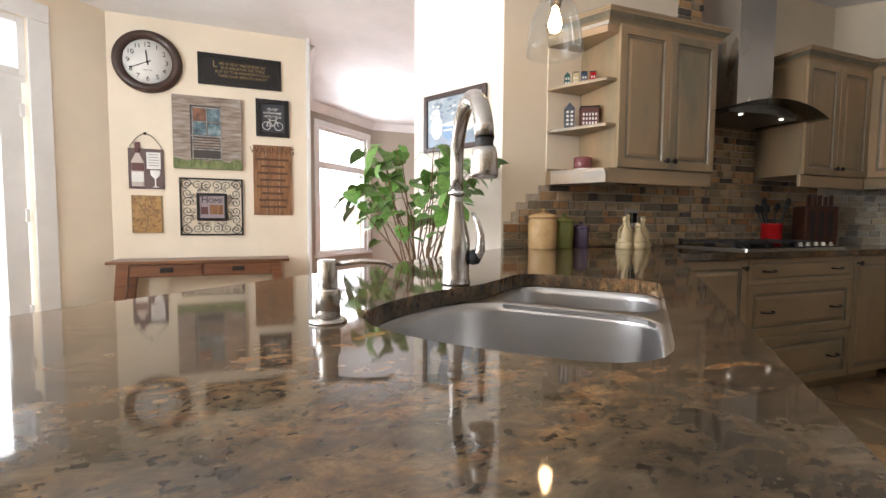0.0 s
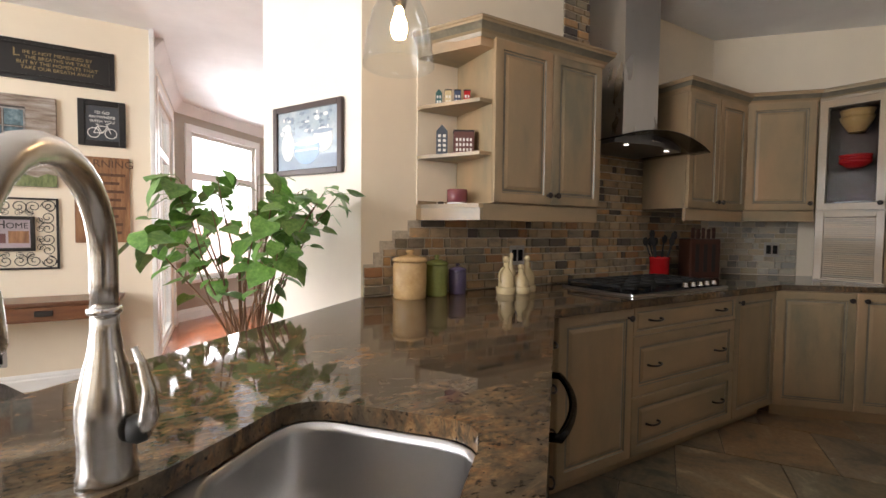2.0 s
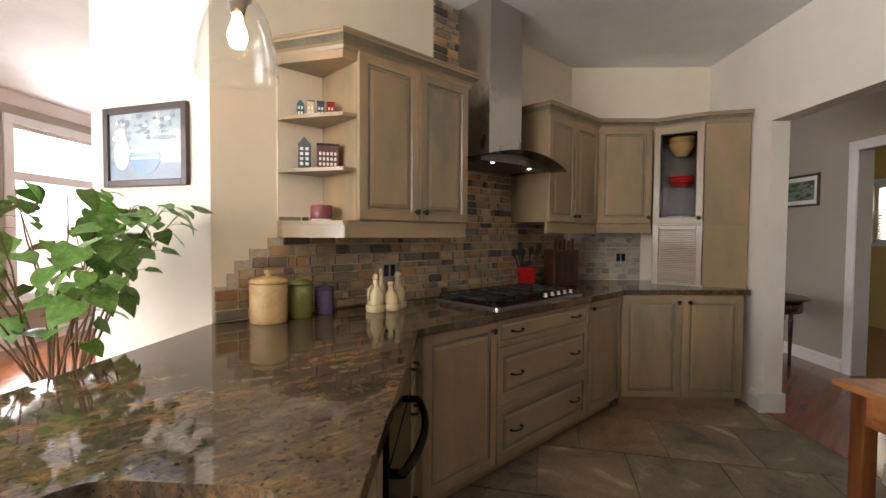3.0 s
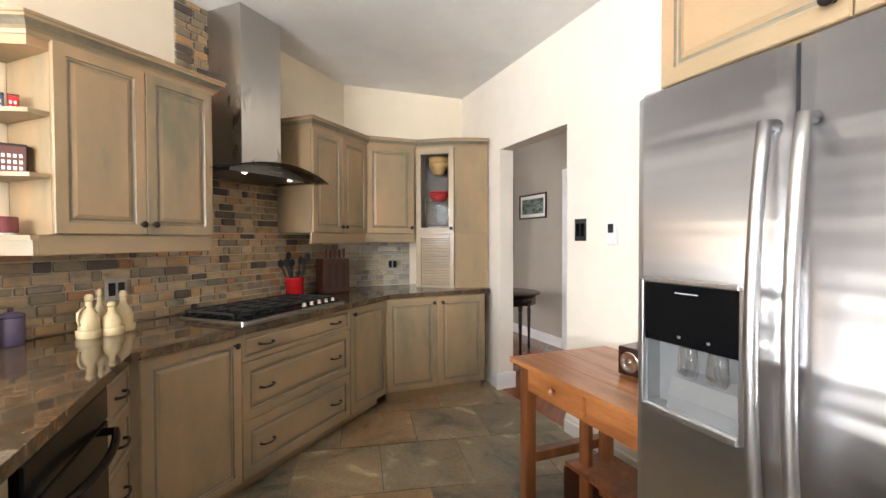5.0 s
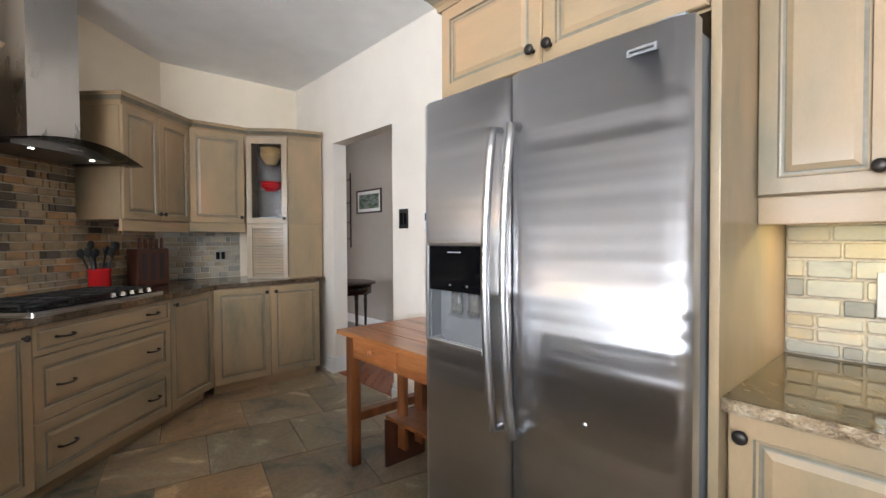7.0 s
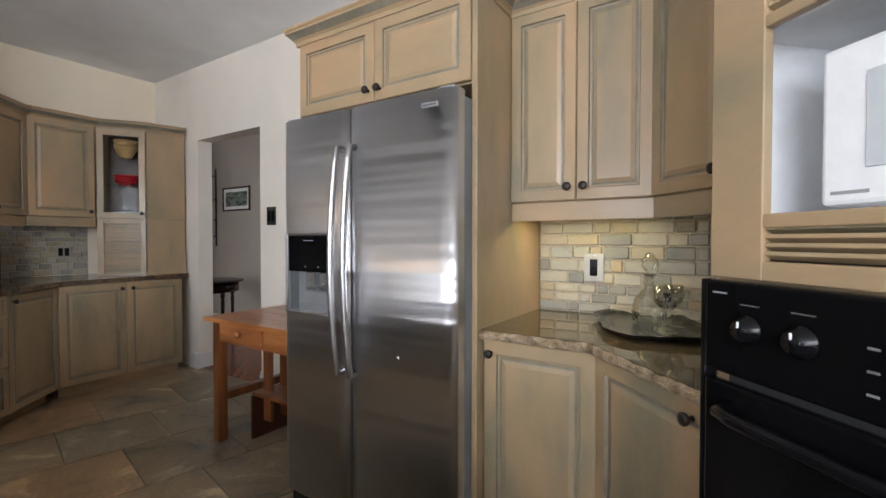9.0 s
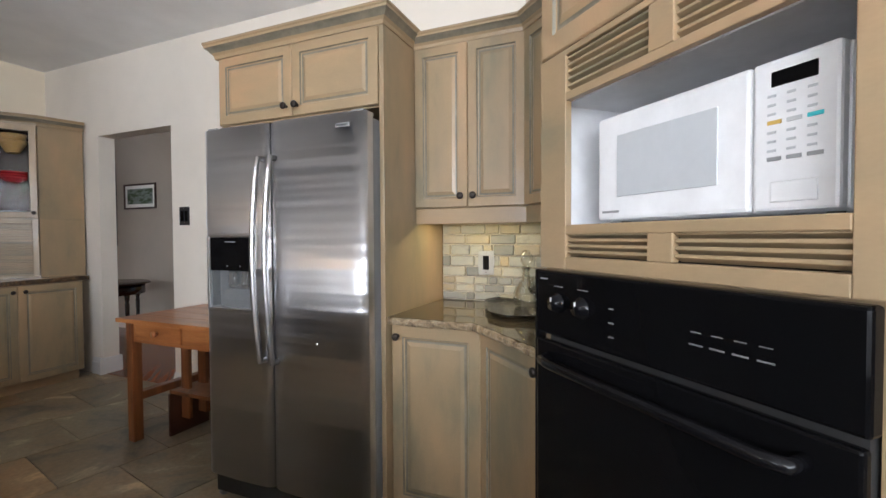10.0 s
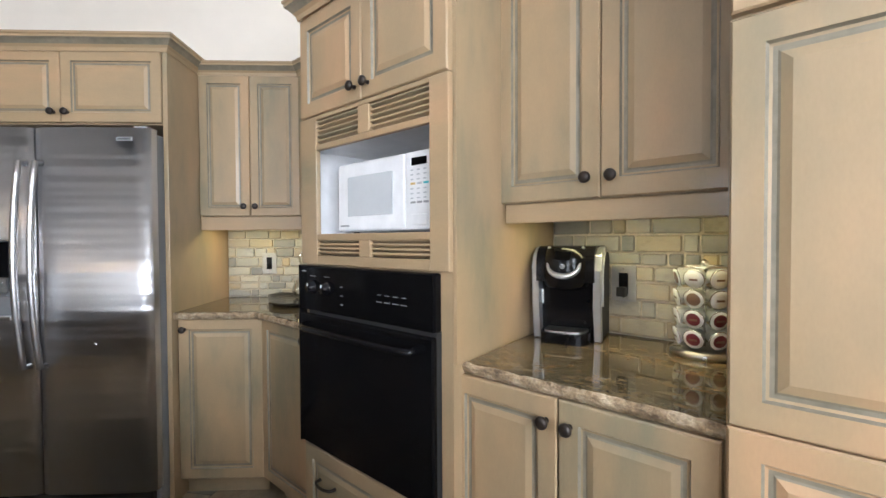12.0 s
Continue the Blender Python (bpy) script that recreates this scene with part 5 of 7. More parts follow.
for i in range(4):
    part("button", B(-0.05 + i * 0.028, -0.034 + i * 0.028, -0.424, -0.415, 1.818, 1.826, bevel=0.002), CHROME, hood)

# ---- things on the cooktop counter ----
def canister(x, y, r, h, material, label):
    t = thing("canister", pose(x, y, TOP), label, "canister", "lidded canisters")
    part("jar", lathe(bmesh.new(), [(r * 0.93, 0), (r * 0.96, 0.006), (r, h * 0.35), (r, h * 0.70), (r * 0.93, h * 0.73), (r * 0.93, h * 0.745)], 32), material, t)
    part("lid", lathe(bmesh.new(), [(r * 0.97, h * 0.745), (r * 1.03, h * 0.755), (r * 1.03, h * 0.79), (r * 0.9, h * 0.84), (r * 0.4, h * 0.885), (r * 0.17, h * 0.89), (r * 0.2, h * 0.93), (r * 0.26, h * 0.965), (r * 0.15, h), (0, h)], 32), material, t)


canister(1.70, 2.395, 0.086, 0.245, CERAMIC_Y, "mustard yellow glazed ceramic canister with a lid")
canister(1.865, 2.41, 0.060, 0.215, CERAMIC_G, "olive green glazed ceramic canister with a lid")
canister(2.005, 2.425, 0.048, 0.165, CERAMIC_P, "small purple glazed ceramic canister with a lid")
oil = thing("oil_and_vinegar_set", pose(2.325, 2.31, TOP, 0, 0, 8), "cream ceramic oil and vinegar bottles in a tray", "bottle set")
for x, y in ((-0.085, 0.0), (0.085, 0.0), (0.0, -0.03)):
    part("stand_cup", lathe(bmesh.new(), [(0.048, 0.0), (0.052, 0.004), (0.054, 0.036), (0.052, 0.039), (0.049, 0.036), (0.047, 0.008), (0, 0.006)], 26, (x, y, 0), caps=False), CERAMIC_C, oil)
for x, y, h, r in ((-0.085, 0.0, 0.185, 0.044), (0.085, 0.0, 0.185, 0.044), (0.0, -0.03, 0.145, 0.044), (0.0, 0.045, 0.20, 0.03)):
    bt = part("bottle", lathe(bmesh.new(), [(r * 0.85, 0.007), (r, 0.03), (r, h * 0.45), (r * 0.85, h * 0.58), (r * 0.45, h * 0.72), (r * 0.34, h * 0.8), (r * 0.36, h * 0.9), (r * 0.3, h * 0.92)], 24, (x, y, 0)), CERAMIC_C, oil)
    part("stopper", lathe(bmesh.new(), [(r * 0.2, h * 0.9), (r * 0.40, h * 0.95), (r * 0.44, h * 1.03), (r * 0.26, h * 1.1), (0, h * 1.11)], 16, (x, y, 0)), CERAMIC_C, bt)
part("handle", tube(bmesh.new(), arc((-0.128, 0, 0.06), (-0.10, 0, 0.145), (-0.022, 0, 0.012), 8), 0.006, 8), CERAMIC_C, oil)
cr = thing("utensil_crock", pose(3.74, 2.39, TOP), "glossy red crock full of black cooking utensils", "crock")
part("crock", lathe(bmesh.new(), [(0.066, 0), (0.068, 0.004), (0.068, 0.145), (0.072, 0.15), (0.072, 0.165), (0.064, 0.166), (0.062, 0.03), (0, 0.028)], 28, caps=False), RED, cr)
rnd = random.Random(4)
for i in range(9):
    a, l = rnd.uniform(0, 6.28), rnd.uniform(0.08, 0.15)
    e = (0.055 * math.cos(a) + 0.05 * math.cos(a), 0.055 * math.sin(a) + 0.03 * math.sin(a), 0.16 + l)
    ut = part("utensil", tube(bmesh.new(), [(0.02 * math.cos(a), 0.02 * math.sin(a), 0.04), e], 0.006, 8), BLACK_MATT, cr)
    part("utensil_head", lathe(bmesh.new(), [(0.006, -0.01), (0.026, 0.01), (0.03, 0.03), (0.02, 0.055), (0.0, 0.06)], 12, e, Matrix.Rotation(0.5 * math.cos(a), 4, "Y") @ Matrix.Diagonal((1, 0.4, 1, 1))), BLACK_MATT, ut)
kb = thing("knife_block", pose(4.16, 2.34, TOP, 0, 0, -20), "dark red-brown wooden knife block with knife handles", "knife block")
part("block", B(-0.13, 0.13, -0.07, 0.07, 0, 0.30, bevel=0.012), KNIFE_WOOD, kb)
for i in range(5):
    part("knife_handle", B(-0.105 + i * 0.045, -0.082 + i * 0.045, -0.05, -0.03, 0.30, 0.385 - 0.01 * (i % 2), bevel=0.006), KNIFE_WOOD, kb)
for i in range(3):
    part("knife_slot", B(-0.09 + i * 0.07, -0.06 + i * 0.07, -0.0725, -0.069, 0.05, 0.26), BLACK_MATT, kb)


def outlet(m, w, h, label, plate, n=2, group="outlets"):
    """Wall plate with dark switch or socket inserts; faces -y."""
    t = thing("wall_outlet", m, label, "outlet", group)
    part("plate", B(-w / 2, w / 2, -0.006, 0.0, -h / 2, h / 2, bevel=0.002), plate, t)
    for i in range(n):
        x = (i - (n - 1) / 2) * w * 0.42
        part("insert", B(x - w * (0.15 if n > 1 else 0.19), x + w * (0.15 if n > 1 else 0.19), -0.009, -0.005, -h * 0.29, h * 0.29, bevel=0.0015), BLACK, t)
    for z in (-h * 0.4, h * 0.4):
        part("screw", lathe(bmesh.new(), [(0.003, 0), (0.002, 0.0012), (0, 0.0015)], 8, (0, -0.006, z), Matrix.Rotation(radians(90), 4, "X")), CHROME, t)
    return t


outlet(at(2.487, 2.509, 0, 1.11), 0.115, 0.12, "steel double outlet plate with black sockets on the stone tiles", PLATE)
outlet(at(4.92, 2.177, -45, 1.127), 0.11, 0.12, "steel double outlet plate with black sockets on the stone tiles", PLATE)
outlet(at(*sd(0.415, -2.398), -135, 1.117), 0.085, 0.125, "silver outlet plate with a black socket on pale tiles", PLATE, 1)
o3 = outlet(at(-0.02, -1.706, 180, 1.10), 0.085, 0.125, "silver outlet plate with a black plug in it", PLATE, 1)
part("plug", B(-0.016, 0.016, -0.035, -0.008, -0.045, -0.012, bevel=0.004), BLACK_MATT, o3)
outlet(at(*sd(3.095, -2.729), -135, 1.435), 0.115, 0.15, "black double light switch on the ivory wall", BLACK_MATT, group="switches")
outlet(at(-0.466, 4.849, 0, 0.265), 0.075, 0.125, "grey outlet plate with a black socket on the cream wall", PLATE, 1)
outlet(at(1.27, 2.926, -61.6, 1.27), 0.075, 0.12, "silver switch plate on the ivory wall behind the plant", PLATE, 1)
ts = thing("thermostat", at(*sd(2.785, -2.729), -135, 1.41), "small cream thermostat on the ivory wall", "thermostat")
part("case", B(-0.04, 0.04, -0.025, 0, -0.075, 0.065, bevel=0.006), WHITE_PLASTIC, ts)
part("screen", B(-0.025, 0.02, -0.027, -0.024, 0.0, 0.055), BLACK_MATT, ts)

# ---- shelf ornaments ----
def house(x, y, z, w, d, h, col, rz, roof="gable", rows=2, cols_n=2, label="", wincol=PAPER):
    t = thing("house_ornament", pose(x, y, z, 0, 0, rz), label, "ornament", "model houses")
    part("house_wall", B(-w / 2, w / 2, -d / 2, d / 2, 0, h * (0.78 if roof != "flat" else 0.92), bevel=0.001), col, t)
    bm = bmesh.new()
    z0 = h * (0.78 if roof != "flat" else 0.92)
    if roof == "flat":
        box(bm, -w / 2 - 0.002, w / 2 + 0.002, -d / 2 - 0.002, d / 2 + 0.002, z0, h, 0.003)
    else:
        vs = [bm.verts.new(p) for p in ((-w / 2, -d / 2, z0), (w / 2, -d / 2, z0), (w / 2, d / 2, z0), (-w / 2, d / 2, z0), (0, -d / 2, h), (0, d / 2, h))]
        for f in ((0, 1, 4), (2, 3, 5), (1, 2, 5, 4), (3, 0, 4, 5), (3, 2, 1, 0)):
            bm.faces.new([vs[i] for i in f])
    part("roof", bm, BLACK_MATT if roof == "flat" else col, t)
    for r in range(rows):
        for k in range(cols_n):
            cx = (k + 0.5) / cols_n * w * 0.86 - w * 0.43
            cz = h * 0.12 + r * h * 0.62 / rows
            part("window", B(cx - w * 0.25 / cols_n, cx + w * 0.25 / cols_n, -d / 2 - 0.0012, -d / 2 + 0.0005, cz, cz + h * 0.36 / rows), wincol, t)


TEALP = mat("teal_paint", (0.02, 0.10, 0.10), 0.5)
NAVY = mat("navy_paint", (0.03, 0.05, 0.10), 0.5)
SLATEB = mat("slate_blue_paint", (0.06, 0.075, 0.10), 0.5)
BRICKP = mat("brown_red_paint", (0.12, 0.045, 0.04), 0.6)
for i, (col, lab) in enumerate(((TEALP, "small teal wooden model house on the top shelf"), (CERAMIC_C, "small cream wooden model house on the top shelf"), (NAVY, "small navy wooden model house on the top shelf"), (RED, "small red wooden model house on the top shelf"))):
    house(1.885 + i * 0.036, 2.44 - i * 0.035, 1.913, 0.034, 0.03, 0.085 - 0.004 * i, col, -30, "gable" if i == 0 else "flat", 2, 2, lab)
house(1.90, 2.43, 1.653, 0.06, 0.045, 0.16, SLATEB, -30, "gable", 4, 2, "tall slate blue model house on the middle shelf")
house(1.985, 2.35, 1.653, 0.105, 0.07, 0.125, BRICKP, -30, "flat", 3, 5, "wide brown-red model house with rows of windows")
cd = thing("candle_jar", pose(1.955, 2.36, 1.395), "dark pink candle in a glass jar with a white base", "candle")
PINK = mat("pink_wax", (0.22, 0.06, 0.07), 0.25, sub=0.1)
part("jar", lathe(bmesh.new(), [(0.048, 0.0), (0.05, 0.004), (0.052, 0.01)], 24), WHITE_PLASTIC, cd)
part("wax", lathe(bmesh.new(), [(0.05, 0.01), (0.054, 0.02), (0.054, 0.075), (0.05, 0.078), (0, 0.076)], 24), PINK, cd)
tt = at(4.815, 1.855, -81)


def bowl_stack(name, x, y, z, r, h, n, material, label):
    t = thing(name, tt @ Matrix.Translation((x, y, z)), label, "bowl", "bowls in the glass cabinet")
    for i in range(n):
        part("bowl", lathe(bmesh.new(), [(r * 0.45, 0), (r * 0.5, 0.005), (r * 0.9, h * 0.7), (r, h), (r * 0.95, h), (r * 0.45, 0.01), (0, 0.009)], 24, (0, 0, i * h * 0.45), caps=False), material, t)


BASKET = mat("straw_wood", (0.45, 0.27, 0.10), 0.5, scale=20, stretch=(1, 1, 8), grain=0.3)
bowl_stack("serving_bowls", 0.19, 0.15, 2.01, 0.10, 0.11, 2, BASKET, "stacked honey-coloured serving bowls in the cabinet")
bowl_stack("red_bowls", 0.19, 0.15, 1.747, 0.10, 0.05, 3, RED, "stack of red bowls on the glass shelf")
bowl_stack("white_plates", 0.19, 0.15, 1.441, 0.11, 0.03, 3, WHITE_PLASTIC, "stack of white plates in the cabinet")

# ---- pendant ----
SHADE_GLASS = thin_glass("shade_glass", 0.07)
pd = thing("pendant_lamp", pose(1.368, 1.819, 0), "clear glass bell pendant lamp with a glowing bulb", "pendant lamp")
part("rod", tube(bmesh.new(), [(0, 0, 2.12), (0, 0, CEILING - 0.02)], 0.006, 10), NICKEL, pd)
part("canopy", lathe(bmesh.new(), [(0.06, CEILING - 0.001), (0.058, CEILING - 0.018), (0.01, CEILING - 0.026)], 24), NICKEL, pd)
part("socket", lathe(bmesh.new(), [(0.012, 2.14), (0.03, 2.125), (0.042, 2.10), (0.042, 2.075), (0.03, 2.07), (0.022, 2.03), (0.0, 2.03)], 24), NICKEL, pd)
part("shade", lathe(bmesh.new(), [(0.04, 2.078), (0.07, 2.06), (0.095, 2.01), (0.114, 1.94), (0.123, 1.86), (0.126, 1.83), (0.124, 1.83), (0.121, 1.86), (0.112, 1.94), (0.093, 2.01), (0.068, 2.057), (0.04, 2.075)], 40, caps=False), SHADE_GLASS, pd, "clear glass bell shade").visible_shadow = False
part("bulb", lathe(bmesh.new(), [(0.013, 2.03), (0.016, 2.01), (0.028, 1.975), (0.03, 1.955), (0.022, 1.93), (0.0, 1.92)], 20), MIRROR_GLOW, pd)

# ---- framed picture by the plant ----
def framed(name, m, w, h, frame_mat, art, label, border=0.03, depth=0.025, matt=0.0, category="picture"):
    """Framed picture; centre at the pose, faces -y."""
    t = thing(name, m, label, category, "pictures")
    bm = bmesh.new()
    for a in ((-w / 2, -w / 2 + border, -h / 2, h / 2), (w / 2 - border, w / 2, -h / 2, h / 2), (-w / 2 + border, w / 2 - border, -h / 2, -h / 2 + border), (-w / 2 + border, w / 2 - border, h / 2 - border, h / 2)):
        box(bm, a[0], a[1], -depth, 0, a[2], a[3], 0.004)
    part("frame", bm, frame_mat, t)
    if matt:
        part("mount", B(-w / 2 + border, w / 2 - border, -depth * 0.35, 0, -h / 2 + border, h / 2 - border), PAPER, t)
    i = border + matt
    part("print", B(-w / 2 + i, w / 2 - i, -depth * 0.4 - 0.001, 0, -h / 2 + i, h / 2 - i), art, t)
    return t


def ellipse(parent, cx, cz, rx, rz, y, material, name="painted_shape", n=20, cut=None):
    bm = bmesh.new()
    pts = []
    for i in range(n):
        a = 2 * math.pi * i / n
        z = cz + rz * math.sin(a)
        pts.append((cx + rx * math.cos(a), min(z, cut) if cut is not None else z))
    f = [bm.verts.new((x, y, z)) for x, z in pts]
    b = [bm.verts.new((x, y + 0.001, z)) for x, z in pts]
    bm.faces.new(f)
    for i in range(n):
        bm.faces.new((f[i], f[(i + 1) % n], b[(i + 1) % n], b[i]))
    return part(name, bm, material, parent)


BLUE_ART = mat("pale_blue_painting", (0.5, 0.56, 0.62), 0.15, scale=9, grain=0.2, cols=[(0.22, 0.29, 0.38), (0.36, 0.42, 0.47), (0.52, 0.55, 0.56)])
BLUE_POT = mat("blue_painted_pot", (0.18, 0.30, 0.48), 0.15, scale=8)
FRAME_BROWN = mat("dark_brown_frame", (0.045, 0.022, 0.016), 0.3, scale=12, grain=0.1)
fp = framed("picture", Matrix.Translation((1.309, 2.862, 1.745)) @ Matrix.Rotation(radians(-61.6), 4, "Z"), 0.53, 0.385, FRAME_BROWN, BLUE_ART, "dark brown framed still life of blue and white crocks", 0.032)
ART_DARK = mat("painted_foliage", (0.2, 0.25, 0.3), 0.3, scale=26, distort=1.5, cols=[(0.07, 0.10, 0.14), (0.26, 0.32, 0.38)])
ART_SHADE = mat("painted_table_shade", (0.24, 0.30, 0.38), 0.3, scale=10)
part("painted_table", B(-0.23, 0.23, -0.0125, -0.0112, -0.158, -0.085), ART_SHADE, fp)
rn_a = random.Random(21)
for i in range(46):
    ax, az = rn_a.uniform(-0.21, 0.21), rn_a.uniform(0.035, 0.145)
    ellipse(fp, ax, az, rn_a.uniform(0.006, 0.02), rn_a.uniform(0.005, 0.014), -0.0120 - i * 0.00001, ART_DARK if i % 3 else PAPER, "painted_leaf", 8)
ellipse(fp, 0.12, -0.01, 0.075, 0.066, -0.0134, PAPER)
ellipse(fp, 0.12, 0.035, 0.078, 0.012, -0.0137, ART_SHADE)
ellipse(fp, -0.15, -0.03, 0.052, 0.08, -0.0134, PAPER)
ellipse(fp, -0.15, 0.065, 0.026, 0.03, -0.0134, PAPER)
ellipse(fp, 0.0, -0.05, 0.10, 0.085, -0.0142, BLUE_POT, cut=-0.02)
ellipse(fp, 0.0, -0.02, 0.10, 0.014, -0.0149, PAPER)
part("painted_band", B(-0.088, 0.088, -0.0152, -0.0142, -0.062, -0.052), PAPER, fp)

# ---- gallery wall ----
G = 4.848
ckk = thing("wall_clock", at(-0.868, G, 0, 2.487), "large round wall clock with a dark bronze rim and white dial", "clock")
MY = Matrix.Rotation(radians(90), 4, "X")
part("rim", lathe(bmesh.new(), [(0.274, 0), (0.274, 0.02), (0.262, 0.045), (0.235, 0.055), (0.21, 0.045), (0.195, 0.03), (0.19, 0.0)], 48, m=MY, caps=False), FRAME_BROWN, ckk)
part("dial", lathe(bmesh.new(), [(0.2, 0.0), (0.2, 0.018), (0.0, 0.018)], 40, m=MY), PAPER, ckk)
for k in range(1, 13):
    a = radians(90 - 30 * k)
    letters(str(k), 0.058, INK, ckk, Matrix.Translation((0.15 * math.cos(a), -0.019, 0.15 * math.sin(a))) @ FACE, "numeral")
for ang, l, w in ((radians(90 - 354), 0.10, 0.011), (radians(90 + 116), 0.15, 0.007)):
    bm = box(bmesh.new(), -0.03, l, -0.022, -0.0205, -w / 2, w / 2)
    part("pointer", bm, INK, ckk, m=Matrix.Rotation(-ang, 4, "Y"))
part("pivot", lathe(bmesh.new(), [(0.012, 0.018), (0.012, 0.024), (0, 0.026)], 16, m=MY), INK, ckk)
part("maker_bar", B(-0.035, 0.035, -0.0195, -0.0175, -0.075, -0.07), GREY_PLASTIC, ckk)

PLAQUE = mat("black_tin", (0.016, 0.014, 0.013), 0.35, 0.3, scale=12, bump=0.15)
sg = thing("wall_plaque", at(-0.107, G, 0, 2.49), "long black embossed plaque with a gold saying", "plaque")
part("board", B(-0.365, 0.365, -0.018, 0, -0.145, 0.145, bevel=0.004), PLAQUE, sg)
bm = bmesh.new()
for a in ((-0.345, 0.345, 0.105, 0.118), (-0.345, 0.345, -0.118, -0.105), (-0.345, -0.33, -0.105, 0.105), (0.33, 0.345, -0.105, 0.105)):
    box(bm, a[0], a[1], -0.024, -0.017, a[2], a[3], 0.003)
part("embossed_border", bm, PLAQUE, sg)
for i, line in enumerate(("IFE IS NOT MEASURED BY", "THE BREATHS WE TAKE", "BUT BY THE MOMENTS THAT", "TAKE OUR BREATH AWAY")):
    letters(line, 0.036, GOLD, sg, Matrix.Translation((0.02, -0.019, 0.055 - i * 0.037)) @ FACE)
letters("L", 0.085, GOLD, sg, Matrix.Translation((-0.22, -0.019, 0.045)) @ FACE, "initial")

# canvas of a barn window
BARN = mat("barn_boards", (0.25, 0.2, 0.16), 0.6, scale=5, stretch=(1.2, 1, 9), detail=8, grain=0.35, cols=[(0.09, 0.07, 0.055), (0.22, 0.165, 0.125), (0.33, 0.28, 0.24), (0.46, 0.42, 0.37)], span=(0.25, 0.75))
GRASS = mat("painted_grass", (0.14, 0.18, 0.06), 0.6, scale=18, stretch=(2, 1, 0.6), grain=0.4, cols=[(0.06, 0.09, 0.02), (0.22, 0.25, 0.10)])
cv = thing("canvas_picture", at(-0.397, G, 0, 1.888), "unframed canvas painting of a weathered barn window", "picture", "pictures")
part("canvas", B(-0.29, 0.29, -0.035, 0, -0.335, 0.335, bevel=0.003), BARN, cv)
bm = bmesh.new()
vs = [(-0.289, -0.334), (0.289, -0.334)] + [(0.289 - i * 0.0578, -0.25 + 0.02 * math.sin(i * 2.1)) for i in range(11)]
bm.faces.new([bm.verts.new((x, -0.0362, z)) for x, z in vs])
part("painted_grass", bm, GRASS, cv)
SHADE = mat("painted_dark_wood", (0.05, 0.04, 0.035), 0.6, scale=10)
part("painted_opening", B(-0.145, 0.115, -0.0375, -0.034, -0.25, 0.25), SHADE, cv)
PANES = (mat("painted_orange", (0.17, 0.075, 0.04), 0.5, scale=14, cols=[(0.05, 0.03, 0.025), (0.28, 0.12, 0.06)]), mat("painted_teal", (0.06, 0.13, 0.15), 0.5, scale=14, cols=[(0.015, 0.03, 0.04), (0.10, 0.17, 0.20), (0.3, 0.38, 0.4)]))
for x, z, k in ((-0.12, 0.11, 0), (0.0, 0.11, 1), (-0.12, -0.02, 1), (0.0, -0.02, 1)):
    part("painted_pane", B(x, x + 0.105, -0.039, -0.037, z, z + 0.115), PANES[k], cv)
bm = bmesh.new()
for a in ((-0.13, 0.115, 0.225, 0.235), (-0.13, -0.122, -0.24, 0.235), (0.105, 0.115, -0.24, 0.235), (-0.13, 0.115, 0.098, 0.105), (-0.012, -0.004, -0.02, 0.23), (-0.14, 0.12, -0.036, -0.025), (-0.13, 0.115, -0.16, -0.15), (-0.14, 0.12, -0.245, -0.235)):
    box(bm, a[0], a[1], -0.0405, -0.037, a[2], a[3])
part("painted_sash", bm, mat("painted_grey_sash", (0.3, 0.28, 0.26), 0.6, scale=25, cols=[(0.12, 0.10, 0.09), (0.42, 0.40, 0.38)]), cv)
for i in range(4):
    part("painted_slat", B(-0.12, 0.1, -0.039, -0.037, -0.14 + i * 0.025, -0.125 + i * 0.025), BARN, cv)

SLATE_INK = mat("charcoal_print", (0.045, 0.05, 0.06), 0.5, scale=10)
bk = framed("bicycle_picture", at(0.172, G, 0, 2.077), 0.305, 0.36, PLAQUE, SLATE_INK, "black framed print of a white bicycle and words", 0.045)
for i, line in enumerate(("I'D GO", "ANYWHERE", "WITH YOU")):
    letters(line, 0.032, PAPER, bk, Matrix.Translation((0, -0.0115, 0.085 - i * 0.035)) @ FACE)
for x in (-0.055, 0.055):
    bm = bmesh.new()
    tube(bm, [(x + 0.038 * math.cos(a * 0.3142), -0.012, -0.075 + 0.038 * math.sin(a * 0.3142)) for a in range(21)], 0.003, 6)
    part("drawn_wheel", bm, PAPER, bk)
bm = bmesh.new()
for p, q in (((-0.055, -0.075), (-0.03, -0.02)), ((-0.03, -0.02), (0.035, -0.02)), ((-0.03, -0.02), (0.0, -0.075)), ((0.0, -0.075), (0.035, -0.02)), ((-0.055, -0.075), (0.0, -0.075)), ((0.03, -0.01), (0.055, -0.075)), ((0.02, -0.003), (0.045, -0.003)), ((-0.042, -0.008), (-0.02, -0.008))):
    tube(bm, [(p[0], -0.012, p[1]), (q[0], -0.012, q[1])], 0.003, 6)
part("drawn_frame", bm, PAPER, bk)

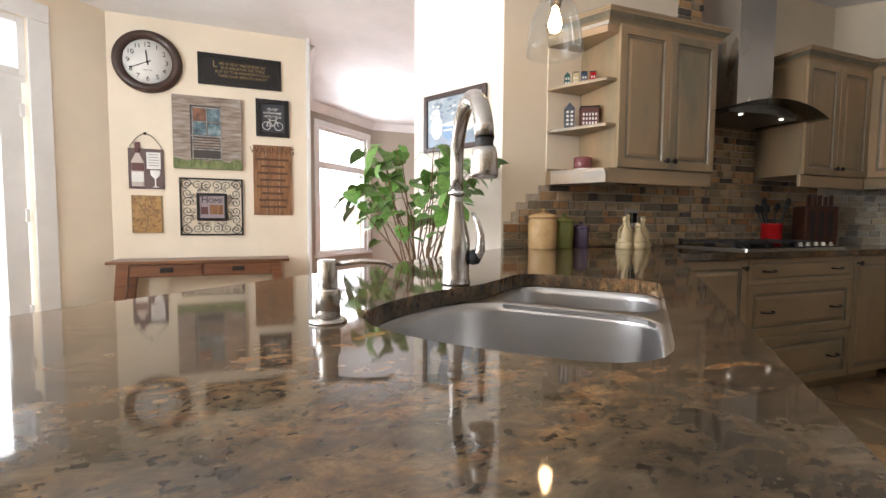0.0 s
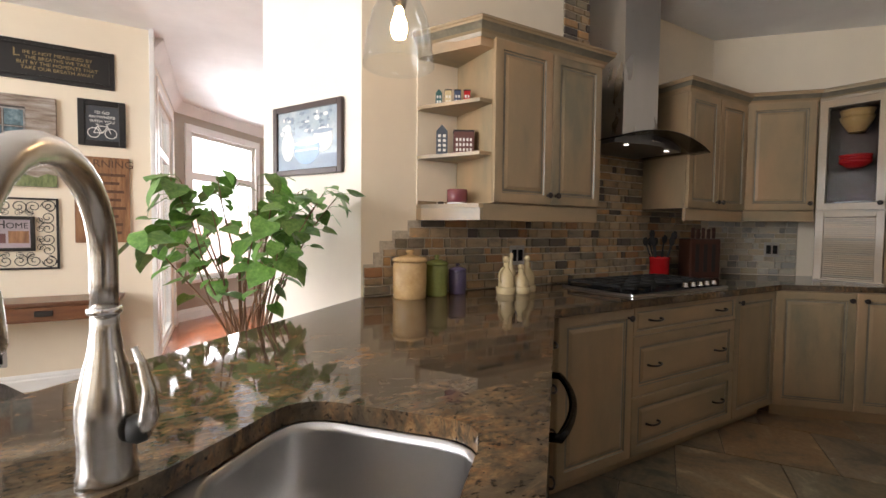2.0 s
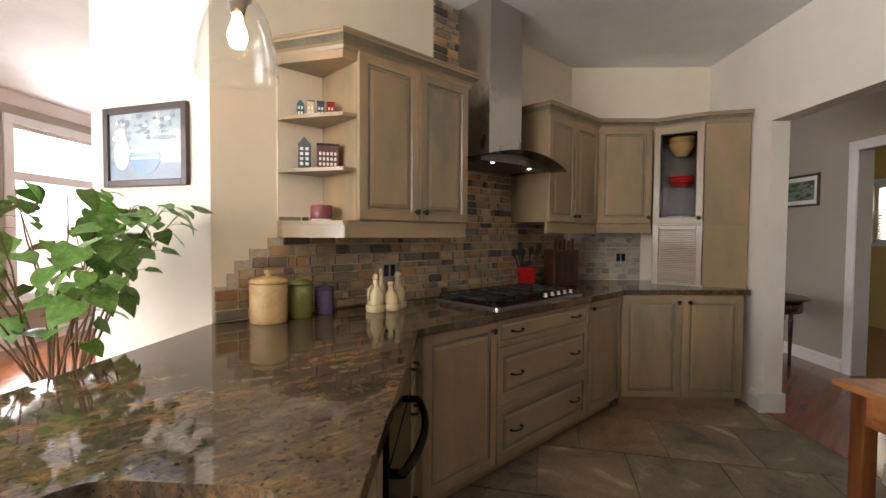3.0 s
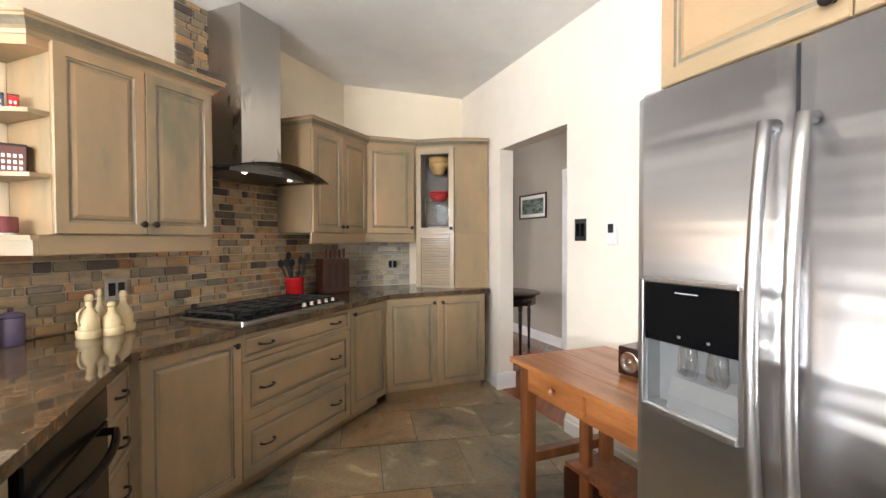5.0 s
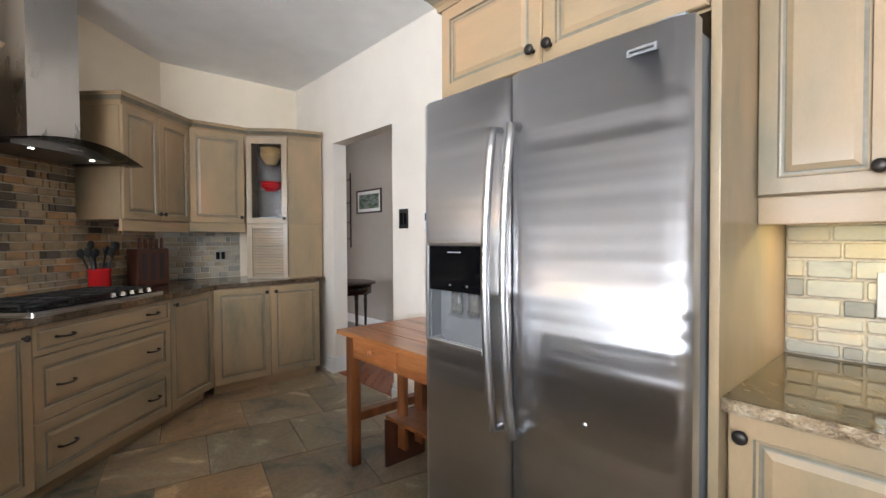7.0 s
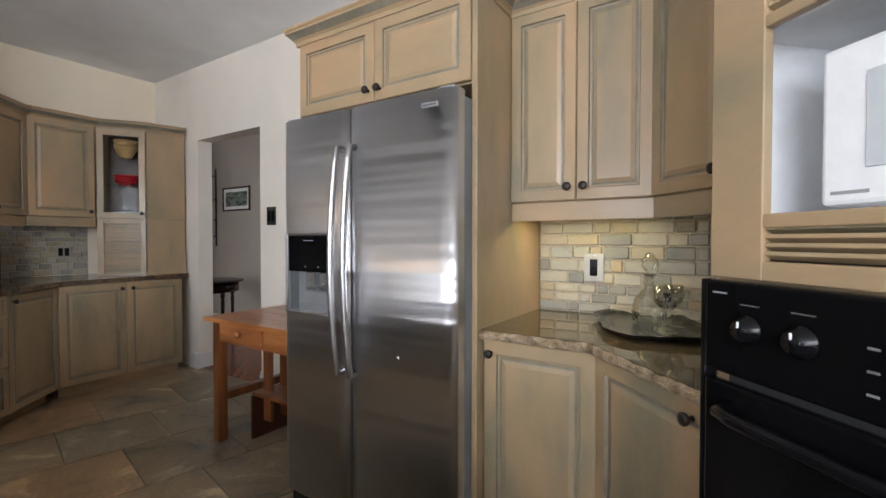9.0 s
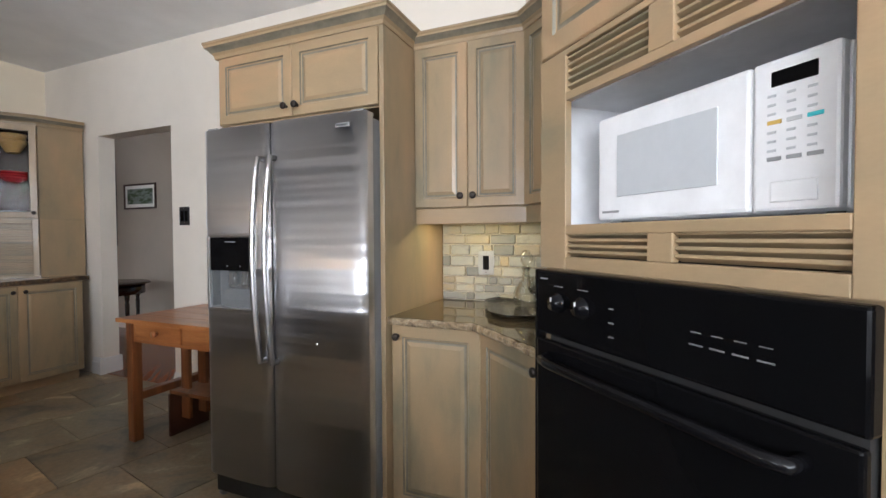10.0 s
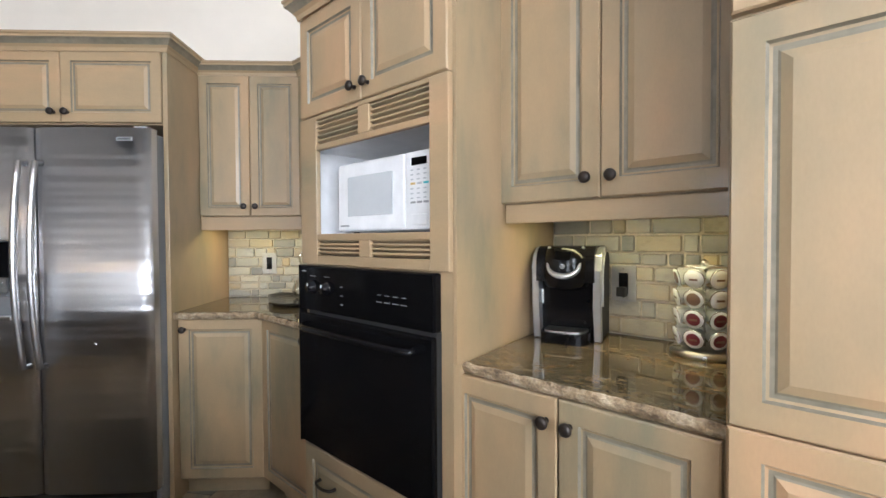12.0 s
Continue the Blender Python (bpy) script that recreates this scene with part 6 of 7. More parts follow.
BOARD = mat("brown_plank_sign", (0.22, 0.10, 0.04), 0.55, scale=5, stretch=(6, 1, 0.7), grain=0.35, cols=[(0.10, 0.045, 0.02), (0.23, 0.105, 0.042), (0.33, 0.17, 0.075)])
BURN = mat("burnt_lettering", (0.09, 0.04, 0.018), 0.7, scale=12)
wsn = thing("warning_sign", at(0.167, G, 0, 1.472), "brown plank sign headed WARNING with faded lines", "sign")
for i in range(3):
    part("plank", B(-0.178 + i * 0.119, -0.0605 + i * 0.119, -0.02, 0, -0.34, 0.34, bevel=0.002), BOARD, wsn)
letters("WARNING", 0.085, BURN, wsn, Matrix.Translation((0, -0.021, 0.285)) @ FACE)
for i in range(8):
    wd = (0.15, 0.11, 0.14, 0.12, 0.15, 0.10, 0.13, 0.12)[i]
    part("faded_line", B(-wd, wd, -0.0215, -0.0195, 0.19 - i * 0.066, 0.212 - i * 0.066), BURN, wsn)

IRON = mat("black_iron", (0.02, 0.016, 0.014), 0.45, 0.5, scale=20)
hm = thing("scroll_frame", at(-0.378, G, 0, 1.20), "black iron scrollwork frame around a HOME print", "picture frame", "pictures")
bm = bmesh.new()
for a in ((-0.27, -0.255, -0.27, 0.27), (0.255, 0.27, -0.27, 0.27), (-0.255, 0.255, -0.27, -0.255), (-0.255, 0.255, 0.255, 0.27)):
    box(bm, a[0], a[1], -0.022, -0.008, a[2], a[3], 0.003)
part("outer_frame", bm, IRON, hm)


def spiral(cx, cz, r, turns, flip, rot):
    pts = []
    for i in range(26):
        t = i / 25
        a = rot + flip * t * turns * 2 * math.pi
        rr = r * (1 - 0.85 * t)
        pts.append((cx + rr * math.cos(a), -0.014, cz + rr * math.sin(a)))
    return pts


scr = mesh_of("scroll", tube(bmesh.new(), spiral(0, 0, 0.05, 1.6, 1, 0), 0.0032, 5), IRON)
scr2 = mesh_of("scroll", tube(bmesh.new(), spiral(0, 0, 0.05, 1.6, -1, 0), 0.0032, 5), IRON)
for side_i in range(4):
    for k in range(6):
        x = -0.215 + k * 0.086
        m = Matrix.Rotation(radians(90 * side_i), 4, "Y") @ Matrix.Translation((x * 0.96, 0, 0.203 if k not in (0, 5) else 0.215)) @ Matrix.Rotation(radians(90), 4, "Y")
        part("scroll", scr if k % 2 else scr2, None, hm, m=m)
        if 0 < k < 5:
            part("scroll", scr2 if k % 2 else scr, None, hm, m=Matrix.Rotation(radians(90 * side_i), 4, "Y") @ Matrix.Translation((x * 0.8, 0, 0.16)) @ Matrix.Rotation(radians(-90), 4, "Y") @ Matrix.Scale(0.55, 4))
HOMEP = mat("mauve_print", (0.34, 0.28, 0.30), 0.5, scale=8)
bm = bmesh.new()
for a in ((-0.13, -0.105, -0.13, 0.13), (0.105, 0.13, -0.13, 0.13), (-0.105, 0.105, -0.13, -0.105), (-0.105, 0.105, 0.105, 0.13)):
    box(bm, a[0], a[1], -0.03, -0.004, a[2], a[3], 0.004)
part("inner_frame", bm, IRON, hm)
part("print", B(-0.106, 0.106, -0.014, -0.004, -0.106, 0.106), HOMEP, hm)
letters("H", 0.085, INK, hm, Matrix.Translation((-0.062, -0.0155, 0.065)) @ FACE, "initial")
letters("OME", 0.06, INK, hm, Matrix.Translation((0.03, -0.0155, 0.058)) @ FACE)
part("printed_house", B(-0.095, -0.035, -0.0155, -0.0135, -0.07, 0.0), BRICKP, hm)
part("printed_panel", B(-0.02, 0.095, -0.0155, -0.0135, -0.07, 0.02), BOARD, hm)

wn_ = thing("wine_sign", at(-0.906, G, 0, 1.535), "hanging mauve sign with a wine bottle and glass", "sign")
MAUVE = mat("mauve_board", (0.10, 0.06, 0.055), 0.5, scale=8)
part("board", B(-0.138, 0.138, -0.012, 0, -0.18, 0.18, bevel=0.002), MAUVE, wn_)
part("wire", tube(bmesh.new(), [(-0.12, -0.006, 0.18), (-0.12, -0.006, 0.21), *arc((-0.11, -0.006, 0.215), (0.11, -0.006, 0.215), (0, 0, 0.10), 14), (0.12, -0.006, 0.21), (0.12, -0.006, 0.18)], 0.0025, 6), IRON, wn_)
part("nail", lathe(bmesh.new(), [(0.006, 0.0), (0.006, 0.02), (0.012, 0.022), (0.0, 0.026)], 10, (0, 0, 0.315), MY), IRON, wn_)
bm = lathe(bmesh.new(), [(0.048, -0.16), (0.05, -0.15), (0.05, 0.06), (0.018, 0.13), (0.016, 0.20), (0, 0.2)], 20, (-0.065, -0.012, 0), Matrix.Diagonal((1, 0.12, 1, 1)))
WINE_G = mat("painted_bottle", (0.55, 0.47, 0.42), 0.4, scale=8)
part("painted_bottle", bm, WINE_G, wn_)
part("bottle_cap", B(-0.085, -0.045, -0.02, -0.010, 0.14, 0.235, bevel=0.003), BRICKP, wn_)
part("bottle_label", B(-0.112, -0.018, -0.021, -0.018, -0.02, 0.05), BRICKP, wn_)
part("bottle_label", B(-0.112, -0.018, -0.021, -0.018, -0.12, -0.03), PAPER, wn_)
part("note", B(0.005, 0.115, -0.0145, -0.0115, 0.0, 0.15), PAPER, wn_)
for i in range(5):
    part("note_line", B(0.02, 0.10, -0.0155, -0.0142, 0.125 - i * 0.024, 0.132 - i * 0.024), HOMEP, wn_)
part("painted_glass", lathe(bmesh.new(), [(0.03, -0.165), (0.006, -0.155), (0.005, -0.09), (0.034, -0.06), (0.04, -0.025), (0.036, -0.01), (0, -0.01)], 18, (0.07, -0.012, 0), Matrix.Diagonal((1, 0.12, 1, 1))), PAPER, wn_)
ABST = mat("amber_abstract", (0.35, 0.19, 0.06), 0.4, scale=10, distort=3, grain=0.4, cols=[(0.03, 0.02, 0.015), (0.30, 0.15, 0.04), (0.42, 0.24, 0.07), (0.12, 0.10, 0.14)], span=(0.3, 0.75))
ab = thing("abstract_tile_picture", at(-0.91, G, 0, 1.125), "small amber and black abstract picture", "picture", "pictures")
part("panel", B(-0.115, 0.115, -0.015, 0, -0.168, 0.168, bevel=0.002), ABST, ab)
bm = bmesh.new()
for a in ((-0.118, -0.113, -0.17, 0.17), (0.113, 0.118, -0.17, 0.17), (-0.113, 0.113, -0.17, -0.165), (-0.113, 0.113, 0.165, 0.17)):
    box(bm, a[0], a[1], -0.018, 0, a[2], a[3])
part("edge", bm, GOLD, ab)
for pts in ([(-0.1, -0.05), (0.0, -0.03), (0.1, 0.05)], [(-0.02, -0.16), (0.01, -0.05), (-0.06, 0.1)], [(0.02, 0.16), (0.05, 0.06), (0.11, 0.0)]):
    part("painted_line", tube(bmesh.new(), [(x, -0.016, z) for x, z in pts], 0.0035, 5), GOLD, ab)

con = thing("console_table", at(-1.13, 4.44, 0), "brown oak console table with two drawers and splayed legs", "console table")
part("tabletop", B(0, 1.43, 0.0, 0.38, 0.70, 0.725, bevel=0.005), WALNUT, con)
part("apron", B(0.14, 1.29, 0.035, 0.35, 0.585, 0.698), WALNUT, con)
for x0 in (0.165, 0.725):
    dr = part("drawer", B(x0, x0 + 0.54, 0.022, 0.036, 0.595, 0.69, bevel=0.003), WALNUT, con)
    part("pull", B(x0 + 0.22, x0 + 0.32, 0.008, 0.024, 0.625, 0.665, bevel=0.004), IRON, dr, "dark iron bin pull")
for sx, x in ((-1, 0.12), (1, 1.31)):
    for y in (0.04, 0.33):
        bm = bmesh.new()
        t_, b_ = x, x + sx * 0.075
        vs = [bm.verts.new(p) for p in ((b_ - 0.034, y - 0.025, 0), (b_ + 0.034, y - 0.025, 0), (b_ + 0.034, y + 0.025, 0), (b_ - 0.034, y + 0.025, 0), (t_ - 0.045, y - 0.025, 0.70), (t_ + 0.045, y - 0.025, 0.70), (t_ + 0.045, y + 0.025, 0.70), (t_ - 0.045, y + 0.025, 0.70))]
        for fcs in ((0, 3, 2, 1), (4, 5, 6, 7), (0, 1, 5, 4), (1, 2, 6, 5), (2, 3, 7, 6), (3, 0, 4, 7)):
            bm.faces.new([vs[i] for i in fcs])
        part("leg", bm, WALNUT, con)

# ---- plant ----
pl = thing("potted_plant", pose(0.95, 2.50, 0), "leafy green house plant on woody stems in a terracotta pot", "plant")
part("pot", lathe(bmesh.new(), [(0.13, 0.0), (0.14, 0.01), (0.19, 0.50), (0.21, 0.505), (0.21, 0.56), (0.19, 0.56), (0.185, 0.5), (0, 0.49)], 28), TERRACOTTA, pl)
part("soil", lathe(bmesh.new(), [(0.186, 0.50), (0.1, 0.52), (0.0, 0.525)], 20, caps=False), SOIL, pl)
rnd = random.Random(11)


def heart_leaf(fold, curl):
    """Broad heart-shaped blade of unit length along +y, folded on its midrib, tip curled down."""
    bm = bmesh.new()
    rib = ((0.0, 0.10, 0.0), (0.10, 0.40, -0.13), (0.25, 0.50, -0.06), (0.42, 0.47, -0.01), (0.60, 0.37, 0.0), (0.76, 0.24, 0.0), (0.90, 0.10, 0.0), (1.0, 0.004, 0.0))

    def dip(x, y):
        return fold * x - curl * y * y + 0.025 * math.sin(9 * y + 4 * x)
    mid = [bm.verts.new((0, t, dip(0, t))) for t, w, o in rib]
    for sgn in (-1, 1):
        half = [bm.verts.new((sgn * w * 0.55, t + o * 0.4, dip(w * 0.55, t))) for t, w, o in rib]
        rim = [bm.verts.new((sgn * w, t + o, dip(w, t) - 0.05 * w)) for t, w, o in rib]
        for a, b in ((mid, half), (half, rim)):
            for k in range(len(rib) - 1):
                q = (a[k], a[k + 1], b[k + 1], b[k])
                bm.faces.new(q if sgn > 0 else q[::-1]).smooth = True
    return mesh_of("leaf", bm, LEAF)


leaf_kinds = [heart_leaf(0.14, 0.22), heart_leaf(0.05, 0.34), heart_leaf(0.22, 0.15)]
stalks = []
for i in range(24):
    a = i * 2.4 + rnd.uniform(-0.3, 0.3)
    reach = 0.07 + 0.36 * math.sqrt((i + 0.5) / 24)
    top = 1.50 - 0.42 * (reach / 0.5) ** 2 * rnd.uniform(0.15, 1.35)
    ex, ey = reach * math.cos(a), reach * 0.9 * math.sin(a)
    path = [(0.03 * math.cos(a), 0.03 * math.sin(a), 0.5)]
    for f_, g_ in ((0.15, 0.30), (0.42, 0.58), (0.72, 0.82)):
        path.append((f_ * ex + rnd.uniform(-0.035, 0.035), f_ * ey + rnd.uniform(-0.035, 0.035), 0.5 + (top - 0.5) * g_ + rnd.uniform(-0.02, 0.02)))
    path.append((ex, ey, top))
    part("stem", tube(bmesh.new(), path, [0.006, 0.005, 0.0038, 0.0028, 0.0018], 6), TWIG, pl)
    for k in range(9):
        f_ = (0.55, 0.64, 0.72, 0.79, 0.85, 0.90, 0.94, 0.98, 1.0)[k]
        j_, u_ = min(3, int(f_ * 4)), f_ * 4 - min(3, int(f_ * 4))
        p = Vector(path[j_]).lerp(Vector(path[j_ + 1]), u_)
        if p.z < 0.98 and rnd.random() < 0.6:
            continue
        yaw = a + rnd.uniform(-1.9, 1.9) - math.pi / 2
        size = rnd.choice((0.045, 0.06, 0.075, 0.09, 0.105))
        out = Vector((-math.sin(yaw), math.cos(yaw), 0)) * rnd.uniform(0.035, 0.075) + Vector((0, 0, rnd.uniform(0.0, 0.035)))
        part("leaf", leaf_kinds[(i + k) % 3], None, pl, m=Matrix.LocRotScale(p + out, Euler((radians(rnd.uniform(-62, 4)), radians(rnd.uniform(-22, 22)), yaw)), (size,) * 3))
        stalks.append((p, p + out))
bm = bmesh.new()
for p, q in stalks:
    tube(bm, [p, p.lerp(q, 0.5) + Vector((0, 0, 0.008)), q], 0.0014, 4)
tagged(part("leaf_stalk", bm, LEAF, pl), kind="stuff")

st = thing("bar_stool", pose(0.06, 2.40, 0, 0, 0, 30), "black padded stool beside the counter", "stool")
part("seat", prism(bmesh.new(), rounded([(-0.15, -0.15), (0.15, -0.15), (0.15, 0.15), (-0.15, 0.15)], 0.05), 0.63, 0.68), BLACK, st)
for x in (-0.12, 0.12):
    for y in (-0.12, 0.12):
        part("leg", tube(bmesh.new(), [(x, y, 0.635), (x * 1.25, y * 1.25, 0)], 0.018, 8), DARK_WOOD, st)
for y in (-0.139, 0.139):
    part("footrest", tube(bmesh.new(), [(-0.139, y, 0.25), (0.139, y, 0.25)], 0.012, 8), DARK_WOOD, st)

# ---- pine work table ----
tb = thing("work_table", at(*sd(2.61, -1.90), -135), "red-brown pine work table with a small drawer and low shelf", "table")
for i in range(4):
    part("tabletop_board", B(-0.02, 1.35, 0.0 + i * 0.155, 0.1545 + i * 0.155, 0.742, 0.767, bevel=0.003), PINE, tb)
for x in (0.03, 1.24):
    for y in (0.03, 0.53):
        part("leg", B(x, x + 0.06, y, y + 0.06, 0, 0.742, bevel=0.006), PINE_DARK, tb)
part("apron", B(0.09, 1.24, 0.04, 0.06, 0.62, 0.741), PINE, tb)
part("apron", B(0.09, 1.24, 0.56, 0.58, 0.62, 0.741), PINE, tb)
part("apron", B(0.035, 0.055, 0.09, 0.53, 0.62, 0.741), PINE, tb)
dr = part("drawer", B(0.13, 0.52, 0.024, 0.0395, 0.64, 0.735, bevel=0.003), PINE, tb)
part("knob", lathe(bmesh.new(), [(0.012, 0), (0.01, 0.01), (0.019, 0.018), (0.019, 0.028), (0, 0.032)], 14, (0.325, 0.024, 0.69), MY), PINE, dr)
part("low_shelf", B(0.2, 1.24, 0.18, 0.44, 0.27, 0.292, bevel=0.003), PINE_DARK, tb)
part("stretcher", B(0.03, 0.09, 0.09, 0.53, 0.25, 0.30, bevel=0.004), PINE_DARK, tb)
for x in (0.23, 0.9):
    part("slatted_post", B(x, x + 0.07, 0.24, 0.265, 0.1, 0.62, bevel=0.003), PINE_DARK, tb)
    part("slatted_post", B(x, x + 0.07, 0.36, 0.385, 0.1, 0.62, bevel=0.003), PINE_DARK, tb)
part("shelf_end", B(0.2, 0.22, 0.17, 0.45, 0.0, 0.27, bevel=0.004), KNIFE_WOOD, tb)
sp = thing("desk_radio", at(*sd(2.12, -2.2), -125, 0.767), "small dark wood radio with a round loudspeaker", "radio")
part("case", B(-0.06, 0.2, 0.0, 0.16, 0.006, 0.13, bevel=0.006), DARK_WOOD, sp)
part("loudspeaker", lathe(bmesh.new(), [(0.045, 0), (0.047, 0.006), (0.04, 0.008), (0.03, 0.003), (0.012, 0.002), (0.0, 0.007)], 24, (0.0, 0.0, 0.066), MY), NICKEL, sp)
for x in (-0.04, 0.18):
    part("foot", B(x - 0.01, x + 0.01, 0.02, 0.14, 0, 0.007), BLACK_MATT, sp)

# ---- hall ----
LAND = mat("green_landscape", (0.12, 0.16, 0.06), 0.3, scale=7, stretch=(1, 1, 3), grain=0.3, cols=[(0.012, 0.022, 0.01), (0.045, 0.075, 0.022), (0.22, 0.25, 0.24), (0.03, 0.045, 0.02)])
framed("landscape_picture", at(*sd(5.905, -4.199), -135, 1.83), 0.66, 0.345, FRAME_BROWN, LAND, "dark framed landscape print with a white mount", 0.024, 0.02, 0.045)
ht = thing("hall_table", pose(6.28, 1.36, 0), "dark mahogany half-round hall table with turned legs", "table")
part("tabletop", lathe(bmesh.new(), [(0.40, 0.715), (0.415, 0.72), (0.415, 0.735), (0.40, 0.742), (0, 0.742)], 36), DARK_WOOD, ht)
part("apron", lathe(bmesh.new(), [(0.36, 0.60), (0.36, 0.715)], 32), DARK_WOOD, ht)
for k in range(4):
    a = radians(45 + 90 * k)
    part("leg", lathe(bmesh.new(), [(0.012, 0), (0.018, 0.06), (0.014, 0.1), (0.02, 0.35), (0.024, 0.5), (0.016, 0.52), (0.026, 0.55), (0.026, 0.66)], 14, (0.33 * math.cos(a), 0.33 * math.sin(a), 0)), DARK_WOOD, ht)
sc = thing("wall_sconce", at(*sd(6.42, -4.195), -135, 1.30), "dark iron candle sconces mounted on the hall wall", "sconce")
for z in (0.0, 0.25, 0.55, 0.9):
    part("bracket", tube(bmesh.new(), [(0, 0, z), (0.01, -0.08, z - 0.02), (0.02, -0.10, z + 0.04)], 0.008, 8), IRON, sc)
part("bar", B(-0.012, 0.012, -0.012, 0, -0.15, 1.0, bevel=0.003), IRON, sc)
wsh = thing("washing_machine", at(*sd(6.35, -5.75), -135), "white washing machine in the yellow laundry room", "washing machine")
part("body", B(0, 0.62, 0, 0.6, 0.02, 0.92, bevel=0.015), WHITE_PLASTIC, wsh)
part("lid", B(0.03, 0.59, 0.04, 0.56, 0.92, 0.935, bevel=0.006), WHITE_PLASTIC, wsh)
part("feet", B(0.03, 0.59, 0.03, 0.57, 0, 0.02), BLACK_MATT, wsh)
bl = thing("window_blind", at(*sd(8.4 - 0.84, -6.64), -135, 1.28), "dark slatted blind in the laundry window", "blind")
for i in range(10):
    part("slat", B(0, 0.50, -0.012, 0.012, i * 0.04, i * 0.04 + 0.012), BLACK_MATT, bl)

# ---- nook counter: tray and glassware ----
CRYSTAL = thin_glass("crystal", 0.35)
SILVER = mat("tarnished_silver", (0.10, 0.10, 0.095), 0.2, 0.9, scale=14, grain=0.3, bump=0.2)
ty = thing("serving_tray", pose(1.66, -1.42, TOP, 0, 0, -25), "ornate tarnished silver tray on the counter", "tray")
bm = bmesh.new()
rows = []
for f_, z in ((0.72, 0.004), (0.86, 0.006), (0.93, 0.016), (1.0, 0.022), (1.0, 0.026), (0.92, 0.02), (0.85, 0.010), (0.70, 0.008)):
    row = []
    for i in range(48):
        a = 2 * math.pi * i / 48
        sc_ = (1 / (abs(math.cos(a)) ** 4 + abs(math.sin(a)) ** 4) ** 0.25) * (1 + 0.025 * math.cos(12 * a) * (f_ > 0.9))
        row.append(bm.verts.new((0.27 * f_ * sc_ * math.cos(a), 0.17 * f_ * sc_ * math.sin(a), z)))
    rows.append(row)
for a, b in zip(rows, rows[1:]):
    for i in range(48):
        bm.faces.new((a[i], a[(i + 1) % 48], b[(i + 1) % 48], b[i])).smooth = True
bm.faces.new(rows[-1])
bm.faces.new(rows[0][::-1])
part("tray_body", bm, SILVER, ty)
dc = thing("glass_decanter", pose(1.70, -1.46, TOP + 0.009), "cut glass decanter with a stopper on the tray", "decanter", "glassware")
part("flask", lathe(bmesh.new(), [(0.042, 0), (0.058, 0.01), (0.062, 0.05), (0.05, 0.095), (0.02, 0.13), (0.016, 0.17), (0.024, 0.185), (0.02, 0.185), (0.012, 0.165), (0.016, 0.13), (0.045, 0.09), (0.056, 0.05), (0.05, 0.015), (0, 0.014)], 12, caps=False), CRYSTAL, dc)
part("stopper", lathe(bmesh.new(), [(0.012, 0.175), (0.012, 0.192), (0.028, 0.21), (0.03, 0.235), (0.015, 0.262), (0, 0.266)], 8), CRYSTAL, dc)
for x, y in ((1.585, -1.43), (1.62, -1.50), (1.53, -1.40)):
    gl = thing("wine_glass", pose(x, y, TOP + 0.009), "small clear stemmed glass standing on the tray", "glass", "glassware")
    part("glass", lathe(bmesh.new(), [(0.034, 0), (0.03, 0.003), (0.005, 0.008), (0.0045, 0.07), (0.028, 0.09), (0.036, 0.115), (0.033, 0.15), (0.031, 0.15), (0.034, 0.115), (0.026, 0.093), (0, 0.08)], 20, caps=False), CRYSTAL, gl)

# ---- coffee counter ----
SILVER_PLASTIC = mat("silver_plastic", (0.52, 0.53, 0.54), 0.28, 0.7, scale=10, grain=0.03)
cm = thing("coffee_maker", pose(0.108, -1.555, TOP, 0, 0, 194), "black and silver single-serve coffee maker on the granite", "coffee maker")
cw = 0.100


def side_profile(bm, pts, x0, x1, bevel=0.0):
    """Slab cut to a profile in the local y, z plane."""
    prism(bm, pts, x0, x1)
    bm.transform(Matrix(((0, 0, 1, 0), (1, 0, 0, 0), (0, 1, 0, 0), (0, 0, 0, 1))))
    if bevel:
        bmesh.ops.bevel(bm, geom=bm.edges[:], offset=bevel, segments=2, affect="EDGES", profile=0.5, clamp_overlap=True)
    return bm


curve = [(-0.085 + 0.05 * (1 - math.cos(radians(a))), 0.255 + 0.062 * math.sin(radians(a))) for a in range(0, 91, 15)]
crest = [(0.12 + 0.02 * math.sin(radians(a)), 0.287 + 0.03 * math.cos(radians(a))) for a in range(0, 91, 30)]
part("housing", side_profile(bmesh.new(), [(0.14, 0.004), (-0.015, 0.004), (-0.02, 0.19), (-0.085, 0.2)] + curve + crest, -cw + 0.006, cw - 0.006), BLACK, cm)
for sx in (-1, 1):
    x = sx * cw
    part("side_panel", side_profile(bmesh.new(), [(-0.02, 0.003), (-0.05, 0.003), (-0.062, 0.12), (-0.074, 0.24), (-0.055, 0.285), (-0.02, 0.308), (0.03, 0.315), (0.03, 0.295), (0.0, 0.285), (-0.018, 0.255), (-0.02, 0.12)], x - 0.011, x + 0.011, 0.003), SILVER_PLASTIC, cm, "silver side panel")
    part("flank", side_profile(bmesh.new(), [(0.138, 0.004), (-0.019, 0.004), (-0.019, 0.24), (0.0, 0.28), (0.04, 0.294), (0.115, 0.294), (0.138, 0.27)], x - 0.008, x + 0.008, 0.002), BLACK_MATT, cm)
part("base", prism(bmesh.new(), rounded([(-0.078, -0.125), (0.078, -0.125), (0.08, -0.01), (-0.08, -0.01)], [0.05, 0.05, 0.01, 0.01]), 0.001, 0.036), BLACK, cm)
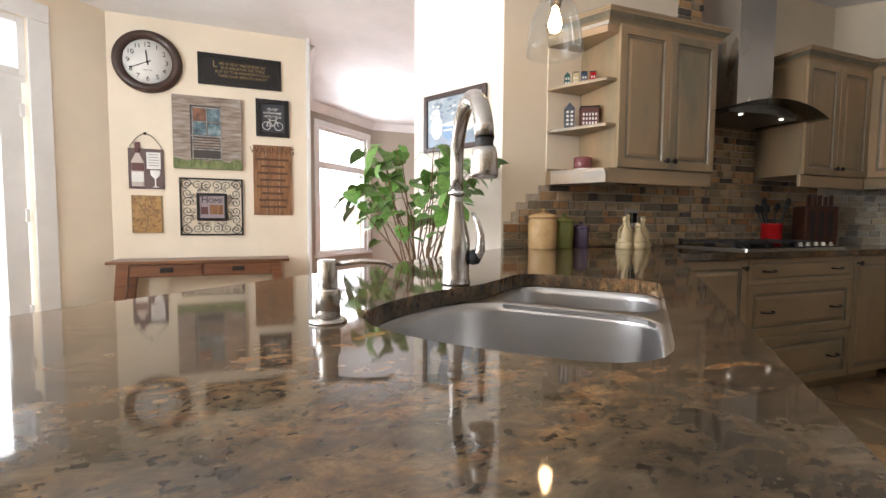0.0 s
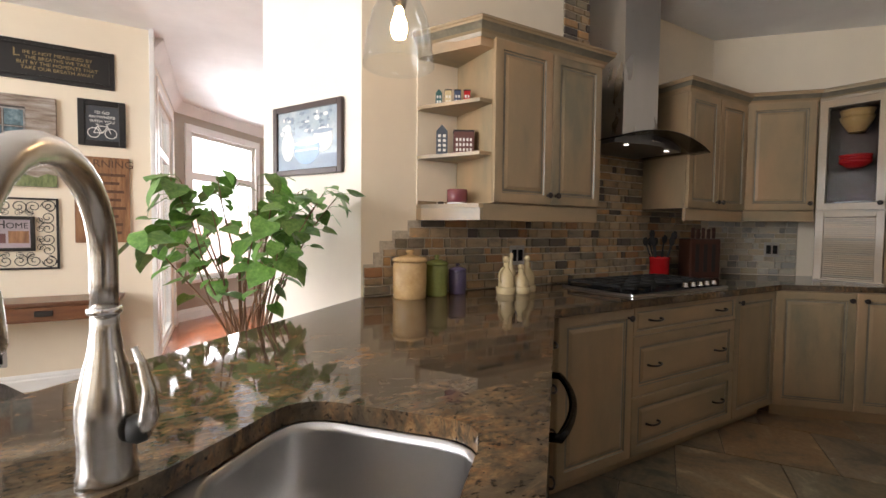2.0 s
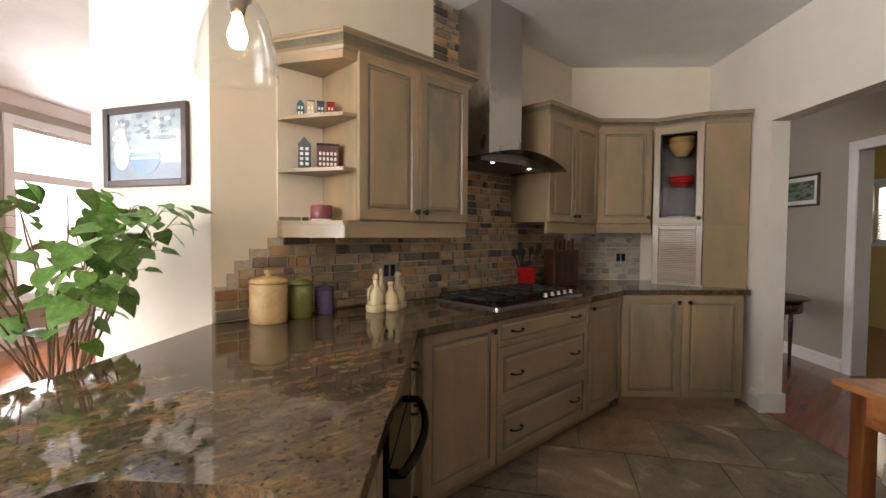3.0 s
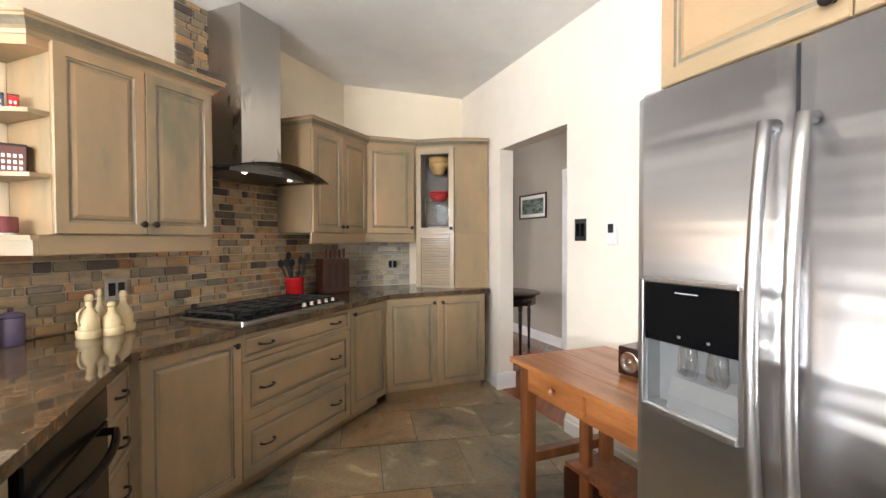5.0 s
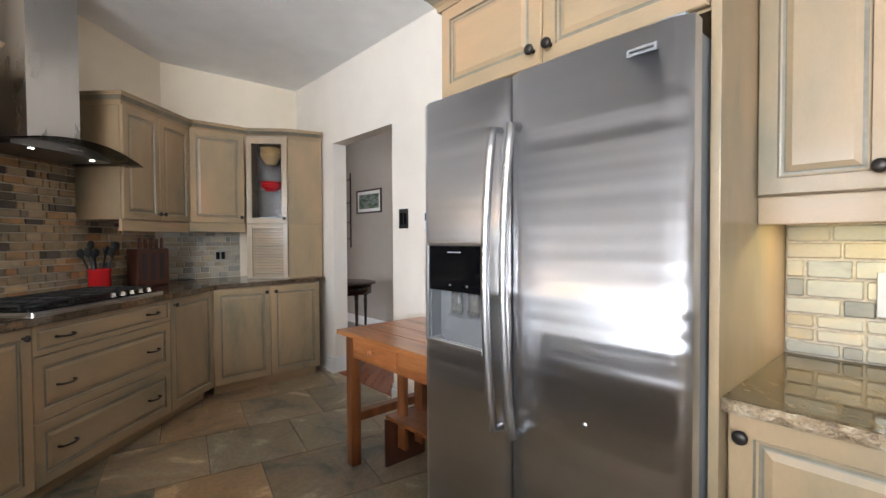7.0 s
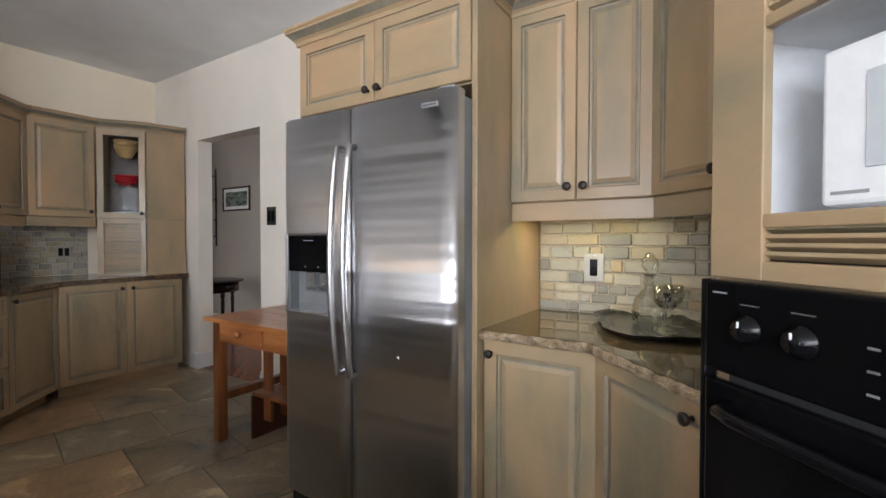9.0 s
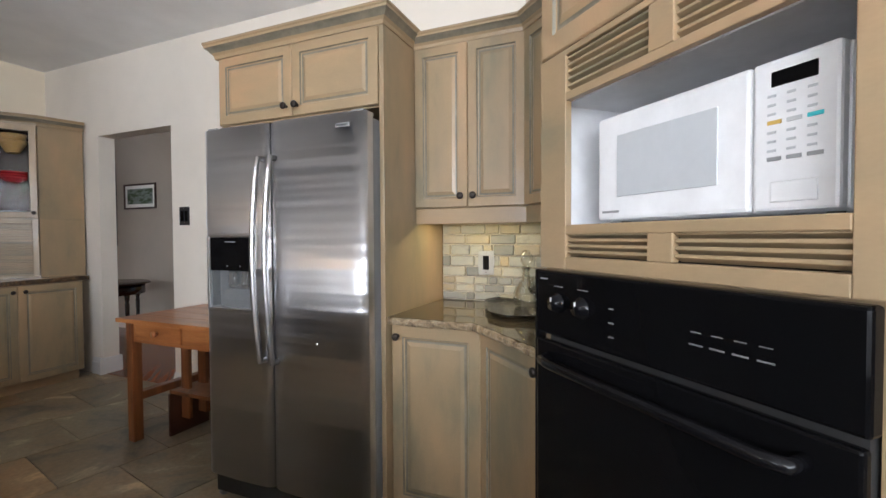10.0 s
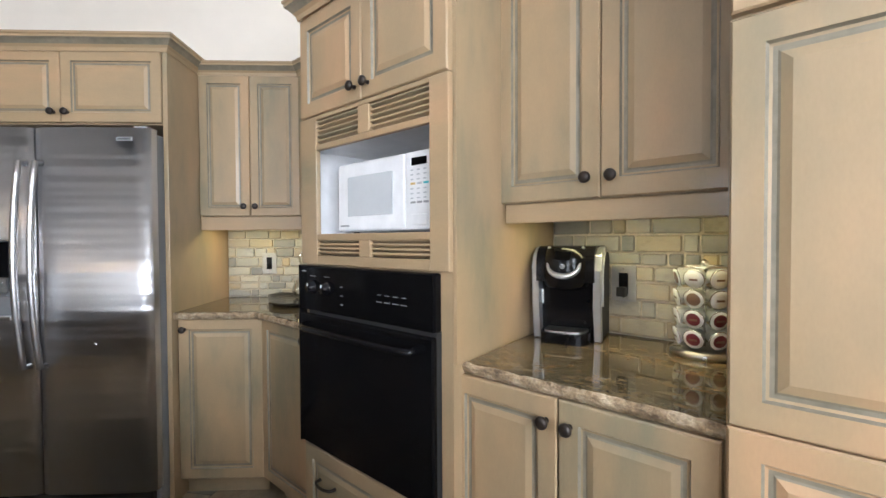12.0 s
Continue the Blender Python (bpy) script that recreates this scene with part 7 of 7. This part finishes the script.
part("drip_grid", prism(bmesh.new(), rounded([(-0.066, -0.115), (0.066, -0.115), (0.068, -0.022), (-0.068, -0.022)], [0.042, 0.042, 0.01, 0.01]), 0.0362, 0.041), STEEL_V, cm)
part("brew_head", lathe(bmesh.new(), [(0.05, 0.172), (0.070, 0.185), (0.080, 0.215), (0.080, 0.275), (0.066, 0.308), (0.0, 0.318)], 32, (0, -0.052, 0), Matrix.Diagonal((1, 0.75, 1, 1))), BLACK, cm)
hoop = [(0.05 + 0.006 * h, h) for h in (1.0, 0.75, 0.5, 0.25, 0.0)] + [(0.05 * math.cos(radians(a)), -0.55 * math.sin(radians(a))) for a in range(15, 90, 15)]
hoop += [(0.0, -0.55)] + [(-x, h) for x, h in hoop[::-1]]
part("silver_band", tube(bmesh.new(), [(x, -0.112 + 0.035 * max(0, h) + 0.015 * (abs(x) / 0.05) ** 2, 0.253 + h * 0.06) for x, h in hoop], [0.006 + 0.004 * max(0, -h / 0.55) for x, h in hoop], 8), SILVER_PLASTIC, cm, "silver horseshoe band")
part("display", B(-0.026, 0.026, -0.004, 0.0, -0.016, 0.016, bevel=0.002), BLACK_GLASS, cm, m=pose(0, -0.106, 0.287, -30))
part("button", lathe(bmesh.new(), [(0.009, 0), (0.008, 0.003), (0, 0.003)], 14, (0, -0.112, 0.252), Matrix.Rotation(radians(75), 4, "X")), GREY_PLASTIC, cm)
part("cable", tube(bmesh.new(), [(-0.085, 0.12, 0.05), (-0.105, 0.11, 0.075), (-0.125, 0.105, 0.088), (-0.14, 0.12, 0.12), (-0.13, 0.15, 0.16)], 0.004, 6), BLACK_MATT, cm)
pod = thing("pod_carousel", pose(-0.29, -1.605, TOP), "chrome carousel filled with white coffee pods", "pod carousel")
part("base", lathe(bmesh.new(), [(0.09, 0), (0.092, 0.012), (0.085, 0.02), (0.02, 0.024), (0, 0.024)], 32), STEEL_V, pod)
part("post", tube(bmesh.new(), [(0, 0, 0.02), (0, 0, 0.262)], 0.005, 8), CHROME, pod)
part("top_ring", tube(bmesh.new(), [(0.066 * math.cos(i * 0.2618), 0.066 * math.sin(i * 0.2618), 0.258) for i in range(25)], 0.003, 6), CHROME, pod)
for k in range(3):
    part("top_spoke", tube(bmesh.new(), [(0, 0, 0.258), (0.066 * math.cos(k * 2.094), 0.066 * math.sin(k * 2.094), 0.258)], 0.0025, 6), CHROME, pod)
part("finial", lathe(bmesh.new(), [(0.004, 0.257), (0.011, 0.265), (0.011, 0.274), (0, 0.28)], 14), CHROME, pod)
podm = lathe(bmesh.new(), [(0.017, -0.040), (0.0225, 0.0), (0.0265, 0.001), (0.0265, 0.004), (0, 0.0045)], 16, m=Matrix.Rotation(radians(90), 4, "X"))
podm = mesh_of("pod", podm, WHITE_PLASTIC)
FOIL_W, FOIL_R, FOIL_B = PAPER, mat("wine_red_foil", (0.16, 0.02, 0.03), 0.4), mat("brown_foil", (0.2, 0.12, 0.08), 0.4)
foils = [mesh_of("foil_lid", lathe(bmesh.new(), [(0.019, 0.0046), (0.018, 0.0056), (0, 0.0056)], 14, m=Matrix.Rotation(radians(90), 4, "X")), fm) for fm in (FOIL_W, FOIL_R, FOIL_B)]
mark = mesh_of("printed_mark", B(-0.011, 0.011, -0.0066, -0.0052, -0.004, 0.002), FOIL_B)
ringm = mesh_of("pod_ring", tube(bmesh.new(), [(0.0275 * math.cos(i * 0.3927), -0.001, 0.0275 * math.sin(i * 0.3927)) for i in range(17)], 0.0016, 5), CHROME)
for r in range(4):
    for k in range(7):
        m = Matrix.Rotation(2 * math.pi * k / 7 + 0.3, 4, "Z") @ Matrix.Translation((0, -0.072, 0.055 + r * 0.057)) @ Matrix.Rotation(radians(14), 4, "X")
        p = part("pod", podm, None, pod, m=m)
        kk = 1 if (k in (3, 4) and r < 2) else 2 if (k + r) % 5 == 0 else 0
        part("foil_lid", foils[kk], None, p)
        part("printed_mark", mark, None, p)
        part("pod_ring", ringm, None, p)

# ---- tiles: splashbacks ----
def tile_mesh(w, h, t, seed):
    """Tumbled stone tile with worn, uneven corners, front towards -y."""
    rn = random.Random(seed)
    bm = bmesh.new()

    def ring(inset, y, wobble):
        pts = []
        for cx, cz, sx, sz in ((0, 0, 1, 1), (w, 0, -1, 1), (w, h, -1, -1), (0, h, 1, -1)):
            c1, c2 = rn.uniform(0.0015, 0.006), rn.uniform(0.0015, 0.006)
            e = inset
            two = [(cx + sx * e, cz + sz * (e + c2)), (cx + sx * (e + c1), cz + sz * e)]
            pts += two if sx * sz > 0 else two[::-1]
        return [bm.verts.new((x + rn.uniform(-wobble, wobble), y, z + rn.uniform(-wobble, wobble))) for x, z in pts]

    rings = [ring(0.0, 0.0, 0.0), ring(0.0, -t * 0.65, 0.0012), ring(0.003, -t, 0.0012)]
    for a, b in zip(rings, rings[1:]):
        for i in range(8):
            bm.faces.new((a[i], a[(i + 1) % 8], b[(i + 1) % 8], b[i]))
    bm.faces.new(rings[-1])
    return bm


def splash(wall, m, length, z0, z1, material, cache, row_h=0.051, seed=1, skip=None, widths=(0.045, 0.075, 0.105, 0.125, 0.15), grout=0.007):
    """Coursed stone tiles as single pieces under a wall object."""
    rn = random.Random(seed)
    inv = wall.matrix_basis.inverted() @ m
    n, z = 0, z0
    while z + row_h * 0.5 < z1:
        h = min(row_h * rn.choice((0.8, 1.0, 1.0, 1.12)), z1 - z)
        x = 0.0
        while x < length - 0.012:
            w = rn.choice(widths)
            if length - x - w < 0.035:
                w = length - x
            if not (skip and skip(x, w, z, h)):
                key = (round(w, 3), round(h, 3))
                if key not in cache:
                    cache[key] = mesh_of("tile", tile_mesh(w - grout, h - grout, 0.011, len(cache)), material)
                part("tile", cache[key], None, wall, m=inv @ Matrix.Translation((x + grout / 2, -0.004 + rn.uniform(-0.002, 0.001), z + grout / 2)))
                n += 1
            x += w
        z += h
    return n


def backing(name, m, l, z0, z1, material, label, poly=None):
    bm = bmesh.new()
    if poly:
        vs = [bm.verts.new((x, -0.0045, z)) for x, z in poly]
        vb = [bm.verts.new((x, 0, z)) for x, z in poly]
        bm.faces.new(vs)
        for i in range(len(poly)):
            bm.faces.new((vs[i], vs[(i + 1) % len(poly)], vb[(i + 1) % len(poly)], vb[i]))
    else:
        box(bm, 0, l, -0.0045, 0, z0, z1)
    ob = struct(name, bm, material, label, "backsplash")
    ob.matrix_basis = m
    return ob


cache = {}
M1 = at(1.50, 2.5285, 0)
stepped = [(0, 0.917), (2.99, 0.917), (2.99, 1.42), (0.30, 1.42), (0.30, 1.31), (0.25, 1.31), (0.25, 1.255), (0.16, 1.255), (0.16, 1.20), (0.09, 1.20), (0.09, 1.14), (0.055, 1.14), (0.055, 1.08), (0.0, 1.08)]
bs = backing("backsplash_cooktop", M1, 3.0, 0.917, 1.42, GROUT_PALE, "stepped backsplash of mixed slate tiles", stepped)


def step_skip(x, w, z, h):
    if x < 0.30:
        lim = 1.085 if x + 0.02 < 0.05 else 1.14 if x + 0.02 < 0.10 else 1.20 if x + 0.02 < 0.17 else 1.26 if x + 0.02 < 0.26 else 1.325
        if z + h > lim:
            return True
    return False


splash(bs, M1, 2.985, 0.918, 1.42, STONE, cache, seed=3, skip=step_skip)
M2 = at(2.855, 2.5285, 0)
bs2 = backing("backsplash_chimney", M2, 0.90, 1.421, CEILING - 0.003, GROUT_PALE, "column of mixed slate tiles up to the ceiling")
splash(bs2, M2, 0.845, 1.422, CEILING - 0.004, STONE, cache, seed=8)
p0 = Vector((4.61, 2.53))
M3 = at(4.61 - 0.002, 2.53 - 0.002, -45)
bs3 = backing("backsplash_corner", M3, 0.66, 0.917, 1.45, GROUT_PALE, "pale grey slate tiles in the corner")
splash(bs3, M3, 0.655, 0.918, 1.44, STONE_PALE, {}, seed=5)
M4 = at(*sd(0.666, -2.4185), -135)
bs4 = backing("backsplash_nook", M4, 0.69, 0.917, 1.40, GROUT_PALE, "cream and grey stone tiles behind the nook counter")
cp = {}
splash(bs4, M4, 0.685, 0.918, 1.385, STONE_PALE, cp, 0.052, seed=6, widths=(0.05, 0.075, 0.11, 0.135))
M5 = at(1.68, -1.7285, 180)
bs5 = backing("backsplash_nook_side", M5, 0.735, 0.917, 1.40, GROUT_PALE, "cream and grey stone tiles beside the oven tower")
splash(bs5, M5, 0.73, 0.918, 1.385, STONE_PALE, cp, 0.052, seed=7, widths=(0.05, 0.075, 0.11, 0.135))
M6 = at(0.262, -1.7285, 180)
bs6 = backing("backsplash_coffee", M6, 0.704, 0.917, 1.37, GROUT_PALE, "cream and grey stone tiles behind the coffee maker")
splash(bs6, M6, 0.702, 0.918, 1.365, STONE_PALE, cp, 0.056, seed=9, widths=(0.05, 0.085, 0.13, 0.15))

# ---- floor tiles, laid aslant in half-bond ----
TA, TB = 0.57, 0.518
ang = math.atan2(0.552, 0.834)
tiles = [mesh_of("floor_tile", prism(bmesh.new(), rounded([(0.003, 0.003), (TA - 0.003, 0.003), (TA - 0.003, TB - 0.003), (0.003, TB - 0.003)], 0.006, 2), -0.012, 0.0), SLATE_FLOOR) for _ in range(1)]
ROOM = [(-3.4, -1.73), (2.4, -1.73), sd(0, -2.6), sd(4.2, -2.70), sd(4.9, -2.6), (4.6, 2.45), (1.5, 2.6), (0.5, 4.84), (-1.2, 4.84), (-3.4, 2.6)]


def inside(x, y):
    c_ = False
    for i in range(len(ROOM)):
        (x1, y1), (x2, y2) = ROOM[i], ROOM[i - 1]
        if (y1 > y) != (y2 > y) and x < (x2 - x1) * (y - y1) / (y2 - y1) + x1:
            c_ = not c_
    return c_


for i in range(-16, 12):
    for j in range(-16, 16):
        a = 3.18 + i * TA
        b = 0.70 + j * TB + (TB / 2 if i % 2 else 0)
        ca, cb = a + TA / 2, b + TB / 2
        x, y = ca * 0.834 + cb * 0.552, ca * 0.552 - cb * 0.834
        if inside(x, y) or any(inside(x + ox, y + oy) for ox in (-0.25, 0.25) for oy in (-0.25, 0.25)):
            ax, ay = a * 0.834 + (b + TB) * 0.552, a * 0.552 - (b + TB) * 0.834
            part("floor_tile", tiles[0], None, floor, m=Matrix.Translation((ax, ay, 0)) @ Matrix.Rotation(ang, 4, "Z"))
